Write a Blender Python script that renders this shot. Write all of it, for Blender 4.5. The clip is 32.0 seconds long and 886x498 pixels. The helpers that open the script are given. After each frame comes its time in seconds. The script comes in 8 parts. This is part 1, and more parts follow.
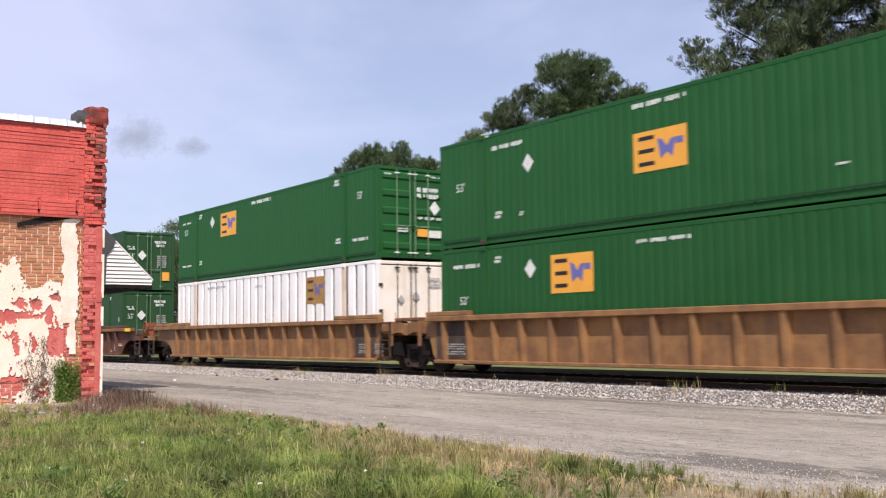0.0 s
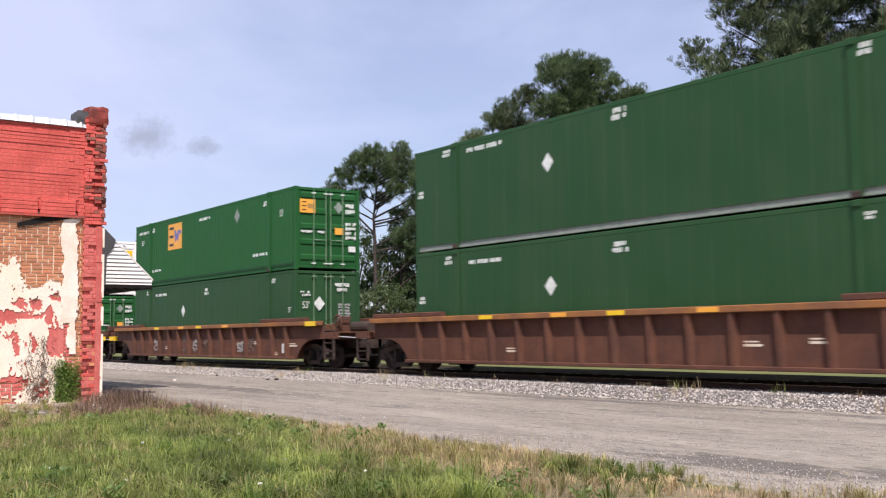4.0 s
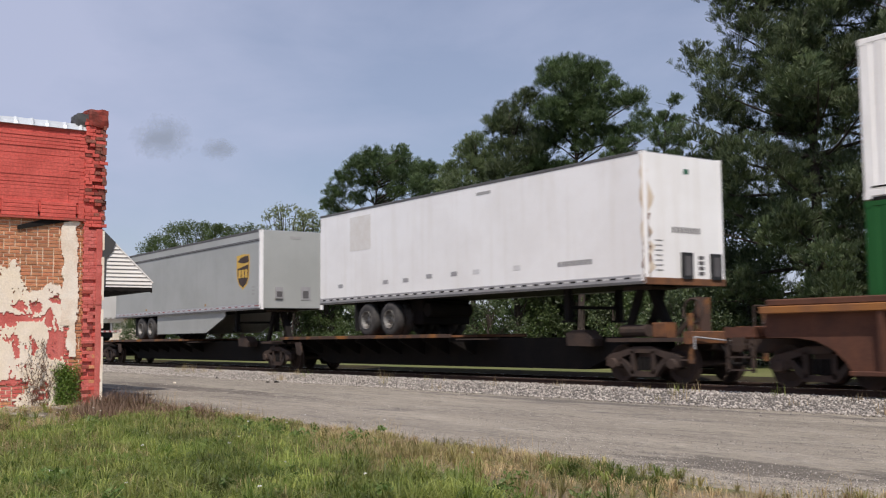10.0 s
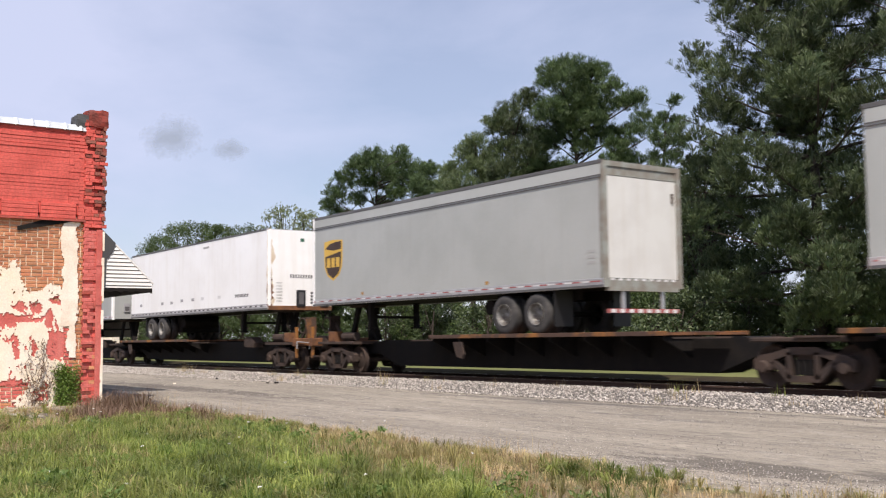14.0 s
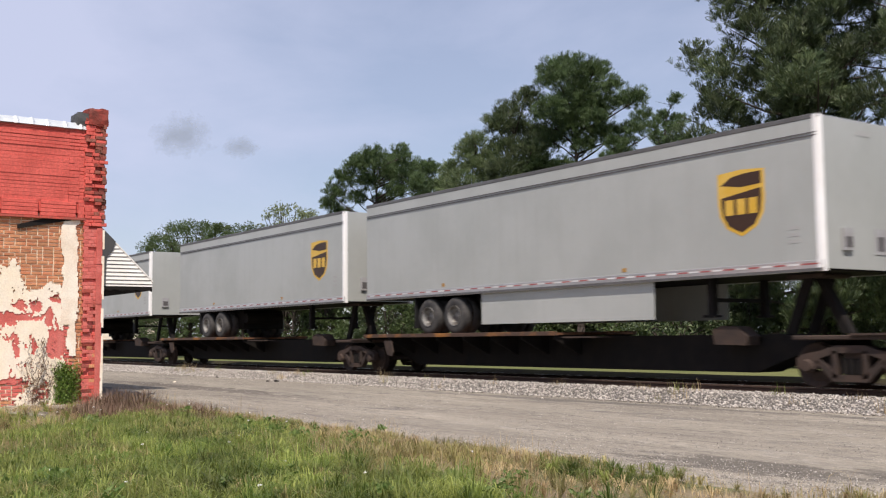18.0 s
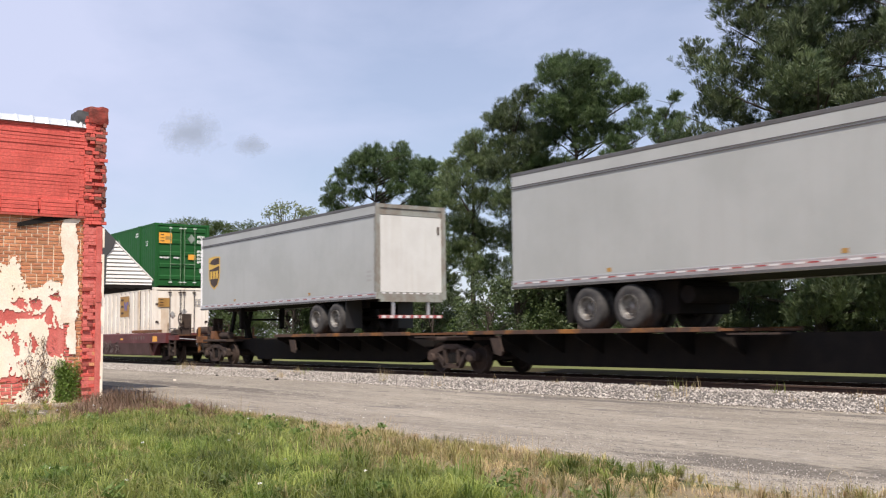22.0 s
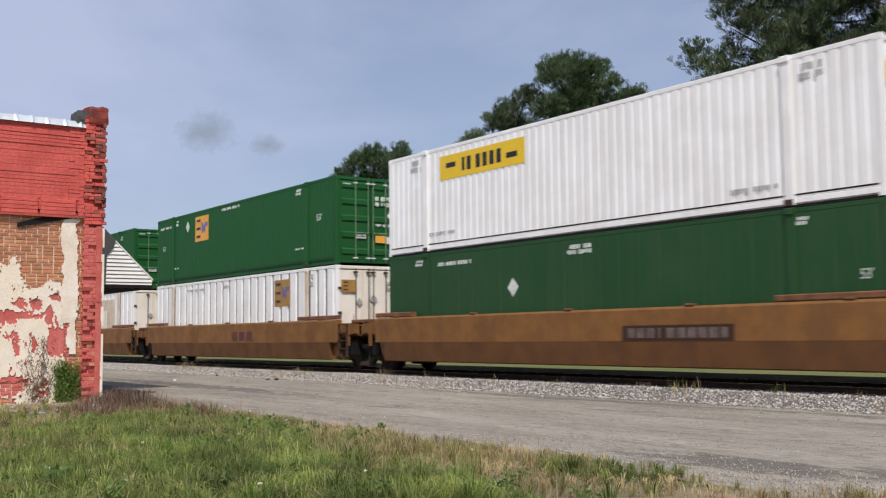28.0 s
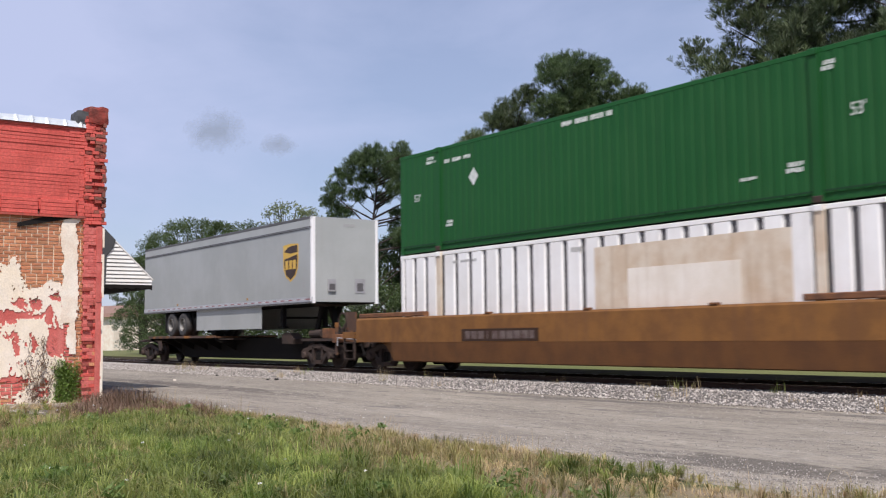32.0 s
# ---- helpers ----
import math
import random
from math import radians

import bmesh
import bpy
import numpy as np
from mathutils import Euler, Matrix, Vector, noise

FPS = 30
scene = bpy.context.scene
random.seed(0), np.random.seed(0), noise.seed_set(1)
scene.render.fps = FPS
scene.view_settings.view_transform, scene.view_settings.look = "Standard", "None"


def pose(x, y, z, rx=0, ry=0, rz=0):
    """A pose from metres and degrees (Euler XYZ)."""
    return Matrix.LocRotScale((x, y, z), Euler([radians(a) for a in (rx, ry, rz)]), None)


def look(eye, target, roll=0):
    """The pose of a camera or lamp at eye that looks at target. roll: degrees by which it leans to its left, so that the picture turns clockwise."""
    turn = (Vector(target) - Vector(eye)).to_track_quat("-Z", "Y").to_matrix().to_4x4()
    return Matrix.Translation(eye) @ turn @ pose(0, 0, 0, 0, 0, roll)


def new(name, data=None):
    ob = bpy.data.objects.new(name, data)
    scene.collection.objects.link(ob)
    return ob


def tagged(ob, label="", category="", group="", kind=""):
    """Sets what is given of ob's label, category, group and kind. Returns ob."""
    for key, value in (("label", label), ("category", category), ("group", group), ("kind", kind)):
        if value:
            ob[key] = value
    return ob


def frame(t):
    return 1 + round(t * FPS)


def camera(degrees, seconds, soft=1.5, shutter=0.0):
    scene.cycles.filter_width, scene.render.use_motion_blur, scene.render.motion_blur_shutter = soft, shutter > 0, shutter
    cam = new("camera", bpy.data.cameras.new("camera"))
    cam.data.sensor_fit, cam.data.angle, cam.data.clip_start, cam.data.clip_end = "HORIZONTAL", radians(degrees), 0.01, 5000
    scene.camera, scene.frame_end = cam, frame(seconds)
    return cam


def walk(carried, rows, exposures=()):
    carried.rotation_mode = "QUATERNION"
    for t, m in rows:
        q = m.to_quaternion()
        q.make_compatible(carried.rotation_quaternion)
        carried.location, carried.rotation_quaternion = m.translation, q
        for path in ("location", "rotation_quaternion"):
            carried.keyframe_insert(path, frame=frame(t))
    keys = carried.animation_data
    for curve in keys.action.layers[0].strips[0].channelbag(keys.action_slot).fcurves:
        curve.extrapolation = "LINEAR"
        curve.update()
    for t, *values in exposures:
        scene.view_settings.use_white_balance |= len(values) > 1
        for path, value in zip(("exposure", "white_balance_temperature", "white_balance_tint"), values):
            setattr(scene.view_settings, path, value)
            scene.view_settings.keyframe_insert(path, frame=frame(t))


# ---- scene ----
# ---------- camera ----------
CAM_EYE = (0.0, -18.175, 1.005)
CAM_YAW, CAM_PITCH, CAM_ROLL = radians(-54.647), 4.7435, -0.608


def aim(lift=0.0):
    """The still camera's pose, tilted up by lift degrees from its usual tilt."""
    a = radians(CAM_PITCH + lift)
    way = Vector((math.sin(CAM_YAW) * math.cos(a), math.cos(CAM_YAW) * math.cos(a), math.sin(a)))
    return look(CAM_EYE, Vector(CAM_EYE) + way, CAM_ROLL)


cam = camera(45.52, 32.0, soft=1.2, shutter=0.32)
# the tripod head sags a little while the trailers pass, and springs back
TILT = [(0, 0), (8.4, 0), (8.9, 0.04), (9.5, 0.095), (10.0, 0.144), (11.2, 0.153), (11.5, 0.184),
        (14.5, 0.184), (16.5, 0.245), (17.5, 0.245), (18.0, 0.095), (18.3, 0.01), (18.6, 0), (32, 0)]
EXPOSURE = [(0, 0.36), (1, 0.28), (2, 0.28), (3, 0.30), (6, 0.51), (7, 0.30), (8, -0.02), (9, -0.12), (10, -0.16), (11, -0.07), (12, 0.13), (13, 0.23), (14, 0.30), (16.4, 0.05), (17, -0.09), (18, 0.17),
            (19, 0.23), (20, 0.26), (21, 0.34), (22, 0.33), (23, 0.32), (24, 0.27), (25, 0.34), (28, -0.10), (29, 0.0), (30, 0.08), (32, 0.06)]
BALANCE = [(0, 6460, 18), (3, 6390, 19), (6, 6430, 18), (8, 6330, 22), (9, 6370, 20), (10, 6490, 14), (12, 6640, 15), (18, 6660, 14), (25, 6640, 14), (28, 6330, 12), (32, 6220, 16)]


def balance(t, k):
    return float(np.interp(t, [b[0] for b in BALANCE], [b[k] for b in BALANCE]))


walk(cam, [(t, aim(d)) for t, d in TILT], exposures=[(t, e - 0.1, balance(t, 1), balance(t, 2)) for t, e in EXPOSURE])

# ---------- light ----------
SUN_WAY = Vector((0.82, -0.57, 1.45)).normalized()      # towards the sun
SUN_EL = math.asin(SUN_WAY.z)
SUN_AZ = math.atan2(SUN_WAY.x, SUN_WAY.y)
sun = new("sun", bpy.data.lights.new("sun", "SUN"))
sun.data.energy, sun.data.angle, sun.data.color = 4.75, radians(0.6), (1.0, 0.93, 0.83)
sun.matrix_world = look((0, 0, 60), Vector((0, 0, 60)) - SUN_WAY)

world = bpy.data.worlds.new("world")
scene.world = world
world.use_nodes = True
wt = world.node_tree
wt.nodes.clear()


def wnode(kind, **vals):
    n = wt.nodes.new(kind)
    for k, v in vals.items():
        n.inputs[k].default_value = v
    return n


sky = wt.nodes.new("ShaderNodeTexSky")
sky.sky_type, sky.sun_disc = "NISHITA", False
sky.sun_elevation, sky.sun_rotation = SUN_EL, SUN_AZ
sky.air_density, sky.dust_density, sky.ozone_density = 1.0, 0.6, 2.0
w_co = wt.nodes.new("ShaderNodeTexCoord")
w_map = wt.nodes.new("ShaderNodeMapping")
w_map.inputs["Rotation"].default_value = (0.0, 0.35, 0.6)
w_map.inputs["Scale"].default_value = (1.4, 1.4, 3.4)
w_n1 = wnode("ShaderNodeTexNoise", Scale=2.3, Detail=7.0, Roughness=0.55, Distortion=0.35)
w_n2 = wnode("ShaderNodeTexNoise", Scale=0.9, Detail=3.0, Roughness=0.5)
w_add = wt.nodes.new("ShaderNodeMath")
w_add.operation = "ADD"
w_ramp = wt.nodes.new("ShaderNodeMapRange")
w_ramp.inputs["From Min"].default_value, w_ramp.inputs["From Max"].default_value = 0.80, 1.20
w_ramp.inputs["To Min"].default_value, w_ramp.inputs["To Max"].default_value = 0.40, 0.85
w_mix = wt.nodes.new("ShaderNodeMix")
w_mix.data_type = "RGBA"
w_mix.inputs["B"].default_value = (5.98, 6.6, 8.62, 1)
w_bg = wnode("ShaderNodeBackground", Strength=0.1)
w_out = wt.nodes.new("ShaderNodeOutputWorld")
for a, b in ((w_co.outputs["Generated"], w_map.inputs["Vector"]), (w_map.outputs[0], w_n1.inputs["Vector"]),
             (w_map.outputs[0], w_n2.inputs["Vector"]), (w_n1.outputs["Fac"], w_add.inputs[0]), (w_n2.outputs["Fac"], w_add.inputs[1]),
             (w_add.outputs[0], w_ramp.inputs["Value"]), (w_ramp.outputs[0], w_mix.inputs["Factor"]),
             (sky.outputs[0], w_mix.inputs["A"]), (w_mix.outputs["Result"], w_bg.inputs["Color"]), (w_bg.outputs[0], w_out.inputs["Surface"])):
    wt.links.new(a, b)

# ---------- materials ----------
def material(name, color, rough=0.6, metal=0.0, second=None, scale=3.0, amount=0.5, fine=40.0, bump=0.15, streak=0.0,
             streak_color=(0.12, 0.09, 0.07), spec=0.4, edge=0.5, span=0.2, stretch=(1, 1, 1), each=0.0, fine_amt=0.12, coord="Object",
             dist=0.02, extra=None):
    """A painted or natural surface: a base colour, broken by a second one in patches, a fine grain, and runs of dirt downwards."""
    m = bpy.data.materials.new(name)
    m.use_nodes = True
    t = m.node_tree
    b = t.nodes["Principled BSDF"]
    b.inputs["Roughness"].default_value, b.inputs["Metallic"].default_value = rough, metal
    b.inputs["Specular IOR Level"].default_value = spec
    co = t.nodes.new("ShaderNodeTexCoord")
    mp = t.nodes.new("ShaderNodeMapping")
    mp.inputs["Scale"].default_value = stretch
    t.links.new(co.outputs[coord], mp.inputs["Vector"])
    vec = mp.outputs[0]
    if each:
        info = t.nodes.new("ShaderNodeObjectInfo")
        ad = t.nodes.new("ShaderNodeVectorMath")
        ad.operation = "MULTIPLY_ADD"
        cmb = t.nodes.new("ShaderNodeCombineXYZ")
        for k in range(3):
            t.links.new(info.outputs["Random"], cmb.inputs[k])
        ad.inputs[1].default_value = (91.0, 37.0, 53.0)
        t.links.new(cmb.outputs[0], ad.inputs[0])
        t.links.new(vec, ad.inputs[2])
        vec = ad.outputs[0]

    def noise_tex(sc, detail=5.0, r=0.6):
        n = t.nodes.new("ShaderNodeTexNoise")
        n.inputs["Scale"].default_value, n.inputs["Detail"].default_value, n.inputs["Roughness"].default_value = sc, detail, r
        t.links.new(vec, n.inputs["Vector"])
        return n

    def mix(fac, a, c, kind="MIX"):
        n = t.nodes.new("ShaderNodeMix")
        n.data_type, n.blend_type = "RGBA", kind
        for sock, v in (("Factor", fac), ("A", a), ("B", c)):
            if isinstance(v, (tuple, list)):
                n.inputs[sock].default_value = (*v, 1) if len(v) == 3 else v
            elif isinstance(v, float):
                n.inputs[sock].default_value = v
            else:
                t.links.new(v, n.inputs[sock])
        return n.outputs["Result"]

    def rng(v, lo, hi, a=0.0, c=1.0):
        n = t.nodes.new("ShaderNodeMapRange")
        t.links.new(v, n.inputs["Value"])
        for k, x in (("From Min", lo), ("From Max", hi), ("To Min", a), ("To Max", c)):
            n.inputs[k].default_value = x
        return n.outputs[0]

    col = color
    n1 = noise_tex(scale, 6.0)
    if second:
        col = mix(rng(n1.outputs["Fac"], edge - span / 2, edge + span / 2, 0.0, amount), color, second)
    n2 = noise_tex(fine, 3.0)
    if fine_amt:
        g = rng(n2.outputs["Fac"], 0.3, 0.7, 1 - fine_amt, 1 + fine_amt)
        gg = t.nodes.new("ShaderNodeCombineColor")
        for k in range(3):
            t.links.new(g, gg.inputs[k])
        col = mix(1.0, col, gg.outputs[0], "MULTIPLY")
    if streak:
        ms = t.nodes.new("ShaderNodeMapping")
        ms.inputs["Scale"].default_value = (3.2, 3.2, 0.22)
        t.links.new(vec, ms.inputs["Vector"])
        ns = t.nodes.new("ShaderNodeTexNoise")
        ns.inputs["Scale"].default_value, ns.inputs["Detail"].default_value = 1.4, 6.0
        t.links.new(ms.outputs[0], ns.inputs["Vector"])
        col = mix(rng(ns.outputs["Fac"], 0.5, 0.75, 0.0, streak), col, streak_color)
    if each:
        h = rng(info.outputs["Random"], 0.0, 1.0, 1 - each, 1 + each)
        hh = t.nodes.new("ShaderNodeCombineColor")
        for k in range(3):
            t.links.new(h, hh.inputs[k])
        col = mix(1.0, col, hh.outputs[0], "MULTIPLY")
    if isinstance(col, tuple):
        b.inputs["Base Color"].default_value = (*col, 1)
    else:
        t.links.new(col, b.inputs["Base Color"])
    r = rng(n1.outputs["Fac"], 0.3, 0.7, max(rough - 0.1, 0.05), min(rough + 0.1, 1.0))
    t.links.new(r, b.inputs["Roughness"])
    if bump:
        bp = t.nodes.new("ShaderNodeBump")
        bp.inputs["Strength"].default_value, bp.inputs["Distance"].default_value = bump, dist
        t.links.new(n2.outputs["Fac"], bp.inputs["Height"])
        t.links.new(bp.outputs[0], b.inputs["Normal"])
    return m


def leafy(name, color, second, rough=0.55, trans=0.25, patch=0.5, depth=0.25):
    """Foliage: each tuft has a tint of its own, and some light passes through."""
    m = bpy.data.materials.new(name)
    m.use_nodes = True
    t = m.node_tree
    b = t.nodes["Principled BSDF"]
    geo = t.nodes.new("ShaderNodeNewGeometry")
    mx = t.nodes.new("ShaderNodeMix")
    mx.data_type = "RGBA"
    mx.inputs["A"].default_value, mx.inputs["B"].default_value = (*color, 1), (*second, 1)
    t.links.new(geo.outputs["Random Per Island"], mx.inputs["Factor"])
    co = t.nodes.new("ShaderNodeTexCoord")
    n = t.nodes.new("ShaderNodeTexNoise")
    n.inputs["Scale"].default_value = patch
    t.links.new(co.outputs["Object"], n.inputs["Vector"])
    rg = t.nodes.new("ShaderNodeMapRange")
    for k, x in (("From Min", 0.3), ("From Max", 0.7), ("To Min", 1 - depth), ("To Max", 1 + depth)):
        rg.inputs[k].default_value = x
    t.links.new(n.outputs["Fac"], rg.inputs["Value"])
    sc = t.nodes.new("ShaderNodeVectorMath")
    sc.operation = "SCALE"
    t.links.new(mx.outputs["Result"], sc.inputs[0])
    t.links.new(rg.outputs[0], sc.inputs["Scale"])
    t.links.new(sc.outputs[0], b.inputs["Base Color"])
    b.inputs["Roughness"].default_value = rough
    tr = t.nodes.new("ShaderNodeBsdfTranslucent")
    t.links.new(sc.outputs[0], tr.inputs["Color"])
    ms = t.nodes.new("ShaderNodeMixShader")
    ms.inputs[0].default_value = trans
    t.links.new(b.outputs[0], ms.inputs[1])
    t.links.new(tr.outputs[0], ms.inputs[2])
    t.links.new(ms.outputs[0], t.nodes["Material Output"].inputs["Surface"])
    return m


GREEN = material("green_paint", (0.009, 0.083, 0.018), 0.6, second=(0.015, 0.096, 0.025), scale=0.8, amount=0.6, streak=0.25, streak_color=(0.03, 0.08, 0.026), fine_amt=0.06, bump=0.03, each=0.06, spec=0.25)
GREEN_SEAM = material("shaded_green_seam", (0.006, 0.045, 0.014), 0.7, fine_amt=0.1, bump=0.0)
ROD_GREEN = material("chalky_green_paint", (0.10, 0.19, 0.10), 0.6, second=(0.17, 0.25, 0.16), scale=2.5, amount=0.9, fine_amt=0.08, bump=0.03)
GREEN_OLD = material("faded_green_paint", (0.016, 0.065, 0.021), 0.65, second=(0.025, 0.074, 0.028), scale=0.7, amount=0.7, streak=0.3, streak_color=(0.05, 0.08, 0.042), fine_amt=0.06, bump=0.03, each=0.06, spec=0.25)
WHITE = material("white_paint", (0.89, 0.89, 0.87), 0.45, second=(0.78, 0.77, 0.74), scale=0.9, amount=0.6, streak=0.22, streak_color=(0.50, 0.46, 0.40), fine_amt=0.03, bump=0.02, each=0.03)
CREAM = material("yellowed_white_paint", (0.85, 0.80, 0.71), 0.5, second=(0.70, 0.62, 0.50), scale=0.8, amount=0.6, streak=0.4, streak_color=(0.45, 0.33, 0.2), fine_amt=0.04, bump=0.03)
TAN_STAIN = material("rust_stained_white_paint", (0.60, 0.48, 0.35), 0.6, second=(0.70, 0.62, 0.50), scale=1.6, amount=0.9, streak=0.5, streak_color=(0.38, 0.25, 0.14), fine_amt=0.05, bump=0.03)
# dark grey paint that also stands in for shade in container grooves
GROOVE = material("dark_grey_paint_and_groove_shade", (0.115, 0.11, 0.115), 0.75, second=(0.08, 0.075, 0.075), scale=2.0, streak=0.4, streak_color=(0.06, 0.055, 0.05), fine_amt=0.06, bump=0.03)
TRAILER_GREY = material("grey_trailer_paint", (0.40, 0.415, 0.40), 0.5, second=(0.355, 0.37, 0.355), scale=0.45, amount=0.9, streak=0.22, streak_color=(0.32, 0.315, 0.30), fine_amt=0.03, bump=0.02, each=0.06)
TRAILER_WHITE = material("white_trailer_paint", (0.90, 0.90, 0.89), 0.42, second=(0.81, 0.80, 0.78), scale=0.6, amount=0.6, streak=0.2, streak_color=(0.6, 0.55, 0.46), fine_amt=0.03, bump=0.02)
DOOR_CREAM = material("pale_roll_door", (0.62, 0.62, 0.59), 0.5, second=(0.54, 0.53, 0.50), scale=1.5, streak=0.25, streak_color=(0.45, 0.4, 0.32), fine_amt=0.04, bump=0.03)
ALU = material("dull_aluminium", (0.55, 0.55, 0.56), 0.38, 0.7, second=(0.42, 0.41, 0.40), scale=2.5, fine_amt=0.06, bump=0.04)
FRAME_GREY = material("dull_greenish_grey_paint", (0.27, 0.285, 0.255), 0.6, second=(0.2, 0.17, 0.14), scale=3.0, amount=0.8, streak=0.4, streak_color=(0.16, 0.10, 0.07), fine_amt=0.08, bump=0.05)
GREY_RAIL = material("grey_rail_paint", (0.36, 0.36, 0.37), 0.5, second=(0.28, 0.27, 0.27), scale=2.0, fine_amt=0.06, bump=0.04)
DARK = material("black_grime_and_shade", (0.012, 0.011, 0.011), 0.85, spec=0.12, second=(0.026, 0.022, 0.019), scale=2.0, fine_amt=0.2, bump=0.2)
TYRE = material("dusty_rubber", (0.035, 0.034, 0.034), 0.85, second=(0.085, 0.08, 0.075), scale=4.0, amount=0.7, fine_amt=0.15, bump=0.2)
RIM = material("grey_wheel_steel", (0.30, 0.30, 0.29), 0.45, 0.4, second=(0.12, 0.1, 0.085), scale=6.0, amount=0.8, fine_amt=0.1)
STEEL = material("brown_steel", (0.048, 0.036, 0.031), 0.8, 0.0, spec=0.2, second=(0.09, 0.06, 0.046), scale=3.0, fine_amt=0.15, bump=0.25)
EDGE_RUST = material("dark_rusted_beam", (0.075, 0.044, 0.032), 0.8, second=(0.30, 0.125, 0.03), scale=1.3, amount=0.9, span=0.14, edge=0.56, fine_amt=0.2, bump=0.25)
RAIL_DARK = material("dark_grey_rail", (0.13, 0.13, 0.13), 0.6, 0.2, second=(0.085, 0.08, 0.08), scale=2.0, fine_amt=0.1, bump=0.05)
SOOT = material("sooty_tan_paint", (0.045, 0.036, 0.032), 0.8, second=(0.10, 0.062, 0.04), scale=2.4, amount=0.8, streak=0.4, streak_color=(0.03, 0.026, 0.024), fine_amt=0.15, bump=0.15)
RUST = material("orange_rust", (0.20, 0.085, 0.035), 0.8, second=(0.10, 0.05, 0.03), scale=3.5, amount=0.8, fine_amt=0.18, bump=0.25)
WELL_TAN = material("weathered_tan_paint", (0.30, 0.155, 0.058), 0.65, second=(0.17, 0.082, 0.038), scale=1.3, amount=0.8, streak=0.45, streak_color=(0.11, 0.065, 0.045), fine_amt=0.12, bump=0.15)
WELL_RUST = material("rusted_brown_paint", (0.128, 0.056, 0.035), 0.75, spec=0.2, second=(0.085, 0.041, 0.03), scale=1.6, amount=0.8, streak=0.4, streak_color=(0.075, 0.045, 0.035), fine_amt=0.14, bump=0.18)
CHORD_RUST = material("scuffed_orange_brown_paint", (0.19, 0.085, 0.04), 0.7, second=(0.31, 0.13, 0.036), scale=0.9, amount=0.9, fine_amt=0.15, bump=0.15)
WELL_YELLOW = material("ochre_brown_paint", (0.24, 0.112, 0.034), 0.65, spec=0.2, second=(0.17, 0.08, 0.03), scale=1.3, amount=0.85, streak=0.5, streak_color=(0.14, 0.07, 0.04), fine_amt=0.08, bump=0.06)
WELL_YELLOW_LOW = material("darker_ochre_paint", (0.165, 0.075, 0.028), 0.75, spec=0.2, second=(0.115, 0.054, 0.026), scale=1.4, amount=0.7, streak=0.3, streak_color=(0.08, 0.05, 0.03), fine_amt=0.1, bump=0.08)
WELL_MAROON = material("maroon_paint", (0.125, 0.032, 0.033), 0.6, second=(0.09, 0.03, 0.03), scale=1.0, amount=0.7, streak=0.3, streak_color=(0.07, 0.035, 0.03), fine_amt=0.1, bump=0.08)
WELL_MAROON_LOW = material("darker_maroon_paint", (0.085, 0.038, 0.034), 0.7, second=(0.065, 0.035, 0.03), scale=1.4, amount=0.7, streak=0.3, streak_color=(0.05, 0.03, 0.03), fine_amt=0.1, bump=0.08)
ORANGE = material("orange_decal", (0.80, 0.38, 0.05), 0.5, second=(0.70, 0.33, 0.05), scale=2.0, fine_amt=0.04, bump=0.0)
YELLOW = material("yellow_decal", (0.82, 0.55, 0.02), 0.5, second=(0.75, 0.48, 0.02), scale=2.0, fine_amt=0.04, bump=0.0)
BLACK = material("black_decal", (0.015, 0.015, 0.016), 0.5, fine_amt=0.1, bump=0.0)
PURPLE = material("violet_decal", (0.13, 0.14, 0.36), 0.5, fine_amt=0.1, bump=0.0)
BLUE = material("blue_decal", (0.14, 0.12, 0.27), 0.5, fine_amt=0.1, bump=0.0)
MARK = material("white_marking", (0.72, 0.74, 0.70), 0.5, second=(0.5, 0.55, 0.5), scale=9.0, amount=0.7, fine_amt=0.1, bump=0.0)
GHOST = material("scuffed_grey_marking", (0.20, 0.24, 0.20), 0.6, second=(0.3, 0.33, 0.3), scale=5.0, fine_amt=0.1, bump=0.0)
GREEN_MARK = material("dark_green_marking", (0.03, 0.12, 0.07), 0.5, fine_amt=0.05, bump=0.0)
BRONZE = material("faded_brown_orange_decal", (0.40, 0.23, 0.06), 0.55, second=(0.32, 0.17, 0.05), scale=3.0, amount=0.8, fine_amt=0.08, bump=0.0)
TAN_STAIN_PALE = material("faint_tan_stain", (0.75, 0.735, 0.70), 0.5, second=(0.70, 0.67, 0.62), scale=3.0, amount=0.8, fine_amt=0.05, bump=0.0)
FAINT = material("faint_spray_paint", (0.155, 0.12, 0.107), 0.7, second=(0.10, 0.062, 0.053), scale=4.0, amount=0.8, fine_amt=0.1, bump=0.0)
GREY_MARK = material("grey_marking", (0.36, 0.36, 0.35), 0.6, fine_amt=0.1, bump=0.0)
BROWN = material("brown_decal", (0.045, 0.022, 0.012), 0.45, fine_amt=0.1, bump=0.0)
GOLD = material("gold_decal", (0.62, 0.37, 0.04), 0.4, second=(0.70, 0.48, 0.12), scale=3.0, fine_amt=0.05, bump=0.0)
RED_TAPE = material("dull_red_reflector", (0.30, 0.05, 0.05), 0.4, second=(0.4, 0.2, 0.18), scale=3.0, amount=0.7, fine_amt=0.05, bump=0.0)
WHITE_TAPE = material("white_reflector", (0.68, 0.68, 0.68), 0.4, second=(0.5, 0.48, 0.46), scale=4.0, fine_amt=0.05, bump=0.0)
ORANGE_CAST = material("orange_red_rust", (0.28, 0.085, 0.04), 0.7, second=(0.2, 0.06, 0.03), scale=5.0, fine_amt=0.15, bump=0.2)
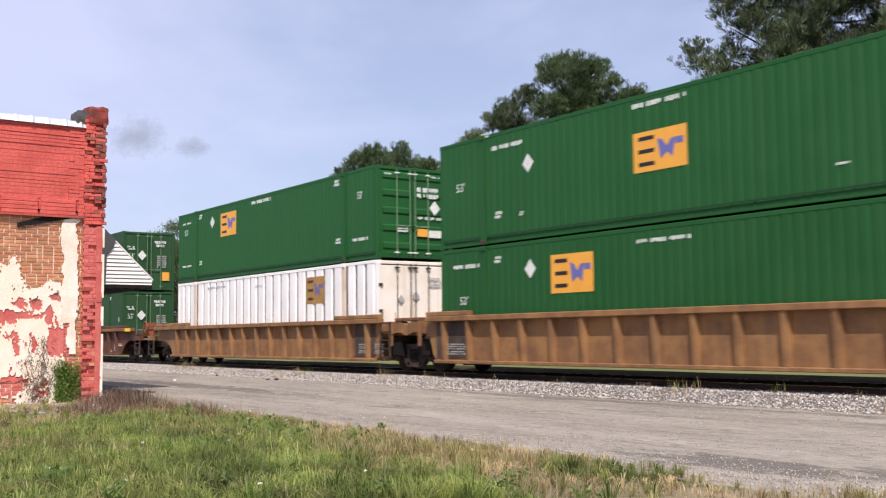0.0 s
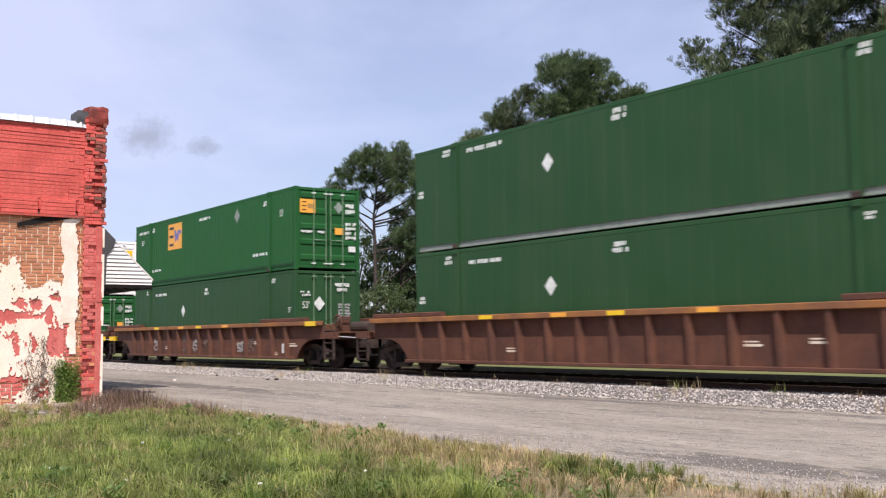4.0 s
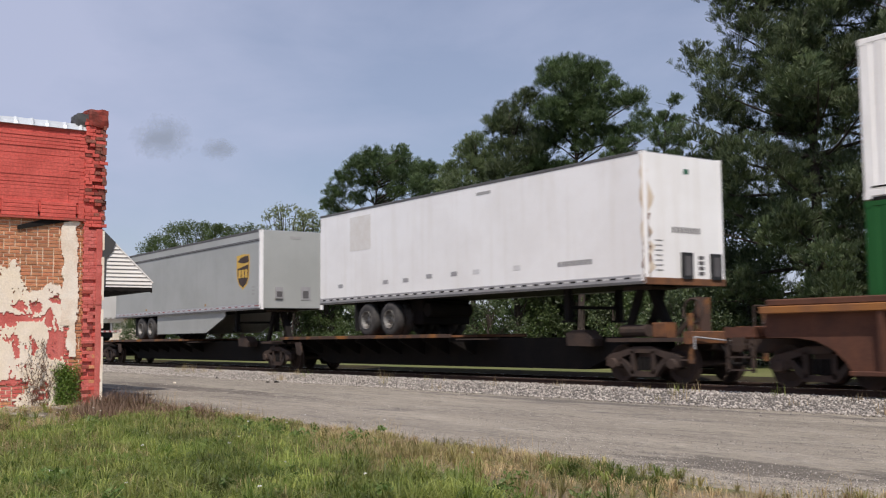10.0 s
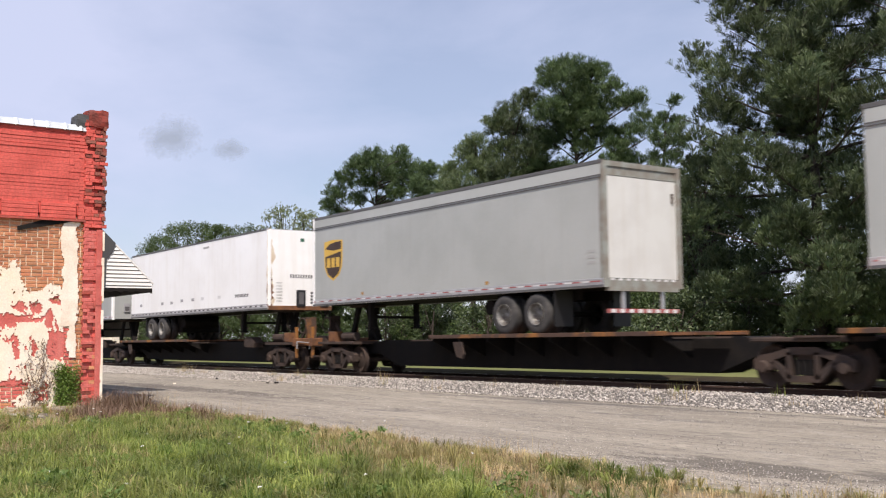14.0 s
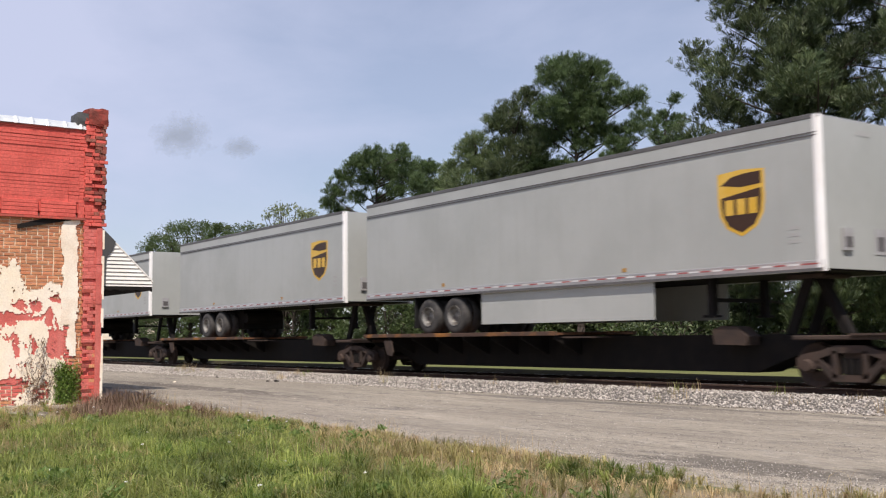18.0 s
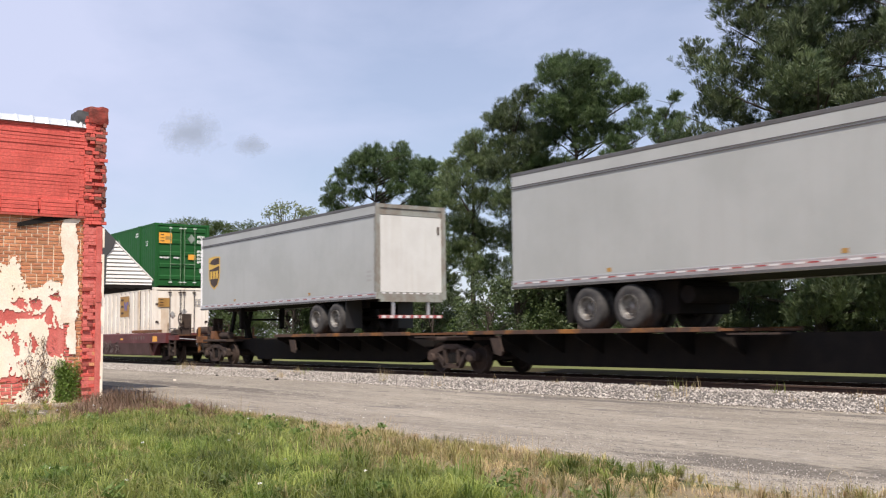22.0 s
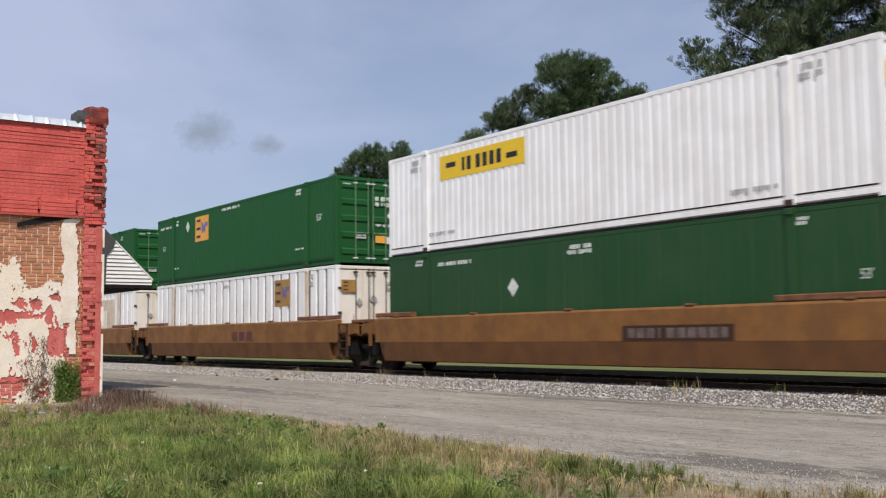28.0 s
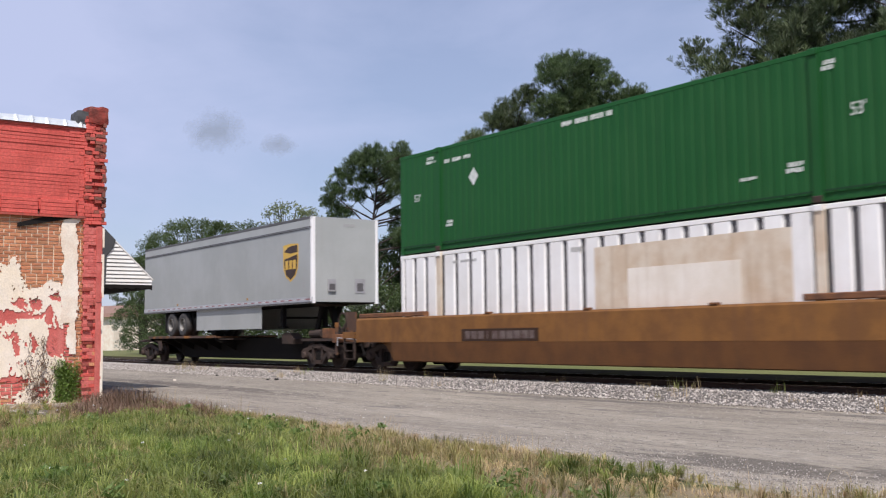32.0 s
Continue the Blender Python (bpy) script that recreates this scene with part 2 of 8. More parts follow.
DIRT_MAT = material("sandy_soil", (0.24, 0.18, 0.115), 0.95, second=(0.09, 0.11, 0.035), scale=0.6, amount=0.8, fine=45.0, fine_amt=0.3, bump=0.4, dist=0.02)
LAWN_MAT = material("far_grass", (0.145, 0.15, 0.05), 0.95, second=(0.10, 0.12, 0.035), scale=0.15, amount=0.8, fine=12.0, fine_amt=0.25, bump=0.4, dist=0.03)
BANK_SHADE_MAT = material("shade_dark_soil", (0.035, 0.029, 0.023), 1.0, spec=0.02, second=(0.055, 0.05, 0.025), scale=1.2, amount=0.8, fine=30.0, fine_amt=0.3, bump=0.4)
GRAVEL_MAT = material("crushed_stone_bed", (0.20, 0.187, 0.172), 0.95, spec=0.05, second=(0.08, 0.074, 0.068), scale=14.0, amount=0.8, fine=60.0, fine_amt=0.3, bump=0.6, dist=0.03)
STONE_MAT = material("crushed_stone", (0.46, 0.425, 0.385), 0.85, second=(0.30, 0.27, 0.24), scale=7.0, amount=0.9, span=0.3, fine=90.0, fine_amt=0.25, bump=0.3)
RAIL_MAT = material("rusty_rail", (0.07, 0.045, 0.035), 0.8, 0.0, spec=0.15, second=(0.06, 0.04, 0.035), scale=5.0, fine_amt=0.2)
RAIL_TOP = material("polished_rail_head", (0.5, 0.48, 0.46), 0.25, 0.9, fine_amt=0.05, bump=0.0)
TIE_MAT = material("creosoted_wood", (0.045, 0.035, 0.028), 0.9, spec=0.1, second=(0.10, 0.08, 0.065), scale=3.0, fine_amt=0.25, bump=0.4, stretch=(6, 1, 6))
RED_BRICK = material("red_painted_brick", (0.66, 0.118, 0.092), 0.75, second=(0.54, 0.09, 0.07), scale=1.6, amount=0.8, fine=22.0, fine_amt=0.18, bump=0.6, streak=0.25, streak_color=(0.34, 0.055, 0.045), each=0.08)
BARE_BRICK = material("bare_brick", (0.47, 0.175, 0.085), 0.85, second=(0.54, 0.27, 0.14), scale=6.0, amount=0.8, fine=50.0, fine_amt=0.2, bump=0.4, each=0.22)
DARK_BRICK = material("sooty_red_brick_and_shade", (0.24, 0.06, 0.045), 0.85, second=(0.42, 0.07, 0.05), scale=4.0, amount=0.9, fine=40.0, fine_amt=0.2, bump=0.4, each=0.35)
PINK_BRICK = material("faded_salmon_painted_brick", (0.62, 0.155, 0.13), 0.8, second=(0.50, 0.10, 0.082), scale=3.2, amount=0.8, fine=30.0, fine_amt=0.18, bump=0.4, streak=0.25, streak_color=(0.6, 0.3, 0.24), each=0.07)
BROWN_BRICK = material("weathered_brown_brick", (0.17, 0.075, 0.055), 0.9, second=(0.30, 0.09, 0.065), scale=5.0, amount=0.9, fine=40.0, fine_amt=0.25, bump=0.5, each=0.3)
MORTAR = material("lime_mortar", (0.78, 0.64, 0.48), 0.9, second=(0.66, 0.49, 0.34), scale=2.5, amount=0.7, fine=40.0, fine_amt=0.15, bump=0.4)
PLASTER = material("peeling_plaster", (0.83, 0.72, 0.55), 0.85, second=(0.85, 0.76, 0.64), scale=1.1, amount=0.9, fine=30.0, fine_amt=0.08, bump=0.3, streak=0.2, streak_color=(0.6, 0.42, 0.3))
WHITE_PLASTER = material("whitewash", (0.85, 0.78, 0.66), 0.85, second=(0.74, 0.60, 0.46), scale=2.2, amount=0.7, fine=30.0, fine_amt=0.08, bump=0.3)
PALE_RUBBLE = material("grey_broken_concrete", (0.40, 0.36, 0.30), 0.9, second=(0.20, 0.17, 0.13), scale=2.6, amount=0.9, span=0.12, fine=25.0, fine_amt=0.25, bump=0.6)
SHEET_METAL = material("galvanised_sheet", (0.74, 0.79, 0.80), 0.35, 0.45, second=(0.5, 0.52, 0.52), scale=3.0, fine_amt=0.06)
AWNING_WHITE = material("white_awning_slat", (0.78, 0.77, 0.73), 0.5, second=(0.68, 0.66, 0.6), scale=2.0, fine_amt=0.05)
SLATE = material("dark_grey_boarding", (0.062, 0.063, 0.065), 0.8, second=(0.09, 0.09, 0.09), scale=2.0, fine_amt=0.12)
FACADE = material("dull_brick_facade", (0.22, 0.13, 0.10), 0.85, second=(0.3, 0.2, 0.15), scale=1.5, fine_amt=0.15)
BARK = material("pine_bark", (0.055, 0.042, 0.035), 0.9, second=(0.035, 0.03, 0.026), scale=3.0, fine=14.0, fine_amt=0.25, bump=0.8, stretch=(1, 1, 0.3))
NEEDLES = leafy("pine_needles", (0.041, 0.078, 0.028), (0.120, 0.178, 0.070), patch=0.9)
NEEDLES_PALE = leafy("pale_pine_needles", (0.075, 0.120, 0.045), (0.165, 0.21, 0.095), patch=0.9)
NEEDLES_BLUE = leafy("dark_pine_needles", (0.035, 0.062, 0.025), (0.115, 0.148, 0.064), patch=0.55, depth=0.5)
LEAVES = leafy("broad_leaves", (0.045, 0.080, 0.023), (0.098, 0.136, 0.044), trans=0.35)
WEED_GREEN = leafy("broad_weed_leaves", (0.09, 0.16, 0.03), (0.18, 0.25, 0.07), trans=0.35)
LEAVES_PALE = leafy("pale_young_leaves", (0.13, 0.17, 0.07), (0.22, 0.25, 0.13), trans=0.35)
GRASS = leafy("grass_blades", (0.098, 0.160, 0.026), (0.325, 0.36, 0.10), trans=0.45, patch=1.3, depth=0.5)
OLIVE = leafy("olive_grass", (0.19, 0.18, 0.06), (0.40, 0.345, 0.15), trans=0.4, patch=1.6, depth=0.45)
STRAW = leafy("dry_grass", (0.33, 0.235, 0.12), (0.54, 0.43, 0.24), trans=0.35, patch=2.2, depth=0.35)
VINE = leafy("bright_vine_leaves", (0.09, 0.17, 0.02), (0.19, 0.28, 0.05), trans=0.3)
PETAL = material("white_petals", (0.7, 0.7, 0.66), 0.7, fine_amt=0.0, bump=0.0)
WEED_BROWN = leafy("dead_weeds", (0.13, 0.08, 0.05), (0.22, 0.14, 0.09), trans=0.15)


def road_material():
    """Old asphalt: pale and sandy, with long worn bands, darker patches of tar, cracks and speckled gravel."""
    m = bpy.data.materials.new("worn_sandy_asphalt")
    m.use_nodes = True
    t = m.node_tree
    b = t.nodes["Principled BSDF"]
    b.inputs["Roughness"].default_value, b.inputs["Specular IOR Level"].default_value = 0.9, 0.2
    co = t.nodes.new("ShaderNodeTexCoord")

    def tex(scale, detail, stretch, rough=0.6):
        mp = t.nodes.new("ShaderNodeMapping")
        mp.inputs["Scale"].default_value = stretch
        n = t.nodes.new("ShaderNodeTexNoise")
        n.inputs["Scale"].default_value, n.inputs["Detail"].default_value, n.inputs["Roughness"].default_value = scale, detail, rough
        t.links.new(co.outputs["Object"], mp.inputs["Vector"])
        t.links.new(mp.outputs[0], n.inputs["Vector"])
        return n.outputs["Fac"]

    def step(v, lo, hi, a=0.0, c=1.0):
        n = t.nodes.new("ShaderNodeMapRange")
        for k, x in (("From Min", lo), ("From Max", hi), ("To Min", a), ("To Max", c)):
            n.inputs[k].default_value = x
        t.links.new(v, n.inputs["Value"])
        return n.outputs[0]

    def mix(fac, a, c):
        n = t.nodes.new("ShaderNodeMix")
        n.data_type = "RGBA"
        for k, x in (("Factor", fac), ("A", a), ("B", c)):
            if isinstance(x, tuple):
                n.inputs[k].default_value = (*x, 1)
            else:
                t.links.new(x, n.inputs[k])
        return n.outputs["Result"]
    col = mix(step(tex(0.5, 5, (0.25, 1.6, 1)), 0.35, 0.65), (0.235, 0.208, 0.170), (0.345, 0.308, 0.250))
    col = mix(step(tex(0.9, 7, (0.45, 1.3, 1), 0.7), 0.57, 0.66, 0.0, 0.7), col, (0.115, 0.106, 0.10))
    col = mix(step(tex(2.6, 6, (0.6, 1.6, 1), 0.7), 0.56, 0.7, 0.0, 0.6), col, (0.42, 0.39, 0.345))
    col = mix(step(tex(7.0, 6, (0.7, 1.5, 1), 0.75), 0.48, 0.66, 0.0, 0.45), col, (0.15, 0.134, 0.112))
    col = mix(step(tex(1.1, 6, (0.9, 0.6, 1), 0.7), 0.60, 0.68, 0.0, 0.35), col, (0.40, 0.36, 0.30))
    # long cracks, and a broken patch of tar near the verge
    for crack, wide in ((tex(1.0, 5, (0.16, 1.5, 1), 0.65), 0.012), (tex(0.8, 7, (0.5, 1.1, 1), 0.6), 0.006), (tex(1.7, 6, (0.1, 1.2, 1), 0.7), 0.009)):
        dist = t.nodes.new("ShaderNodeMath")
        dist.operation = "SUBTRACT"
        dist.inputs[1].default_value = 0.5
        t.links.new(crack, dist.inputs[0])
        ab = t.nodes.new("ShaderNodeMath")
        ab.operation = "ABSOLUTE"
        t.links.new(dist.outputs[0], ab.inputs[0])
        col = mix(step(ab.outputs[0], 0.0, wide, 0.65, 0.0), col, (0.085, 0.078, 0.07))
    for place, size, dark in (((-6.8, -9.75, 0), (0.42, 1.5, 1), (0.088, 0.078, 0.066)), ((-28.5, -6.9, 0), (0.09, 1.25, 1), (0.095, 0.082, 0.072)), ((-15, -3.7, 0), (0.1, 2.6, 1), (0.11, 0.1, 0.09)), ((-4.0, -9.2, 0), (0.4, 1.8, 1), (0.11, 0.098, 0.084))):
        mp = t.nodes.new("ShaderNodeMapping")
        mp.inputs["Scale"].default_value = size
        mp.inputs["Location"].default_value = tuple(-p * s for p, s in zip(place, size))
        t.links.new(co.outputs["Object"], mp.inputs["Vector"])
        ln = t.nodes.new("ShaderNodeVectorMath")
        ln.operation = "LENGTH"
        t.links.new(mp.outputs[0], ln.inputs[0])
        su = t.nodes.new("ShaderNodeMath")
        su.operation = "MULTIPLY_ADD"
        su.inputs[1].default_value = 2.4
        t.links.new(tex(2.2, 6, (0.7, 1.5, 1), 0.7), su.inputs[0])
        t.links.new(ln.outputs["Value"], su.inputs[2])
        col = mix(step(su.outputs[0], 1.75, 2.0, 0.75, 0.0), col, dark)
    grit = tex(55.0, 3, (1, 1, 1), 0.7)
    col = mix(step(grit, 0.52, 0.68, 0.0, 0.55), col, (0.10, 0.092, 0.085))
    grit2 = tex(38.0, 3, (1, 1, 1), 0.7)
    col = mix(step(grit2, 0.6, 0.7, 0.0, 0.6), col, (0.55, 0.52, 0.47))
    t.links.new(col, b.inputs["Base Color"])
    bp = t.nodes.new("ShaderNodeBump")
    bp.inputs["Strength"].default_value, bp.inputs["Distance"].default_value = 0.5, 0.012
    t.links.new(grit, bp.inputs["Height"])
    t.links.new(bp.outputs[0], b.inputs["Normal"])
    return m


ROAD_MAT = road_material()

# ---------- building blocks ----------
class Form:
    """Gathers faces into one mesh."""

    def __init__(self):
        self.v, self.f = [], []

    def add(self, verts, faces, m=None):
        k = len(self.v)
        self.v += [tuple(m @ Vector(p)) for p in verts] if m else [tuple(p) for p in verts]
        self.f += [tuple(i + k for i in f) for f in faces]
        return self

    def box(self, x0, x1, y0, y1, z0, z1, c=0.0, m=None):
        """A box; c cuts its long edges back."""
        if c <= 0:
            p = [(x, y, z) for x in (x0, x1) for y in (y0, y1) for z in (z0, z1)]
            return self.add(p, [(0, 1, 3, 2), (4, 6, 7, 5), (0, 4, 5, 1), (2, 3, 7, 6), (0, 2, 6, 4), (1, 5, 7, 3)], m)
        dims = (x1 - x0, y1 - y0, z1 - z0)
        ax = max(range(3), key=lambda i: dims[i])
        lo, hi = (x0, y0, z0), (x1, y1, z1)
        a, b = [i for i in range(3) if i != ax]
        ring = [(lo[a] + c, lo[b]), (hi[a] - c, lo[b]), (hi[a], lo[b] + c), (hi[a], hi[b] - c), (hi[a] - c, hi[b]), (lo[a] + c, hi[b]), (lo[a], hi[b] - c), (lo[a], lo[b] + c)]
        if ax == 1:
            ring = ring[::-1]
        p = []
        for end in (lo[ax], hi[ax]):
            for u, w in ring:
                q = [0, 0, 0]
                q[ax], q[a], q[b] = end, u, w
                p.append(q)
        f = [tuple(range(7, -1, -1)), tuple(range(8, 16))] + [(i, (i + 1) % 8, 8 + (i + 1) % 8, 8 + i) for i in range(8)]
        return self.add(p, f, m)

    def prism(self, outline, lo, hi, axis="y", m=None):
        """An outline in the plane across the axis, drawn out from lo to hi. For y the outline is (x, z), for x (y, z), for z (x, y)."""
        def at(u, w, h):
            return {"y": (u, h, w), "x": (h, u, w), "z": (u, w, h)}[axis]
        n = len(outline)
        p = [at(u, w, lo) for u, w in outline] + [at(u, w, hi) for u, w in outline]
        f = [tuple(range(n)), tuple(range(2 * n - 1, n - 1, -1))] + [(i, n + i, n + (i + 1) % n, (i + 1) % n) for i in range(n)]
        return self.add(p, f, m)

    def tube(self, a, b, r0, r1=None, n=10, cap=True):
        """A round bar from a to b."""
        r1 = r0 if r1 is None else r1
        a, b = Vector(a), Vector(b)
        w = (b - a).normalized()
        s = w.orthogonal().normalized()
        q = w.cross(s)
        ring = [(math.cos(2 * math.pi * i / n), math.sin(2 * math.pi * i / n)) for i in range(n)]
        p = [a + (s * c + q * d) * r0 for c, d in ring] + [b + (s * c + q * d) * r1 for c, d in ring]
        f = [(i, (i + 1) % n, n + (i + 1) % n, n + i) for i in range(n)]
        if cap:
            f += [tuple(range(n - 1, -1, -1)), tuple(range(n, 2 * n))]
        return self.add(p, f)

    def lathe(self, profile, center, n=24, axis="y"):
        """A profile of (radius, offset) turned round an axis through center."""
        cx, cy, cz = center
        p = []
        for r, h in profile:
            for i in range(n):
                a = 2 * math.pi * i / n
                p.append((cx + r * math.cos(a), cy + h, cz + r * math.sin(a)) if axis == "y" else (cx + r * math.cos(a), cy + r * math.sin(a), cz + h))
        f = []
        for j in range(len(profile) - 1):
            for i in range(n):
                q = (j * n + i, j * n + (i + 1) % n, (j + 1) * n + (i + 1) % n, (j + 1) * n + i)
                f.append(q if axis == "y" else q[::-1])
        return self.add(p, f)

    def mesh(self, name, mat=None, smooth=False):
        me = bpy.data.meshes.new(name)
        me.from_pydata(self.v, [], self.f)
        if smooth:
            me.polygons.foreach_set("use_smooth", [True] * len(me.polygons))
        if mat:
            me.materials.append(mat)
        return me


def fixed(form, name, mat, smooth=False):
    """The form's mesh with all its faces turned outwards."""
    me = form.mesh(name, mat, smooth)
    bm = bmesh.new()
    bm.from_mesh(me)
    bmesh.ops.recalc_face_normals(bm, faces=bm.faces)
    bm.to_mesh(me)
    bm.free()
    return me


def part(name, form, mat, parent, label="", smooth=False):
    """Links a form as one mesh object under a thing or a part."""
    me = form if isinstance(form, bpy.types.Mesh) else fixed(form, name, mat, smooth)
    ob = new(name, me)
    ob.parent = parent
    return tagged(ob, label) if label else ob


def thing(name, label, category, m=None, group="", kind=""):
    ob = new(name)
    ob.empty_display_size = 0.3
    if m:
        ob.matrix_world = m
    return tagged(ob, label, category, group, kind)


def solid(name, form, mat, label, category="", kind="", group="", smooth=False):
    """A thing or a piece of the setting that is one mesh."""
    return tagged(new(name, fixed(form, name, mat, smooth)), label, category, group, kind)


def cloud_mesh(name, verts, faces, mat):
    """A mesh from arrays of many loose pieces, all with the same count of corners."""
    me = bpy.data.meshes.new(name)
    verts, faces = np.asarray(verts, np.float32), np.asarray(faces, np.int32)
    k = faces.shape[1]
    me.vertices.add(len(verts))
    me.vertices.foreach_set("co", verts.ravel())
    me.loops.add(faces.size)
    me.loops.foreach_set("vertex_index", faces.ravel())
    me.polygons.add(len(faces))
    me.polygons.foreach_set("loop_start", np.arange(0, faces.size, k, dtype=np.int32))
    me.polygons.foreach_set("loop_total", np.full(len(faces), k, np.int32))
    me.update(calc_edges=True)
    me.materials.append(mat)
    return me


def letters(text, size, mat, name="lettering"):
    """Flat lettering as a mesh in the x-z plane, facing -y, its lower left corner at the origin."""
    cu = bpy.data.curves.new(name, "FONT")
    cu.body, cu.size, cu.extrude = text, size, 0.002
    ob = bpy.data.objects.new(name, cu)
    scene.collection.objects.link(ob)
    me = bpy.data.meshes.new_from_object(ob.evaluated_get(bpy.context.evaluated_depsgraph_get()))
    bpy.data.objects.remove(ob)
    me.transform(Matrix.Rotation(radians(90), 4, "X"))
    me.materials.clear()
    me.materials.append(mat)
    return me

# ---------- the ground, the road and the track ----------
GROUND = -0.27
rng = np.random.default_rng(7)


def strip(name, ys, xs, mat, label, category, height):
    """A sheet over a grid of lines, its height given by a function."""
    f = Form()
    for x in xs:
        for y in ys:
            f.v.append((x, y, height(x, y)))
    n = len(ys)
    for i in range(len(xs) - 1):
        for j in range(n - 1):
            a = i * n + j
            f.f.append((a, a + n, a + n + 1, a + 1))
    return solid(name, f, mat, label, category, "structure", smooth=True)


def wob(x, y, s=0.5, a=0.03):
    return a * noise.noise(Vector((x * s, y * s, 3.1)))


near_xs = [-2500, -900, -400, -200, -120, -90] + [-80 + i * 0.5 for i in range(171)] + [12, 40, 120, 400, 900, 2500]
strip("ground", [-2500, -800, -300, -120, -60, -40, -30] + [-26 + 0.5 * i for i in range(34)], near_xs, DIRT_MAT,
      "sandy soil verge with patchy grass beside the road", "ground",
      lambda x, y: GROUND - 0.02 + (wob(x, y, 0.8, 0.04) if -30 < y < -10.2 else -0.03) - (0.07 if y > -10.2 else 0))
strip("far_lawn", [-10.5, -3, 2.6, 3.5, 6, 9, 12, 16, 20, 30, 45, 70, 120, 300, 900, 3000],
      [-3000, -900, -400, -200, -120, -90, -70, -60, -50, -40, -30, -20, -10, 0, 15, 40, 120, 400, 900, 3000], LAWN_MAT,
      "open mown grass beyond the railway", "grass", lambda x, y: -0.42 if y < 3 else -0.38 + wob(x, y, 0.1, 0.05))
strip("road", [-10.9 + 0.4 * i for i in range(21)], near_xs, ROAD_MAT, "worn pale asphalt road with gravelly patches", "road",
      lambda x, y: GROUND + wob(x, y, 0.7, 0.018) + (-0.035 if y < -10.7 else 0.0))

# track bed: a low bank of crushed stone
BED = [(-3.15, -0.36), (-2.95, -0.27), (-1.75, -0.13), (-1.2, -0.13), (1.2, -0.13), (2.0, -0.13), (3.0, -0.36), (3.4, -0.45)]
f = Form()
bx = [-420, -200, -120] + [-100 + i for i in range(101)] + [20, 60, 160, 420]
for x in bx:
    for j, (y, z) in enumerate(BED):
        f.v.append((x, y + (0.12 * noise.noise(Vector((x * 0.7, j * 3.0, 0))) if j < 2 else 0), z + (0.03 * noise.noise(Vector((x * 0.9, y, 5))) if 1 <= j <= 2 else 0)))
for i in range(len(bx) - 1):
    for j in range(len(BED) - 1):
        a = i * len(BED) + j
        f.f.append((a, a + len(BED), a + len(BED) + 1, a + 1))
solid("track_bed", f, GRAVEL_MAT, "bank of pale crushed stone under the rails", "ballast", "structure")

# added bank hides the lit lawn; its dark colour stands in for train shade
strip("far_bank", [1.5, 2.2, 2.9, 3.5, 4.4, 4.8], [-420, -200, -120] + [-100 + 2 * i for i in range(51)] + [20, 60, 160, 420], BANK_SHADE_MAT, "added low bank behind the rails, the train shade put into its colour", "bank",
      lambda x, y: float(np.interp(y, [1.5, 2.2, 2.9, 3.5, 4.4, 4.8], [-0.14, -0.04, 0.02, 0.0, -0.34, -0.46])) + wob(x, y, 0.6, 0.03))

RAIL_PROFILE = [(-0.07, -0.17), (0.07, -0.17), (0.07, -0.155), (0.012, -0.13), (0.012, -0.045), (0.036, -0.035), (0.036, -0.004), (0.03, 0.0), (-0.03, 0.0), (-0.036, -0.004), (-0.036, -0.035), (-0.012, -0.045), (-0.012, -0.13), (-0.07, -0.155)]
track = thing("railway_track", "straight railway track of rusty rails on dark wooden ties", "railway", kind="structure")
for y in (-0.7525, 0.7525):
    r = part("rail", Form().prism([(y + a, b) for a, b in RAIL_PROFILE], -420, 420, "x"), RAIL_MAT, track)
    part("rail_head", Form().box(-420, 420, y - 0.03, y + 0.03, 0.0, 0.003), RAIL_TOP, r, "polished running surface")
tie = fixed(Form().box(-0.11, 0.11, -1.28, 1.28, -0.31, -0.115, 0.012), "tie", TIE_MAT)
for i in range(150):
    o = part("tie", tie, None, track)
    o.location = (-80 + i * 0.535 + random.uniform(-0.03, 0.03), random.uniform(-0.04, 0.04), random.uniform(-0.012, 0.006))
f = Form()
for i in range(460):
    x = -80.6 - i * 0.535 if i < 320 else 0.6 + (i - 320) * 0.535
    f.box(x - 0.11, x + 0.11, -1.28, 1.28, -0.31, -0.115)
part("far_ties", f, TIE_MAT, track, "rows of distant ties")["kind"] = "stuff"


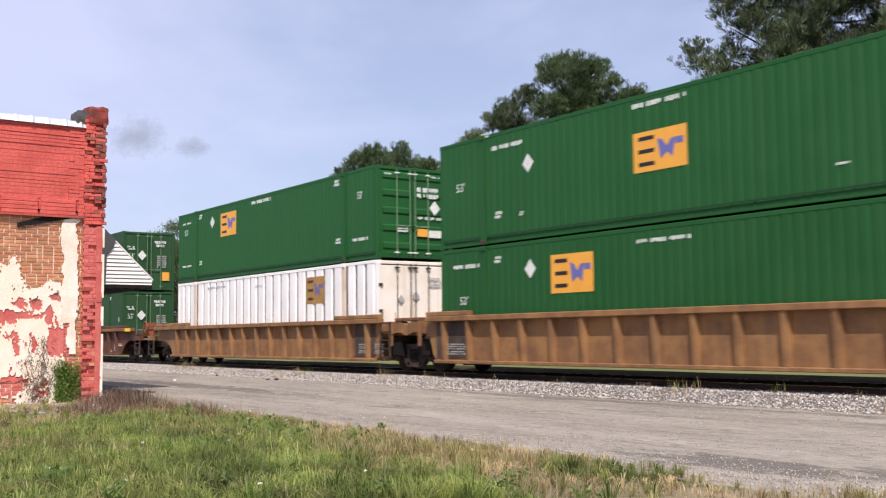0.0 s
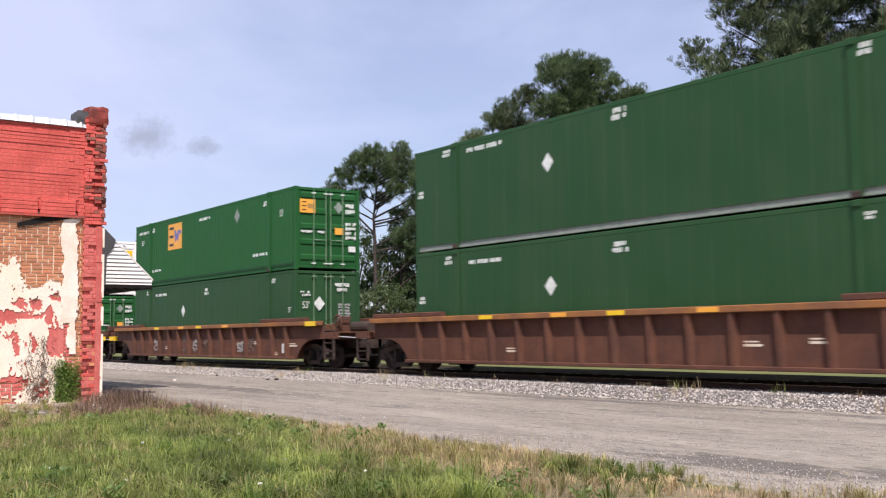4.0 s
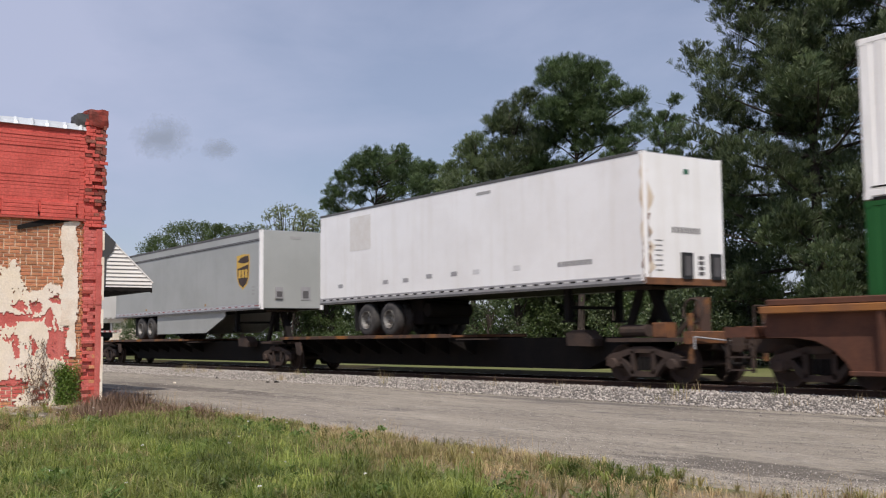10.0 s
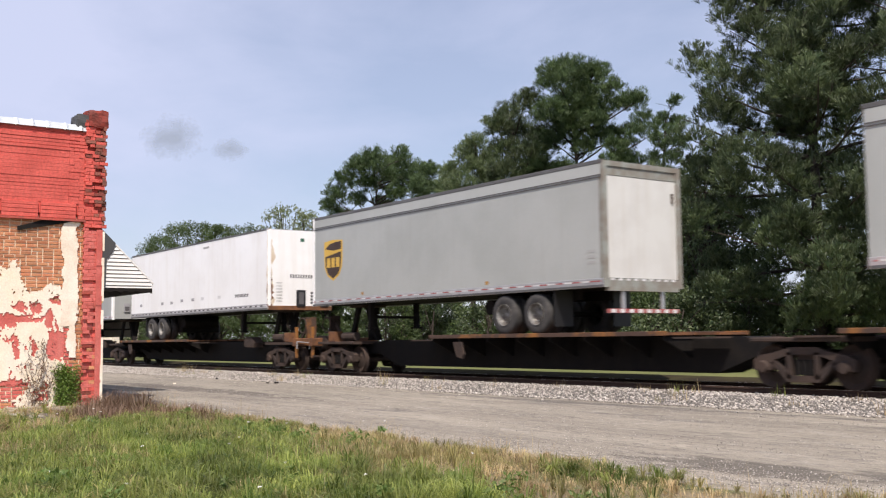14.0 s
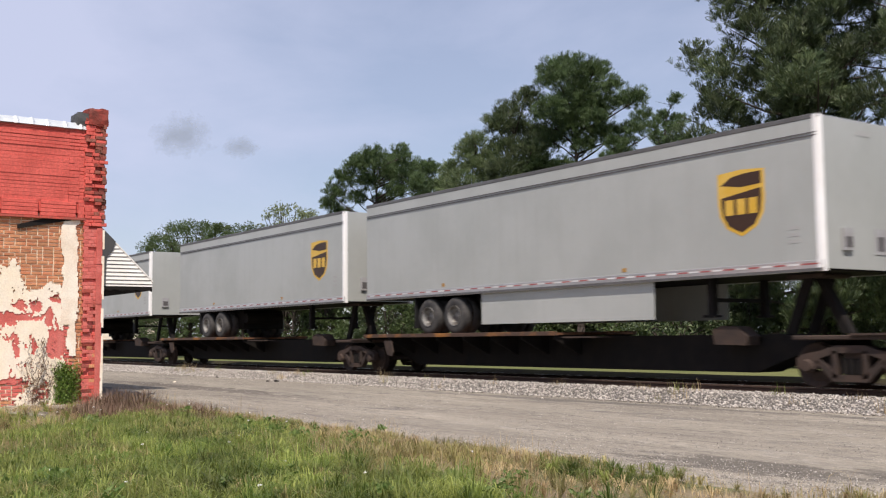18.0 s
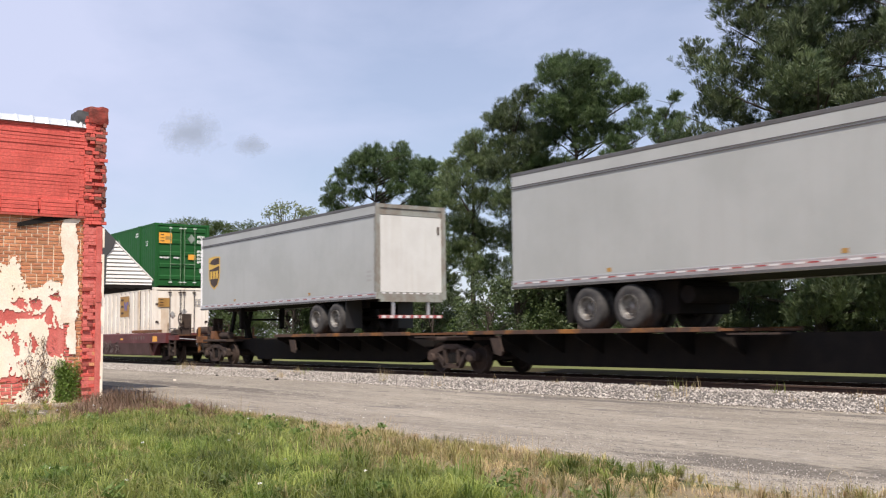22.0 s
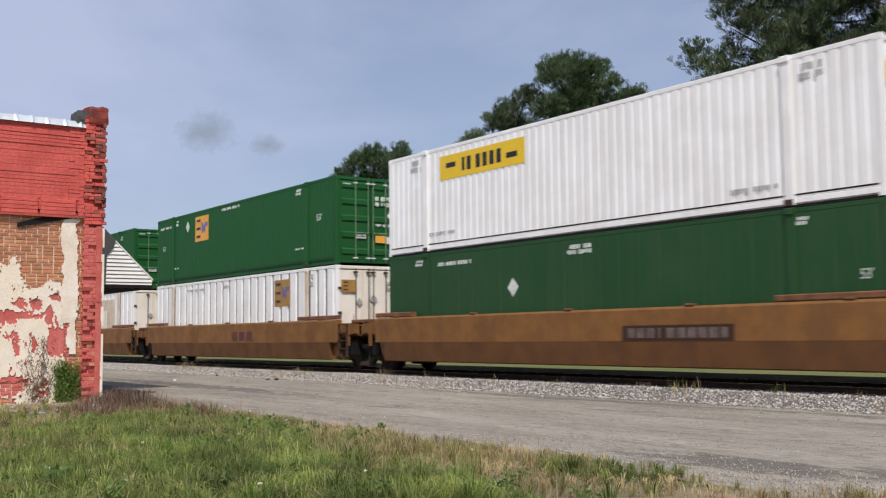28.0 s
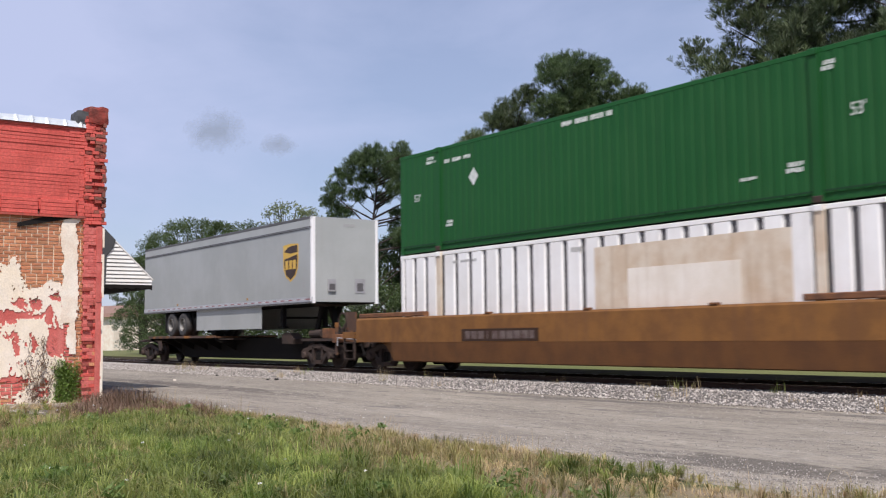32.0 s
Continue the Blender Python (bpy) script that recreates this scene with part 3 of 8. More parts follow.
def stones(n, x0, x1, dens, big):
    """Loose angular stones on the bank: each a crooked eight-sided lump."""
    base = np.array([(1, 0, 0), (-1, 0, 0), (0, 1, 0), (0, -1, 0), (0, 0, 1), (0, 0, -1)], float)
    tri = np.array([(0, 2, 4), (2, 1, 4), (1, 3, 4), (3, 0, 4), (2, 0, 5), (1, 2, 5), (3, 1, 5), (0, 3, 5)])
    u = rng.random(n)
    x = x0 + (x1 - x0) * (1 - (1 - u) ** dens)
    x = x1 - (x - x0)
    y = rng.uniform(-3.2, -0.85, n)
    z = np.interp(y, [b[0] for b in BED], [b[1] for b in BED])
    # a few have rolled onto the road
    roll = rng.random(n) < 0.03
    y = np.where(roll, y - rng.exponential(0.35, n), y)
    z = np.where(y < -2.95, GROUND + 0.005, z)
    s = rng.uniform(0.013, big, n)
    v = base[None] * rng.uniform(0.55, 1.25, (n, 6, 1)) + rng.uniform(-0.25, 0.25, (n, 6, 3))
    a = rng.uniform(0, 6.28, n)
    b = rng.uniform(-0.8, 0.8, n)
    ca, sa, cb, sb = np.cos(a)[:, None], np.sin(a)[:, None], np.cos(b)[:, None], np.sin(b)[:, None]
    px, py, pz = v[..., 0], v[..., 1], v[..., 2] * 0.8
    py, pz = py * cb - pz * sb, py * sb + pz * cb
    px, py = px * ca - py * sa, px * sa + py * ca
    V = np.stack([px, py, pz], -1) * s[:, None, None] + np.stack([x, y, z + s * 0.35], -1)[:, None]
    F = (tri[None] + (np.arange(n) * 6)[:, None, None]).reshape(-1, 3)
    return V.reshape(-1, 3), F


def stone_material():
    m = STONE_MAT
    t = m.node_tree
    geo = t.nodes.new("ShaderNodeNewGeometry")
    b = t.nodes["Principled BSDF"]
    link = b.inputs["Base Color"].links[0]
    rg = t.nodes.new("ShaderNodeMapRange")
    rg.inputs["To Min"].default_value, rg.inputs["To Max"].default_value = 0.42, 1.5
    sc = t.nodes.new("ShaderNodeVectorMath")
    sc.operation = "SCALE"
    t.links.new(geo.outputs["Random Per Island"], rg.inputs["Value"])
    t.links.new(link.from_socket, sc.inputs[0])
    t.links.new(rg.outputs[0], sc.inputs["Scale"])
    t.links.new(sc.outputs[0], b.inputs["Base Color"])


stone_material()
# gravel scattered on the road, thickest along its edges and in worn bands
n = 26000
x = -3.5 - 45 * rng.random(n) ** 1.8
y = np.where(rng.random(n) < 0.5, -10.9 + np.abs(rng.normal(0, 0.7, n)), rng.uniform(-10.8, -2.9, n))
ok = np.array([noise.noise(Vector((a * 0.35, b * 1.1, 6.6))) > -0.1 or b < -10.2 for a, b in zip(x, y)])
x, y = x[ok], y[ok]
n = len(x)
V, F = stones(n, -50, -4, 1.0, 0.024)
V = V.reshape(n, 6, 3)
c = V.mean(1, keepdims=True)
V = (V - c) * 0.42 + np.stack([x, y, np.full(n, GROUND + 0.012)], -1)[:, None]
tagged(new("road_gravel", cloud_mesh("road_gravel", V.reshape(-1, 3), F, STONE_MAT)), "fine loose gravel on the worn road", "gravel", kind="stuff")
tagged(new("ballast_stones", cloud_mesh("ballast_stones", *stones(44000, -62, -5, 1.35, 0.036), STONE_MAT)),
       "loose pale grey crushed stones on the track bank", "gravel", kind="stuff")


# ---------- the old brick building ----------
WX, WY = -22.0, -11.235           # its corner towards the track
RED_Z, TOP_Z = 3.56, 5.40
COURSE = 0.073
house = thing("brick_building", "old shop building of peeling plaster, bare brick and red paint", "building", pose(0, 0, 0))
part("side_wall", Form().box(WX - 0.35, WX - 0.02, -30, WY - 0.4, GROUND - 0.4, RED_Z + 0.05), MORTAR, house, "side wall with pale old mortar")
part("front_wall", Form().box(-44, WX - 0.05, WY - 0.4, WY - 0.1, GROUND - 0.4, RED_Z + 1.6), FACADE, house)
part("back_wall", Form().box(-44, WX - 0.36, -30, -29.7, GROUND - 0.4, RED_Z + 1.6), FACADE, house)
part("rear_side_wall", Form().box(-44.3, -44, -30, WY - 0.1, GROUND - 0.4, RED_Z + 1.6), FACADE, house)
part("flat_roof", Form().box(-44, WX - 0.3, -30, WY - 0.3, RED_Z + 1.3, RED_Z + 1.5), SLATE, house)


# the red upper wall: courses of painted brick, each a little in or out
f = Form()
z = RED_Z + 0.32
rr = random.Random(11)
while z < TOP_Z - 0.02:
    y = -30.0
    while y < WY - 0.42:
        l = rr.choice((0.10, 0.21, 0.21, 0.42)) if y > -15 else 3.0
        f.box(WX - 0.3, WX + 0.052 + rr.uniform(-0.009, 0.012), y, min(y + l - 0.003, WY - 0.40), z, z + COURSE - (rr.uniform(0.010, 0.022) if rr.random() < (0.5 if z > TOP_Z - 0.5 else 0.14) else rr.uniform(0.001, 0.006)))
        y += l
    z += COURSE
part("parapet", f, RED_BRICK, house, "upper wall of bright red painted brick")["kind"] = "stuff"
part("parapet_backing", Form().box(WX - 0.35, WX + 0.034, -30, WY - 0.4, RED_Z + 0.1, TOP_Z), RED_BRICK, house)
# its lowest band, cut into blocks by dark notches
y = WY - 0.45
k = 0
while y > -30:
    w = 0.70 if k else 0.12
    for j in range(4):
        part("corbel_block", Form().box(WX - 0.3, WX + 0.075 + rr.uniform(-0.006, 0.006), y - w, y, RED_Z + 0.08 * j, RED_Z + 0.08 * j + 0.074, 0.006), RED_BRICK, house)
    y -= w + 0.05
    k += 1
    if y < -15.2:
        part("corbel_block", Form().box(WX - 0.3, WX + 0.075, -30, y, RED_Z, RED_Z + 0.32), RED_BRICK, house)
        break
# dark strip stands in for the shadow line below the overhang
part("corbel_shelf", Form().box(WX - 0.3, WX + 0.085, -30, WY - 0.42, RED_Z - 0.05, RED_Z - 0.005), DARK_BRICK, house, "thin ledge with the overhang shadow line put into its dark colour")
part("old_flashing", Form().prism([(-12.98, 3.28), (-11.83, 3.52), (-11.83, 3.55), (-12.35, 3.55), (-12.98, 3.36)], WX, WX + 0.035, "x"), DARK, house, "slanting tarred board under the ledge")
# sheet-metal flashing along the top, dented and ridged at its laps
f = Form()
n = 360
for i in range(n + 1):
    y = -30 + (WY - 0.44 + 30) * i / n
    ph = (y * 3.1) % 1.0
    lap = 0.05 * max(0.0, 1 - abs(ph - 0.5) * 9) + 0.012 * noise.noise(Vector((y * 5, 0, 2)))
    top = TOP_Z + 0.15 + 0.02 * noise.noise(Vector((y * 2.2, 3, 1))) + lap * 0.4
    f.v += [(WX + 0.10 + lap * 0.4, y, TOP_Z + 0.0), (WX + 0.06 + lap, y, TOP_Z + 0.07), (WX - 0.02 + lap * 0.6, y, top), (WX - 0.25, y, top + 0.02), (WX + 0.02, y, TOP_Z - 0.005)]
for i in range(n):
    a = 5 * i
    f.f += [(a + j, a + 5 + j, a + 6 + j, a + 1 + j) for j in range(3)] + [(a + 4, a + 9, a + 5, a)]
part("metal_coping", f, SHEET_METAL, house, "dented galvanised sheet along the wall top")
# dark board painted in place of shade under the coping
part("coping_shadow_board", Form().box(WX - 0.3, WX + 0.075, -30, WY - 0.44, TOP_Z - 0.035, TOP_Z - 0.006), DARK_BRICK, house)

# the corner pier, its upper bricks weathered to a ragged edge
# the dark core puts shade into the hollows by its colour
part("pier_core", Form().box(WX - 0.45, WX + 0.02, WY - 0.42, WY - 0.06, 3.36, TOP_Z + 0.3), DARK_BRICK, house)
part("pier_foot", Form().box(WX - 0.45, WX + 0.03, WY - 0.42, WY - 0.06, GROUND - 0.4, 3.355), PINK_BRICK, house)
bricks = {}


def brick(length, mat, parent=house):
    key = (round(length, 2), mat.name)
    if key not in bricks:
        g = Form()
        e = 0.006
        g.add([(-0.05, 0, 0), (-0.05, length, 0), (-0.05, length, 0.064), (-0.05, 0, 0.064), (0.0 - e, 0, 0), (0.0 - e, length, 0), (0.0 - e, length, 0.064), (0.0 - e, 0, 0.064),
               (0.0, e, e), (0.0, length - e, e), (0.0, length - e, 0.064 - e), (0.0, e, 0.064 - e)],
              [(0, 1, 5, 4), (1, 2, 6, 5), (2, 3, 7, 6), (3, 0, 4, 7), (4, 5, 9, 8), (5, 6, 10, 9), (6, 7, 11, 10), (7, 4, 8, 11), (8, 9, 10, 11), (3, 2, 1, 0)])
        bricks[key] = fixed(g, "brick", mat)
    return part("brick", bricks[key], None, parent)


z, k = GROUND + 0.02, 0
while z < TOP_Z + 0.3:
    high = z > 3.35
    y = WY - 0.46 + (0.0 if k % 2 else 0.02)
    while y < WY - 0.08:
        l = rr.choice((0.11, 0.21)) if k % 2 else rr.choice((0.21, 0.14))
        l = min(l, WY - 0.06 - y) if not high else min(l, WY + rr.choice((0.0, 0.01, 0.022)) - y)
        if l > 0.05:
            o = brick(l - (0.006 if high else 0.001), (RED_BRICK if rr.random() < (0.85 if y < WY - 0.26 else 0.28) else rr.choice((DARK_BRICK, BROWN_BRICK))) if high else (PINK_BRICK if rr.random() < 0.93 else DARK_BRICK) if z > 1.6 else rr.choice((PINK_BRICK, PINK_BRICK, PINK_BRICK, RED_BRICK, DARK_BRICK, BARE_BRICK)))
            out = rr.uniform(0.035, 0.06) + rr.choice((0, 0.0, 0.014)) if high else rr.uniform(0.046, 0.056)
            if rr.random() < ((0.30 if WY - 0.34 < y < WY - 0.1 else 0.06) if high else 0.2 if z < 1.6 else 0.09):
                out -= 0.07
            o.location = (WX + 0.03 + out, y, z + (0.18 if high and z > TOP_Z + 0.25 else 0) * 0)
            o.rotation_euler = (rr.uniform(-0.02, 0.02), 0, rr.uniform(-0.03, 0.03)) if not high else (rr.uniform(-0.05, 0.05), rr.uniform(-0.08, 0.08), rr.uniform(-0.05, 0.05))
            o.scale = (1, 1, 1.06 if high else 1.115)
        y += l
    z += COURSE
    k += 1
# the sound outer edge of the pier, still painted, with cream plaster flaking along its arris
f = Form()
z = GROUND
while z < 3.35:
    h = rr.uniform(0.3, 0.7)
    f.box(WX - 0.45, WX + 0.10 + rr.uniform(-0.006, 0.006), WY - 0.19, WY - 0.07, z, min(z + h - 0.003, 3.36), 0.008)
    z += h
part("pier_facing", f, PINK_BRICK, house, "smooth faded red painted edge of the pier")
f = Form()
z = GROUND + 0.02
while z < 3.3:
    h = rr.uniform(0.06, 0.3)
    w = rr.uniform(0.01, 0.035)
    if rr.random() < 0.85:
        f.box(WX - 0.3, WX + 0.108, WY - 0.055 - w, WY - 0.03, z, z + h)
    z += h
part("arris_plaster", f, WHITE_PLASTER, house, "flaking cream plaster on the corner")


def rough_block(x0, x1, y0, y1, z0, z1, amp, seed):
    """A worn lump of masonry: a box with its corners rounded off and its faces uneven."""
    bm = bmesh.new()
    bmesh.ops.create_cube(bm, size=1.0)
    bmesh.ops.subdivide_edges(bm, edges=bm.edges[:], cuts=5, use_grid_fill=True)
    c, d = Vector(((x0 + x1) / 2, (y0 + y1) / 2, (z0 + z1) / 2)), Vector((x1 - x0, y1 - y0, z1 - z0))
    for v in bm.verts:
        p = v.co * (1.0 - 0.22 * max(0.0, v.co.length - 0.62))
        q = Vector((p.x * d.x, p.y * d.y, p.z * d.z)) + c
        v.co = q + noise.noise_vector(q * 6.5 + Vector((seed, 0, 0))) * amp
    me = bpy.data.meshes.new("rough_block")
    bm.to_mesh(me)
    bm.free()
    return me


for nm, dims, mat, lab in (("pier_cap", (WX - 0.5, WX + 0.12, WY - 0.40, WY + 0.015, TOP_Z + 0.10, TOP_Z + 0.47), DARK_BRICK, "crumbling brick cap of the pier"),
                           ("mortar_mound", (WX - 0.45, WX + 0.06, WY - 0.62, WY - 0.33, TOP_Z + 0.02, TOP_Z + 0.36), SLATE, "dark tarred mound beside the cap")):
    me = rough_block(*dims, 0.035, len(nm))
    me.materials.append(mat)
    part(nm, me, None, house, lab)
f = Form()
for j in range(20):
    zz = 3.45 + j * 0.105
    f.box(WX - 0.3, WX + 0.10 + rr.uniform(-0.05, 0.02), WY - 0.09, WY + rr.uniform(-0.05, 0.012), zz, zz + rr.uniform(0.07, 0.1), 0.01)
part("ragged_edge", f, BROWN_BRICK, house, "broken brick ends along the corner")


def plaster_at(y, z):
    """How thick old plaster still covers the wall here; below zero it has fallen off."""
    q = noise.noise(Vector((y * 2.2, z * 2.2, 1.7))) + 0.45 * noise.noise(Vector((y * 7, z * 7, 4.2))) + 0.42 * noise.noise(Vector((y * 17, z * 17, 9.1)))
    edge = 2.0 + 0.25 * noise.noise(Vector((y * 3, 0, 2))) + (0.45 if y < -12.9 else 0)
    v = min((edge - z) * 3.0, (-12.06 - y) * 6.0) + q * 0.8 + 0.3
    if z < 0.25 and y < -12.3:
        v = min(v, q * 1.2 + 0.05)
    hole = 0.34 + 0.8 * noise.noise(Vector((y * 3.4, z * 2.2, 21.7))) + 0.7 * noise.noise(Vector((y * 9, z * 6, 14.2))) + 0.45 * noise.noise(Vector((y * 24, z * 17, 9.1)))
    v = min(v, hole + (0.22 if z > 1.95 or z < 0.9 else 0.06))
    for a, b, ra, rb in ((-12.17, 1.0, 0.2, 0.34), (-12.9, 1.5, 0.5, 0.11), (-12.6, 1.72, 0.13, 0.16), (-12.95, 0.85, 0.1, 0.22), (-12.33, 1.52, 0.08, 0.2), (-12.15, 1.9, 0.2, 0.08), (-13.1, 0.12, 0.5, 0.2)):
        v = min(v, math.hypot((y - a) / ra, (z - b) / rb) - 0.85 + 0.8 * q)
    return v


def wash_at(y, z):
    q = 0.6 * noise.noise(Vector((y * 5, z * 2.5, 7.7))) + 0.4 * noise.noise(Vector((y * 15, z * 9, 2.2)))
    mid = (-11.95 if z > 1.37 else -11.86) - 0.03 * math.sin(z * 2)
    w = 0.16 if z > 1.37 else 0.06 if z > 0.73 else -0.2
    return (w - abs(y - mid)) * 9 + q * 1.1 if 0.45 < z < 3.5 else -1


def coat(name, at, y0, y1, z0, z1, mat, label, proud, step=0.022):
    f = Form()
    ny, nz = int((y1 - y0) / step), int((z1 - z0) / step)
    ids = {}

    def vert(i, j):
        if (i, j) not in ids:
            ids[(i, j)] = len(f.v)
            y, z = y0 + i * step, z0 + j * step
            f.v.append((WX + proud + 0.006 * noise.noise(Vector((y * 4, z * 4, 0))) , y + rr.uniform(-0.005, 0.005), z + rr.uniform(-0.005, 0.005)))
        return ids[(i, j)]
    for i in range(ny):
        for j in range(nz):
            if at(y0 + (i + 0.5) * step, z0 + (j + 0.5) * step) > 0:
                f.f.append((vert(i, j), vert(i + 1, j), vert(i + 1, j + 1), vert(i, j + 1)))
    me = f.mesh(name, mat)
    bm = bmesh.new()
    bm.from_mesh(me)
    bmesh.ops.solidify(bm, geom=bm.faces[:], thickness=0.014)
    bmesh.ops.recalc_face_normals(bm, faces=bm.faces)
    bm.to_mesh(me)
    bm.free()
    return part(name, me, None, house, label)


def under_at(y, z):
    return min((1.92 + 0.3 * noise.noise(Vector((y * 4, 0, 6))) - z) * 4, (z - 0.22) * 4, (-12.02 - y) * 8) + 0.4 * noise.noise(Vector((y * 8, z * 8, 3.3)))


coat("red_undercoat", under_at, -14.2, -11.9, 0.05, 2.2, PINK_BRICK, "older red plaster showing through", 0.008)
coat("plaster", plaster_at, -14.2, -11.62, GROUND, 2.7, PLASTER, "peeling cream plaster", 0.022)
coat("whitewash_strip", wash_at, -12.3, -11.7, 0.4, 3.55, WHITE_PLASTER, "whitewashed strip beside the pier", 0.026)
# bare and red-painted bricks wherever the plaster has gone
z, k = GROUND + 0.01, 0
while z < RED_Z - 0.08:
    y = -13.75 + (0.11 if k % 2 else 0)
    while y < -11.62:
        l = 0.21 if rr.random() < 0.85 else 0.105
        pts = [(y + l * a, z + 0.03) for a in (0.05, 0.5, 0.95)]
        if any(plaster_at(*p) < 0.05 and wash_at(*p) < 0.05 for p in pts):
            red = z < 1.95 and -11.95 > y and rr.random() < 0.9
            o = brick(l - 0.018, PINK_BRICK if red else BARE_BRICK)
            o.location = (WX - 0.006 + rr.uniform(-0.004, 0.006), y, z)
            o.scale = (1, 1, rr.uniform(0.84, 0.95))
        y += l + 0.004
    z += COURSE
    k += 1


def twig_vine(at, height, spread, seed, mat, leaves, label, name="climbing_vine"):
    rnd = np.random.default_rng(seed)
    r2 = random.Random(seed)
    root = thing(name, label, "vine", Matrix.Translation(at))
    f = Form()
    P = []
    for i in range(9):
        p = Vector((0.03, r2.uniform(-spread, spread) * 0.4, 0))
        top = r2.uniform(0.5, 1.0) * height
        while p.z < top:
            q = p + Vector((r2.uniform(-0.01, 0.012), r2.uniform(-0.05, 0.05), r2.uniform(0.05, 0.1)))
            q.x = min(max(q.x, 0.02), 0.09)
            f.tube(p, q, 0.006, 0.005, 4, cap=False)
            P.append(q)
            p = q
    part("stem", f, WEED_BROWN, root)
    pts = np.array([tuple(P[i]) for i in rnd.integers(0, len(P), leaves)]) + rnd.normal(0, 1, (leaves, 3)) * (0.03, spread * 0.28, 0.07)
    pts[:, 0] = np.clip(pts[:, 0], 0.015, 0.2)
    pts[:, 2] = np.maximum(pts[:, 2], 0.0)
    V, F = leaf_cloud(pts, [0.02] * leaves, [1] * leaves, 0.026, rnd)
    part("foliage", cloud_mesh("foliage", V, F, mat), None, root)
    return root


# ---------- trees ----------
def spot(px, depth):
    """A place on the ground beyond the track, by its bearing and its distance."""
    lat = (px - 784) / 1868.7 * depth
    s, c = math.sin(CAM_YAW), math.cos(CAM_YAW)
    return Vector((s * depth + c * lat, CAM_EYE[1] + c * depth - s * lat, -0.4))


def leaf_cloud(centres, radii, per, size, rnd, squash=0.8):
    """Leaves scattered through rounded clumps, denser on their outside."""
    P = []
    for c, r, k in zip(centres, radii, per):
        d = rnd.normal(0, 1, (k, 3))
        d /= np.linalg.norm(d, axis=1)[:, None]
        d[:, 2] *= squash
        P.append(np.asarray(c) + d * r * rnd.uniform(0.45, 1.08, (k, 1)))
    p = np.concatenate(P)
    n = len(p)
    a = rnd.normal(0, 1, (n, 3))
    a /= np.linalg.norm(a, axis=1)[:, None]
    b = np.cross(a, rnd.normal(0, 1, (n, 3)))
    b /= np.linalg.norm(b, axis=1)[:, None]
    s = size * rnd.uniform(0.6, 1.3, (n, 1))
    V = np.stack([p - a * s, p + b * s * 0.45, p + a * s, p - b * s * 0.45], 1)
    return V.reshape(-1, 3), np.arange(n * 4).reshape(-1, 4)


twig_vine((WX + 0.03, -11.95, GROUND), 0.85, 0.26, 3, VINE, 3800, "small green vine climbing the foot of the wall")
twig_vine((WX + 0.03, -12.45, GROUND), 1.35, 0.5, 4, WEED_BROWN, 420, "dry twiggy vine on the plaster", "dry_vine")


def brushes(points, axes, count, width, needle, rnd):
    """Shaving-brush tufts: from each point a bundle of needles fans out round its axis; a tuft is one joined piece."""
    n = len(points)
    p = np.asarray(points, float)[:, None]
    w = np.asarray(axes, float)[:, None]
    r = np.cross(np.repeat(w, count, 1), rnd.normal(0, 1, (n, count, 3)))
    r /= np.linalg.norm(r, axis=2)[..., None] + 1e-9
    t = rnd.random((n, count, 1)) ** 0.7
    d = w * (1.0 - 0.35 * t) + r * t * 0.68
    d /= np.linalg.norm(d, axis=2)[..., None]
    side = np.cross(d, rnd.normal(0, 1, (n, count, 3)))
    side /= np.linalg.norm(side, axis=2)[..., None] + 1e-9
    e = p + d * (needle * rnd.uniform(0.65, 1.2, (n, count, 1)) * rnd.uniform(0.8, 1.2, (n, 1, 1)))
    side *= width * rnd.uniform(0.6, 1.3, (n, count, 1))
    V = np.concatenate([p, e - side, e + side], 1)
    k = np.arange(n)[:, None] * (2 * count + 1)
    j = np.arange(count)[None]
    F = np.stack([np.broadcast_to(k, (n, count)), k + 1 + j, k + 1 + count + j], -1)
    return V.reshape(-1, 3), F.reshape(-1, 3)


def lobe_shoots(lobes, density, rnd, squash=0.85, core=0.15):
    """Shoots over rounded foliage lobes (centre, radius): most on the upper outside, pointing out and up."""
    P, A = [], []
    for c, r in lobes:
        k = max(6, int(density * r * r))
        d = rnd.normal(0, 1, (k, 3))
        d /= np.linalg.norm(d, axis=1)[:, None]
        d[:, 2] = np.where(rnd.random(k) < 0.3, np.abs(d[:, 2]), d[:, 2])
        q = d * (1, 1, squash)
        P.append(np.asarray(c) + q * r * rnd.uniform(core, 1.0, (k, 1)) ** 0.6)
        w = d * 0.5 + np.array([0, 0, 0.85]) + rnd.normal(0, 0.18, (k, 3))
        A.append(w / np.linalg.norm(w, axis=1)[:, None])
    return np.concatenate(P), np.concatenate(A)


def limb_form(f, path, r0, r1, n=6):
    for i in range(len(path) - 1):
        a, b = i / (len(path) - 1), (i + 1) / (len(path) - 1)
        f.tube(path[i], path[i + 1], r0 + (r1 - r0) * a, r0 + (r1 - r0) * b, n, cap=i == 0)


RIGHT = Vector((math.cos(CAM_YAW), -math.sin(CAM_YAW), 0))      # along the tree line, towards its near end
AWAY = Vector((math.sin(CAM_YAW), math.cos(CAM_YAW), 0))


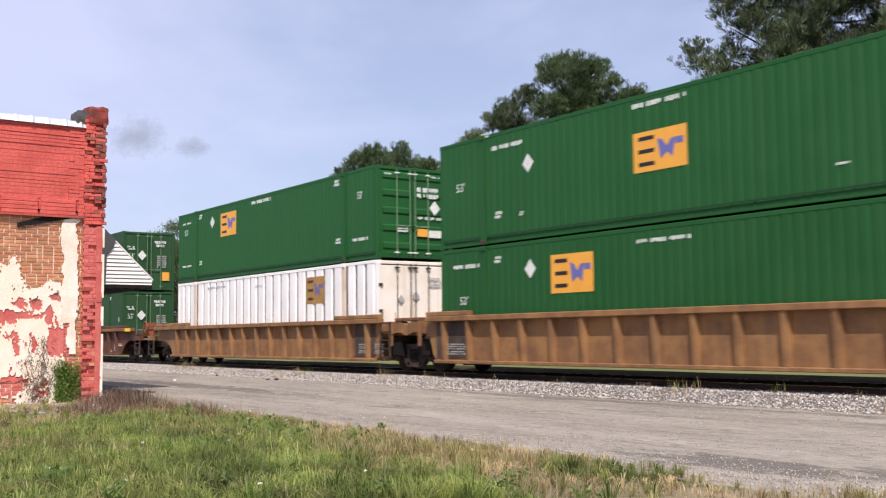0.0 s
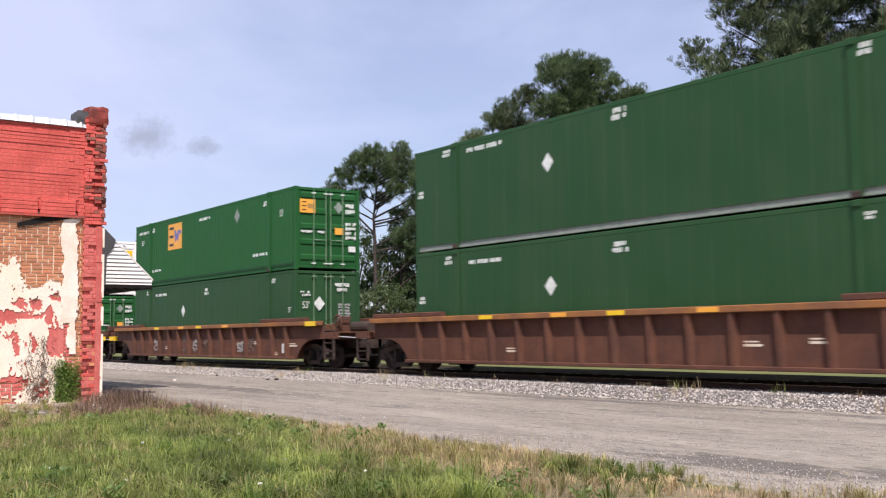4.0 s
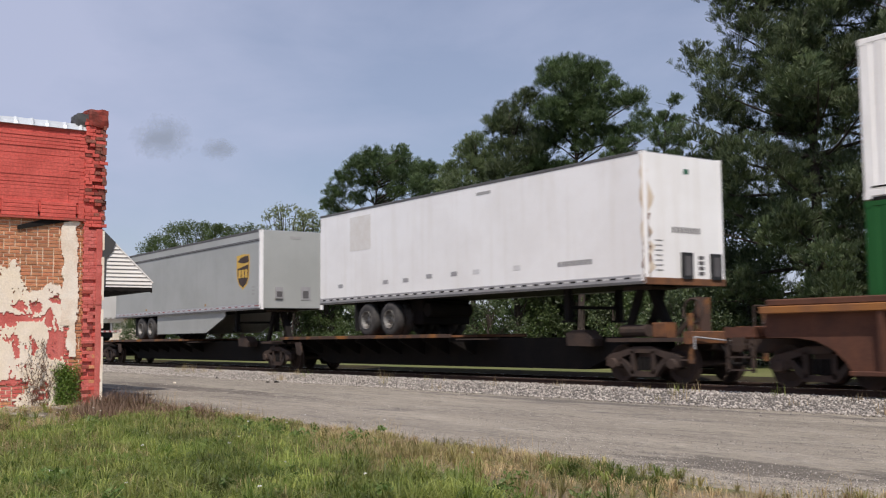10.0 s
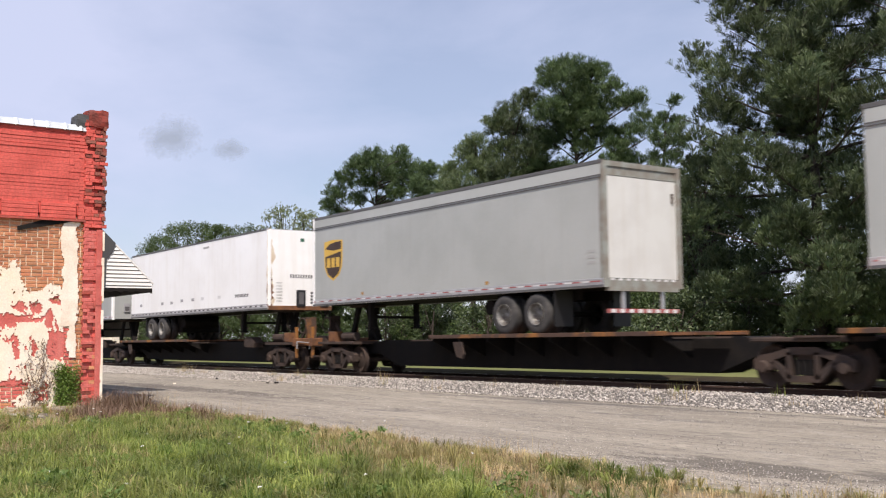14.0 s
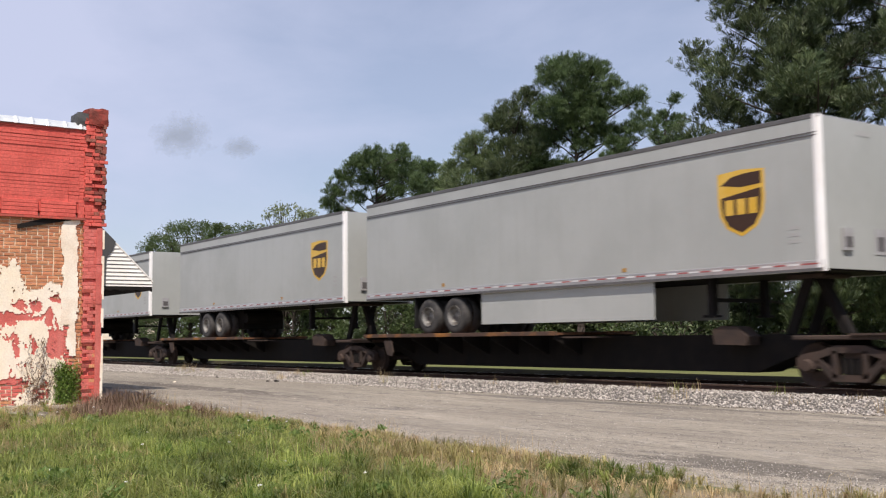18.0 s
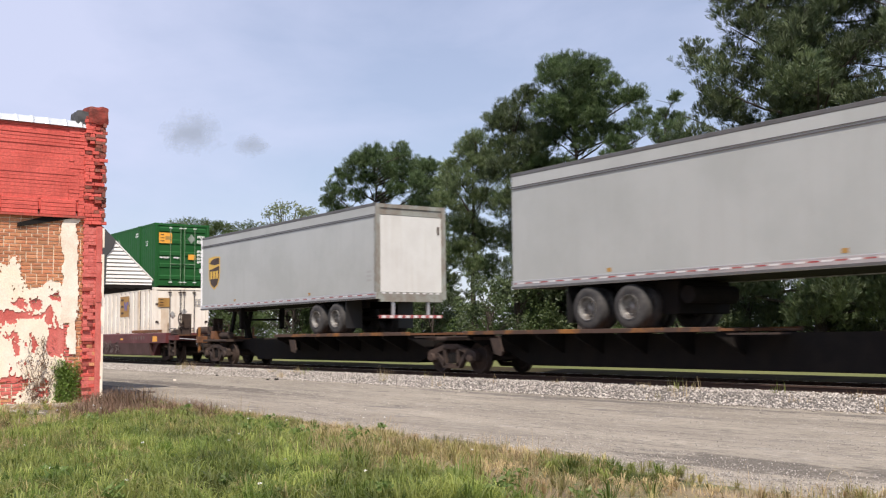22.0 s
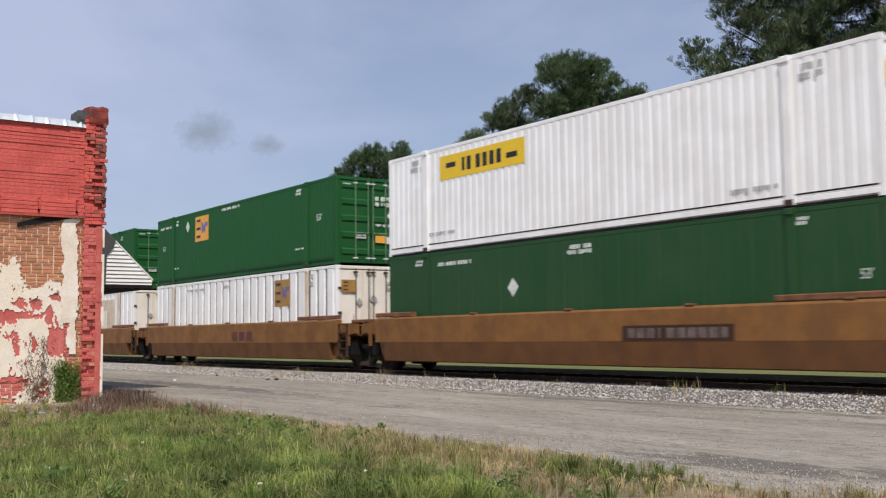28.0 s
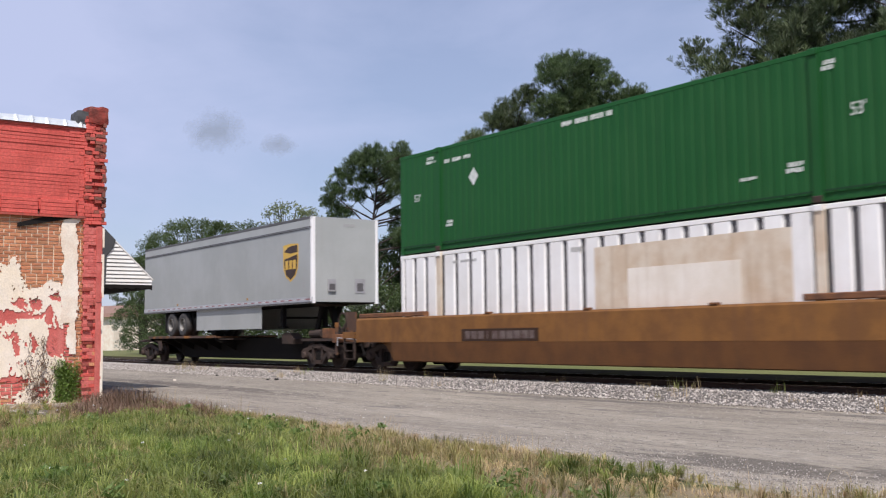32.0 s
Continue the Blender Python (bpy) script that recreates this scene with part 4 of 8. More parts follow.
def pine(at, height, label, mat, seed, profile=None, limbs=60, lobes=None, density=84, size=1.0, count=28, needle=0.32, width=0.0095, spread=2.6, bare=0.1):
    """A pine: a trunk, and limbs that each bear lobes of needle brushes. The crown follows a profile (height share, reach), or
    named lobes (along the tree line, height, radius)."""
    rnd = np.random.default_rng(seed)
    rr = random.Random(seed)
    tree = thing("pine_tree", label, "tree", Matrix.Translation(at), "pines beyond the railway")
    trunk = Form()
    path = [Vector((0, 0, -0.2))]
    for i in range(1, 9):
        path.append(Vector((rr.uniform(-0.14, 0.14), rr.uniform(-0.14, 0.14), height * 0.95 * i / 8)))
    limb_form(trunk, path, 0.012 * height + 0.05, 0.04, 9)
    part("trunk", trunk, BARK, tree, "scaly brown trunk", smooth=True)
    balls = []

    def limb(root, end, sag):
        mid = root.lerp(end, 0.5) + Vector((rr.uniform(-0.2, 0.2), rr.uniform(-0.2, 0.2), -sag))
        wood = Form()
        reach = (end - root).length
        limb_form(wood, [root, mid, end], 0.03 + 0.012 * reach, 0.016, 5)
        for j in range(3):
            c = mid.lerp(end, 0.2 + 0.3 * j)
            wood.tube(c, c + Vector((rr.gauss(0, 0.4), rr.gauss(0, 0.4), rr.uniform(0.1, 0.6))), 0.016, 0.008, 4, cap=False)
        part("limb", wood, BARK, tree)
        return mid

    def trunk_at(z):
        k = min(max(z / (height * 0.95) * 8, 0.0), 7.99)
        return path[int(k)].lerp(path[int(k) + 1], k - int(k))

    if lobes:
        for lat, z, r in lobes:
            for j in range(2):
                dp = rr.uniform(-spread, spread) * (1 if j else 0.5)
                c = RIGHT * (lat + rr.uniform(-0.15, 0.15)) + AWAY * dp + Vector((0, 0, z + rr.uniform(-0.1, 0.1)))
                balls.append((c, r * (1.0 if j else 0.9)))
                if j == 0 or r > 1.0:
                    limb(trunk_at(max(z - rr.uniform(0.15, 0.6) * math.hypot(lat, dp) - rr.uniform(0.2, 1.4), 1.0)), c, rr.uniform(-0.25, 0.3))
    else:
        hs, rs = [p[0] for p in profile], [p[1] for p in profile]
        lo, hi = hs[0], hs[-1]
        for i in range(limbs):
            h = lo + (hi - lo) * (i + rr.random()) / limbs
            reach = float(np.interp(h, hs, rs)) * rr.uniform(0.82, 1.04)
            a = i * 2.39996 + rr.uniform(-0.5, 0.5)
            t = (h - lo) / (hi - lo)
            way = Vector((math.cos(a), math.sin(a), rr.uniform(-0.15, 0.3) + 0.6 * t * t)).normalized()
            root = trunk_at(h * height)
            end = root + way * reach
            limb(root, end, 0.05 * reach)
            for q in (0.38, 0.62, 0.82, 0.97):
                if rr.random() < bare:
                    continue
                off = Vector((rr.gauss(0, 0.4), rr.gauss(0, 0.4), rr.gauss(0.1, 0.3)))
                balls.append((root.lerp(end, q) + off, size * rr.uniform(0.55, 1.0) * (0.7 + 0.25 * q)))
    P, A = lobe_shoots(balls, density, rnd)
    V, F = brushes(P, A, count, width, needle, rnd)
    # the thick inside of each lobe: older, coarser growth
    P, A = lobe_shoots([(c, r * 0.7) for c, r in balls], 44, rnd, core=0.05)
    V2, F2 = brushes(P, A, 12, 0.027, 0.36, rnd)
    F = np.concatenate([F, F2 + len(V)])
    V = np.concatenate([V, V2])
    part("crown", cloud_mesh("crown", V, F, mat), None, tree, "brushes of green needles with gaps of sky")
    return tree


def leaf_tree(at, height, radius, seed, label, mat, first=0.25, clumps=40, per=220, size=0.16, name="leafy_tree", loose=1.0, group="broadleaf trees", cat="tree"):
    rnd = np.random.default_rng(seed)
    rr = random.Random(seed)
    tree = thing(name, label, cat, Matrix.Translation(at), group)
    trunk = Form()
    limb_form(trunk, [(0, 0, -0.2), (rr.uniform(-0.2, 0.2), rr.uniform(-0.2, 0.2), height * 0.3), (rr.uniform(-0.3, 0.3), rr.uniform(-0.3, 0.3), height * 0.75)], 0.014 * height + 0.03, 0.03, 8)
    part("trunk", trunk, BARK, tree, smooth=True)
    cs, rs = [], []
    for i in range(clumps):
        a = rr.uniform(0, 6.28)
        t = rr.random() ** 0.85
        z = height * (first + (1 - first) * t)
        q = radius * math.sqrt(max(0.04, 1 - max(0.0, (t - 0.35) / 0.68) ** 2)) * math.sqrt(rr.uniform(0.1, 1.0))
        c = Vector((math.cos(a) * q, math.sin(a) * q, z * 0.96))
        r = (0.35 + radius * 0.12) * rr.uniform(0.6, 1.25) * loose
        cs.append(c)
        rs.append(r)
        if i % 2 == 0:
            part("limb", Form().tube((0, 0, z * 0.5), c, 0.012 * height * 0.3 + 0.012, 0.012, 4, cap=False), BARK, tree)
    V, F = leaf_cloud(cs, rs, [per] * clumps, size, rnd)
    part("crown", cloud_mesh("crown", V, F, mat), None, tree, "loose clumps of small leaves")
    return tree


BIG = [(0.05, 5.0), (0.12, 5.9), (0.3, 6.1), (0.35, 6.6), (0.40, 7.0), (0.45, 6.1), (0.5, 5.2), (0.6, 4.5), (0.8, 3.6), (0.98, 1.2)]
pine(spot(1452, 46), 22, "tall dense dark pine beyond the railway", NEEDLES_BLUE, 3, BIG, limbs=105, density=54, size=1.3, count=24, width=0.0105)
pine(spot(1690, 43), 23, "tall dark pine with open upper limbs", NEEDLES_BLUE, 4, BIG, limbs=55, density=50, size=1.2, count=20, bare=0.25)
pine(spot(1024, 60), 16.4, "round-topped pine taller than its neighbours", NEEDLES, 5, lobes=[
    (-0.1, 16.55, 1.2), (-1.3, 15.9, 1.1), (1.0, 16.3, 1.1), (-0.5, 14.6, 1.2), (0.7, 14.3, 1.15), (-1.7, 14.0, 1.0), (1.7, 14.4, 0.8),
    (2.8, 14.8, 0.85), (3.6, 14.9, 0.6), (3.4, 13.5, 0.7), (4.5, 13.1, 0.45), (2.4, 13.3, 0.7), (-0.4, 13.2, 0.9), (1.4, 12.9, 0.7), (-1.5, 12.6, 1.0), (0.4, 12.2, 0.8), (2.1, 12.2, 0.7), (3.1, 12.5, 0.7), (-2.1, 11.2, 1.1), (-0.9, 11.0, 0.9), (1.6, 10.9, 0.6),
    (0.3, 15.3, 1.0), (1.7, 15.2, 0.8), (-0.6, 13.9, 0.9), (0.9, 13.5, 0.8), (0.2, 10.3, 0.8), (1.2, 9.6, 0.7),
    (2.6, 11.3, 0.75), (3.5, 11.5, 0.6), (2.4, 10.1, 0.8), (-1.2, 9.8, 0.8), (-0.4, 8.9, 0.7), (0.6, 8.3, 0.8), (1.9, 8.7, 0.8), (-1.0, 7.7, 0.8), (0.3, 7.1, 0.8)], density=98)
pine(spot(915, 62), 15.0, "dense pine in the middle of the tree line", NEEDLES_BLUE, 15, lobes=[
    (-0.4, 14.9, 1.0), (0.6, 15.1, 0.9), (-0.9, 13.7, 1.0), (0.4, 13.7, 1.1), (1.3, 13.1, 0.9), (-0.6, 12.3, 1.1), (0.8, 12.0, 1.1),
    (-0.9, 10.8, 1.2), (0.6, 10.5, 1.2), (1.9, 10.4, 1.1), (-0.3, 8.9, 1.4), (1.6, 8.6, 1.3), (0.2, 7.0, 1.5), (2.2, 6.6, 1.3), (0.4, 5.0, 1.5), (2.2, 4.6, 1.3)])
pine(spot(838, 66), 13.6, "shorter pale green pine in the tree line", NEEDLES_PALE, 6, lobes=[
    (0.2, 13.5, 0.85), (-0.5, 13.0, 0.85), (0.9, 12.6, 0.85), (-1.3, 12.1, 0.8), (0.1, 11.8, 1.05), (-1.8, 11.1, 0.75), (1.1, 11.4, 0.9), (-0.6, 10.7, 1.0),
    (-1.6, 9.6, 1.0), (0.6, 9.8, 1.2), (-0.4, 8.4, 1.3), (0.9, 7.6, 1.3), (-0.9, 6.6, 1.3), (0.5, 5.4, 1.4)], width=0.0085)
pine(spot(665, 75), 14.0, "flat-topped spreading pine beyond the railway", NEEDLES, 7, lobes=[
    (0.1, 13.9, 1.2), (1.4, 14.1, 1.1), (-1.1, 13.5, 1.1), (2.8, 13.7, 1.05), (3.8, 13.1, 0.9), (-2.2, 12.7, 0.95), (-3.0, 11.7, 0.9), (-3.5, 10.9, 0.65),
    (0.7, 13.0, 1.2), (2.2, 12.8, 1.1), (-0.6, 12.4, 0.9), (-2.6, 10.4, 0.9), (1.4, 11.6, 0.8), (3.2, 11.9, 1.0), (4.1, 11.9, 0.8), (2.8, 10.6, 0.9), (-1.4, 11.4, 0.7), (0.2, 11.3, 0.7), (-0.4, 14.3, 0.7), (2.1, 14.4, 0.7),
    (3.9, 10.3, 0.9), (1.6, 10.2, 0.8), (3.0, 9.2, 1.0), (4.2, 8.6, 1.0), (1.9, 8.4, 0.9), (3.2, 7.4, 1.1), (4.3, 6.8, 1.0)])
pine(spot(1182, 64), 15.6, "slender pine between its broader neighbours", NEEDLES, 16, lobes=[
    (0.4, 15.5, 0.45), (0.1, 14.8, 0.55), (0.9, 14.5, 0.55), (0.4, 13.8, 0.6), (-0.4, 13.5, 0.5), (1.1, 13.2, 0.6),
    (0.0, 13.1, 0.5), (-0.6, 12.3, 0.55), (0.5, 12.1, 0.65), (0.0, 11.2, 0.7), (-0.9, 10.5, 0.7), (0.8, 10.2, 0.85), (-0.1, 9.2, 0.9), (-1.1, 8.4, 0.8), (0.9, 7.9, 1.0),
    (0.0, 7.0, 1.0), (-1.1, 6.0, 1.0), (1.0, 5.6, 1.1)], spread=1.2)
pine(spot(770, 82), 13.2, "pine half hidden among its neighbours", NEEDLES_BLUE, 17, [(0.08, 2.4), (0.5, 3.2), (0.8, 2.6), (0.97, 1.2)], limbs=26, density=50)
pine(spot(1175, 66), 9.5, "low young pine under the tall ones", NEEDLES, 18, [(0.08, 2.2), (0.5, 2.6), (0.8, 2.2), (0.97, 1.0)], limbs=22, density=50)
for px, d, h, r, sd in ((335, 90, 12.0, 4.4, 8), (285, 97, 11.4, 3.6, 27), (250, 104, 9.8, 3.0, 28), (392, 88, 11.4, 3.6, 31), (430, 84, 10.9, 3.0, 29)):
    leaf_tree(spot(px, d), h, r, sd, "bushy green broadleaf tree", LEAVES, first=0.05, clumps=int(50 * r), per=130, size=0.085, loose=0.72)
leaf_tree(spot(505, 86), 12.8, 3.2, 9, "young tree with thin pale leaves", LEAVES_PALE, first=0.3, clumps=260, per=20, size=0.12, loose=0.75)
leaf_tree(spot(545, 84), 12.2, 2.0, 19, "young tree with thin pale leaves", LEAVES_PALE, first=0.3, clumps=130, per=20, size=0.12, loose=0.75)
leaf_tree(spot(520, 80), 9.4, 3.0, 30, "bushy green broadleaf tree", LEAVES, first=0.05, clumps=110, per=130, size=0.09, loose=0.8)
for px, d, h in ((1005, 67, 10.2), (1058, 68, 9.4), (1030, 70, 11.0), (588, 84, 11.6), (630, 82, 10.6), (690, 80, 9.2), (712, 77, 10.4), (745, 78, 9.4), (575, 80, 8.6)):
    leaf_tree(spot(px, d), h, 2.2, px, "dense green broadleaf tree under the pines", LEAVES, first=0.03, clumps=75, per=100, size=0.11, loose=0.95)
for px, d, h, sd in ((1225, 60, 8.6, 61), (1275, 57, 9.6, 62), (1190, 63, 8.0, 63), (1045, 65, 7.6, 64), (1120, 65, 8.4, 65), (985, 66, 6.8, 66), (1205, 58, 10.6, 67), (1248, 55, 11.2, 68), (1085, 66, 10.9, 69), (1142, 64, 11.3, 71), (1018, 63, 9.3, 70)):
    leaf_tree(spot(px, d), h, 2.9, sd, "dense green thicket tree under the pines", LEAVES if sd % 2 else NEEDLES_BLUE, first=0.03, clumps=125, per=100, size=0.115, loose=1.0)
# undergrowth along the foot of the trees
rr = random.Random(21)
for i in range(30):
    px = 540 + i * 37 + rr.uniform(-12, 12)
    d = (80 if px < 800 else 66 if px < 1150 else 50) * rr.uniform(0.9, 1.05)
    leaf_tree(spot(px, d), rr.uniform(2.6, 5.2), rr.uniform(1.7, 2.6), 40 + i, "dense green bush at the foot of the pines", LEAVES if i % 3 else NEEDLES_BLUE, first=0.02,
              clumps=34, per=120, size=0.09, name="bush", group="bushes beyond the railway", cat="bush")
# distant woods that close the view
rnd = np.random.default_rng(5)
cs, rs, ks = [], [], []
for i in range(620):
    px, d = rnd.uniform(-900, 2600), rnd.uniform(150, 230)
    p = spot(px, d)
    cs.append((p.x, p.y, rnd.uniform(0.5, 8.5)))
    rs.append(rnd.uniform(1.6, 3.2))
    ks.append(45)
V, F = leaf_cloud(cs, rs, ks, 0.55, rnd)
tagged(new("distant_woods", cloud_mesh("distant_woods", V, F, LEAVES)), "distant belt of green woods", "woods", kind="stuff")

# ---------- the neighbour's awning ----------
awn = thing("awning", "white slatted metal awning with a scalloped fringe over a shop front", "awning", pose(0, 0, 0))
AX, AY0, AY1 = -26.4, -11.32, -8.62


def roof_z(y):
    return 2.58 + (AY1 - y) * 0.98


n = 22
for i in range(n):
    z0 = 2.36 + i * 0.098
    y1 = min(AY1, AY1 - (z0 + 0.09 - 2.58) / 0.98)
    if y1 > AY0 + 1.55:
        part("slat", Form().prism([(AX, z0), (AX + 0.035, z0 + 0.012), (AX + 0.01, z0 + 0.092), (AX - 0.01, z0 + 0.092)], AY0 + 1.5, y1, "y"), AWNING_WHITE, awn)
part("end_backing", Form().prism([(AY0, 2.34), (AY1, 2.34), (AY1, 2.58), (AY0, roof_z(AY0) - 0.02)], AX - 0.06, AX - 0.02, "x"), GREY_MARK, awn)
part("end_board", Form().prism([(AY0, 2.42), (AY0 + 1.5, 2.42), (AY0 + 1.52, 3.1), (AY0 + 1.68, 3.3), (AY0 + 1.74, roof_z(AY0 + 1.74)), (AY0, roof_z(AY0))], AX - 0.02, AX + 0.05, "x"), SLATE, awn, "dark weathered end board")
part("roof_sheet", Form().prism([(AY0, roof_z(AY0)), (AY1 + 0.03, roof_z(AY1 + 0.03)), (AY1 + 0.03, roof_z(AY1 + 0.03) - 0.05), (AY0, roof_z(AY0) - 0.05)], -40, AX + 0.03, "x"), AWNING_WHITE, awn)
out = [(AY0, 2.40)]
for i in range(61):
    y = AY0 + (AY1 - AY0) * i / 60
    out.append((y, 2.27 + 0.05 * abs(math.sin(i * math.pi / 6))))
out.append((AY1, 2.40))
# fringe and underside are black: the awning shadow is in their colour
part("fringe", Form().prism(out, AX - 0.02, AX + 0.045, "x"), DARK, awn, "scalloped fringe with its shadow put into the dark colour")
part("underside", Form().box(-40, AX - 0.06, AY0, AY1 - 0.02, 2.30, 2.34), DARK, awn)
for x in (-36.0, -39.5):
    part("post", Form().box(x - 0.05, x + 0.05, AY1 - 0.2, AY1 - 0.1, GROUND - 0.05, 2.3, 0.01), GREY_RAIL, awn)

# ---------- far house ----------
far = thing("far_house", "distant low white house with a reddish roof", "house", Matrix.Translation(spot(170, 150)) @ pose(0, 0, 0, 0, 0, 20))
part("wall", Form().box(-9, 9, -4, 4, -0.2, 4.6), WHITE_PLASTER, far)
part("roof", Form().prism([(-4.6, 4.5), (4.6, 4.5), (4.2, 5.0), (0, 6.2), (-4.2, 5.0)], -9.5, 9.5, "x"), FACADE, far)
for x in (-6, -2, 2, 6):
    w = part("window", Form().box(x - 0.6, x + 0.6, -4.05, -3.98, 1.2, 2.8), GREY_MARK, far)
    part("pane", Form().box(x - 0.5, x + 0.5, -4.07, -4.05, 1.3, 2.7), SLATE, w)

# ---------- verge: grass, dry stems and weeds ----------
def in_view(x, y):
    """The thick growth in the corner between the wall and the road; elsewhere the verge is trodden thin."""
    if y > -18.3 - 0.235 * x - 0.5 and math.hypot(x, y + 18.2) > 7.7 and x < -3.4:
        return True
    return noise.noise(Vector((x * 6.1, y * 6.1, 33.3))) > 0.52


def blades(n, x0, x1, y0, y1, size, lean, width, seed, keep, ground=GROUND):
    """Bent blades, each of two faces."""
    rnd = np.random.default_rng(seed)
    x, y = rnd.uniform(x0, x1, n), rnd.uniform(y0, y1, n)
    ok = np.array([keep(a, b, c) for a, b, c in zip(x, y, rnd.random(n))])
    x, y = x[ok], y[ok]
    n = len(x)
    h = size * rnd.uniform(0.45, 1.25, n) * np.array([0.72 + 0.75 * max(-0.5, noise.noise(Vector((a * 0.9, b * 0.9, 5.5)))) for a, b in zip(x, y)])
    h = h * np.where(y > -12.7, np.interp(x, [-10.5, -7.5], [1.0, 0.6]), 1.0)
    a = rnd.uniform(0, 6.283, n)
    d = np.stack([np.cos(a), np.sin(a), np.zeros(n)], -1)
    s = np.stack([-np.sin(a), np.cos(a), np.zeros(n)], -1) * (width * rnd.uniform(0.6, 1.4, n))[:, None]
    p = np.stack([x, y, np.full(n, ground - 0.02)], -1)
    up = np.array([0, 0, 1.0])
    l = lean * rnd.uniform(0.1, 1.2, n)[:, None]
    m = p + up * (h * 0.6)[:, None] + d * (h[:, None] * l * 0.35)
    t = p + up * (h * (1 - 0.25 * l[:, 0]))[:, None] + d * (h[:, None] * l)
    V = np.stack([p - s, p + s, m + s * 0.8, m - s * 0.8, m - s * 0.8, m + s * 0.8, t], 1)
    V = V[:, [0, 1, 2, 3, 6]]
    base = (np.arange(n) * 5)[:, None]
    F = np.concatenate([base + [0, 1, 2], base + [0, 2, 3], base + [3, 2, 4]])
    return V.reshape(-1, 3), F


def patch(x, y, s=0.55, o=0.0):
    return noise.noise(Vector((x * s, y * s, 8.8 + o))) + 0.4 * noise.noise(Vector((x * s * 3, y * s * 3, 2.8 + o)))


def open_soil(x, y):
    """The bare strip between the wall and the grass."""
    return x < -16.4 - 0.92 * (y + 12.5) + 1.1 * patch(x, y, 0.6, 5) and y < -11.4 or x < WX + 0.1


def lush(x, y, r):
    if not in_view(x, y):
        return False
    if open_soil(x, y):
        return r < 0.10 and patch(x, y, 1.2, 2) > 0.1
    edge = float(np.interp(x, [-14, -11, -8.6, -6.5], [-11.2, -12.3, -12.95, -12.7])) + 0.5 * patch(x, y, 0.7, 3)
    if ((x + 7.2) / 0.9) ** 2 + ((y + 11.35) / 0.45) ** 2 < 0.8 + patch(x, y, 1.5, 4):
        return r < 0.5
    d = edge - y
    if d < 0:
        return r < 0.04 and d > -0.5
    return r < min(1.0, 0.25 + d * 0.9) * (0.85 + 0.9 * patch(x, y))


def dry(x, y, r):
    if not in_view(x, y):
        return False
    if open_soil(x, y):
        return x > WX + 0.2 and r < 0.22 * (0.5 + patch(x, y, 1.0, 6))
    edge = -10.75 + 0.3 * patch(x, y, 0.7, 3)
    d = edge - y
    return d > -0.1 and r < max(0.16, 0.95 - 0.3 * d) * (0.6 + 1.2 * patch(x, y, 0.8, 7)) * float(np.interp(x, [-9.5, -7.5, -5.5], [1.0, 0.55, 0.3]))


def mixed(x, y, r):
    if not in_view(x, y) or open_soil(x, y):
        return False
    d = -10.8 + 0.3 * patch(x, y, 0.7, 3) - y
    return d > 0 and r < (0.2 + 1.2 * patch(x, y, 0.9, 9) + max(0.0, 0.5 - 0.25 * d)) * float(np.interp(x, [-9.5, -7.5, -5.5], [1.0, 0.5, 0.3]))


def dead(x, y, r):
    return in_view(x, y) and ((x + 17.8) / 2.9) ** 2 + ((y + 11.95) / 0.95) ** 2 < 1.0 + 0.6 * patch(x, y, 1.5, 1) and x > WX + 0.15


for nm, args, mat, lab, cat in (
        ("grass", (150000, -22, -3.4, -17.0, -10.6, 0.15, 1.5, 0.004, 31, lush), GRASS, "rough green grass on the verge", "grass"),
        ("tall_grass", (14000, -22, -3.4, -17.0, -10.8, 0.34, 1.3, 0.003, 32, lush), GRASS, "taller green blades in the verge", "grass"),
        ("sparse_grass", (60000, -23, 7.0, -24.0, -10.6, 0.2, 1.2, 0.005, 37, lush), GRASS, "thin trodden grass on the verge", "grass"),
        ("dry_grass", (120000, -22, -3.0, -17.0, -10.5, 0.15, 1.4, 0.003, 33, dry), STRAW, "dry straw-coloured grass along the road edge", "grass"),
        ("olive_grass", (70000, -22, -3.0, -17.0, -10.6, 0.20, 1.3, 0.003, 36, mixed), OLIVE, "yellowing olive grass in tangled patches", "grass"),
        ("seed_stems", (22000, -22, -3.6, -16.5, -10.6, 0.42, 0.8, 0.0017, 34, mixed), STRAW, "pale dry seed stems standing over the grass", "grass"),
        ("dead_weeds", (22000, -23, -14.5, -13.5, -10.8, 0.40, 1.1, 0.0034, 35, dead), WEED_BROWN, "brown dead weeds by the building", "weeds")):
    V, F = blades(*args)
    tagged(new(nm, cloud_mesh(nm, V, F, mat)), lab, cat, kind="stuff")
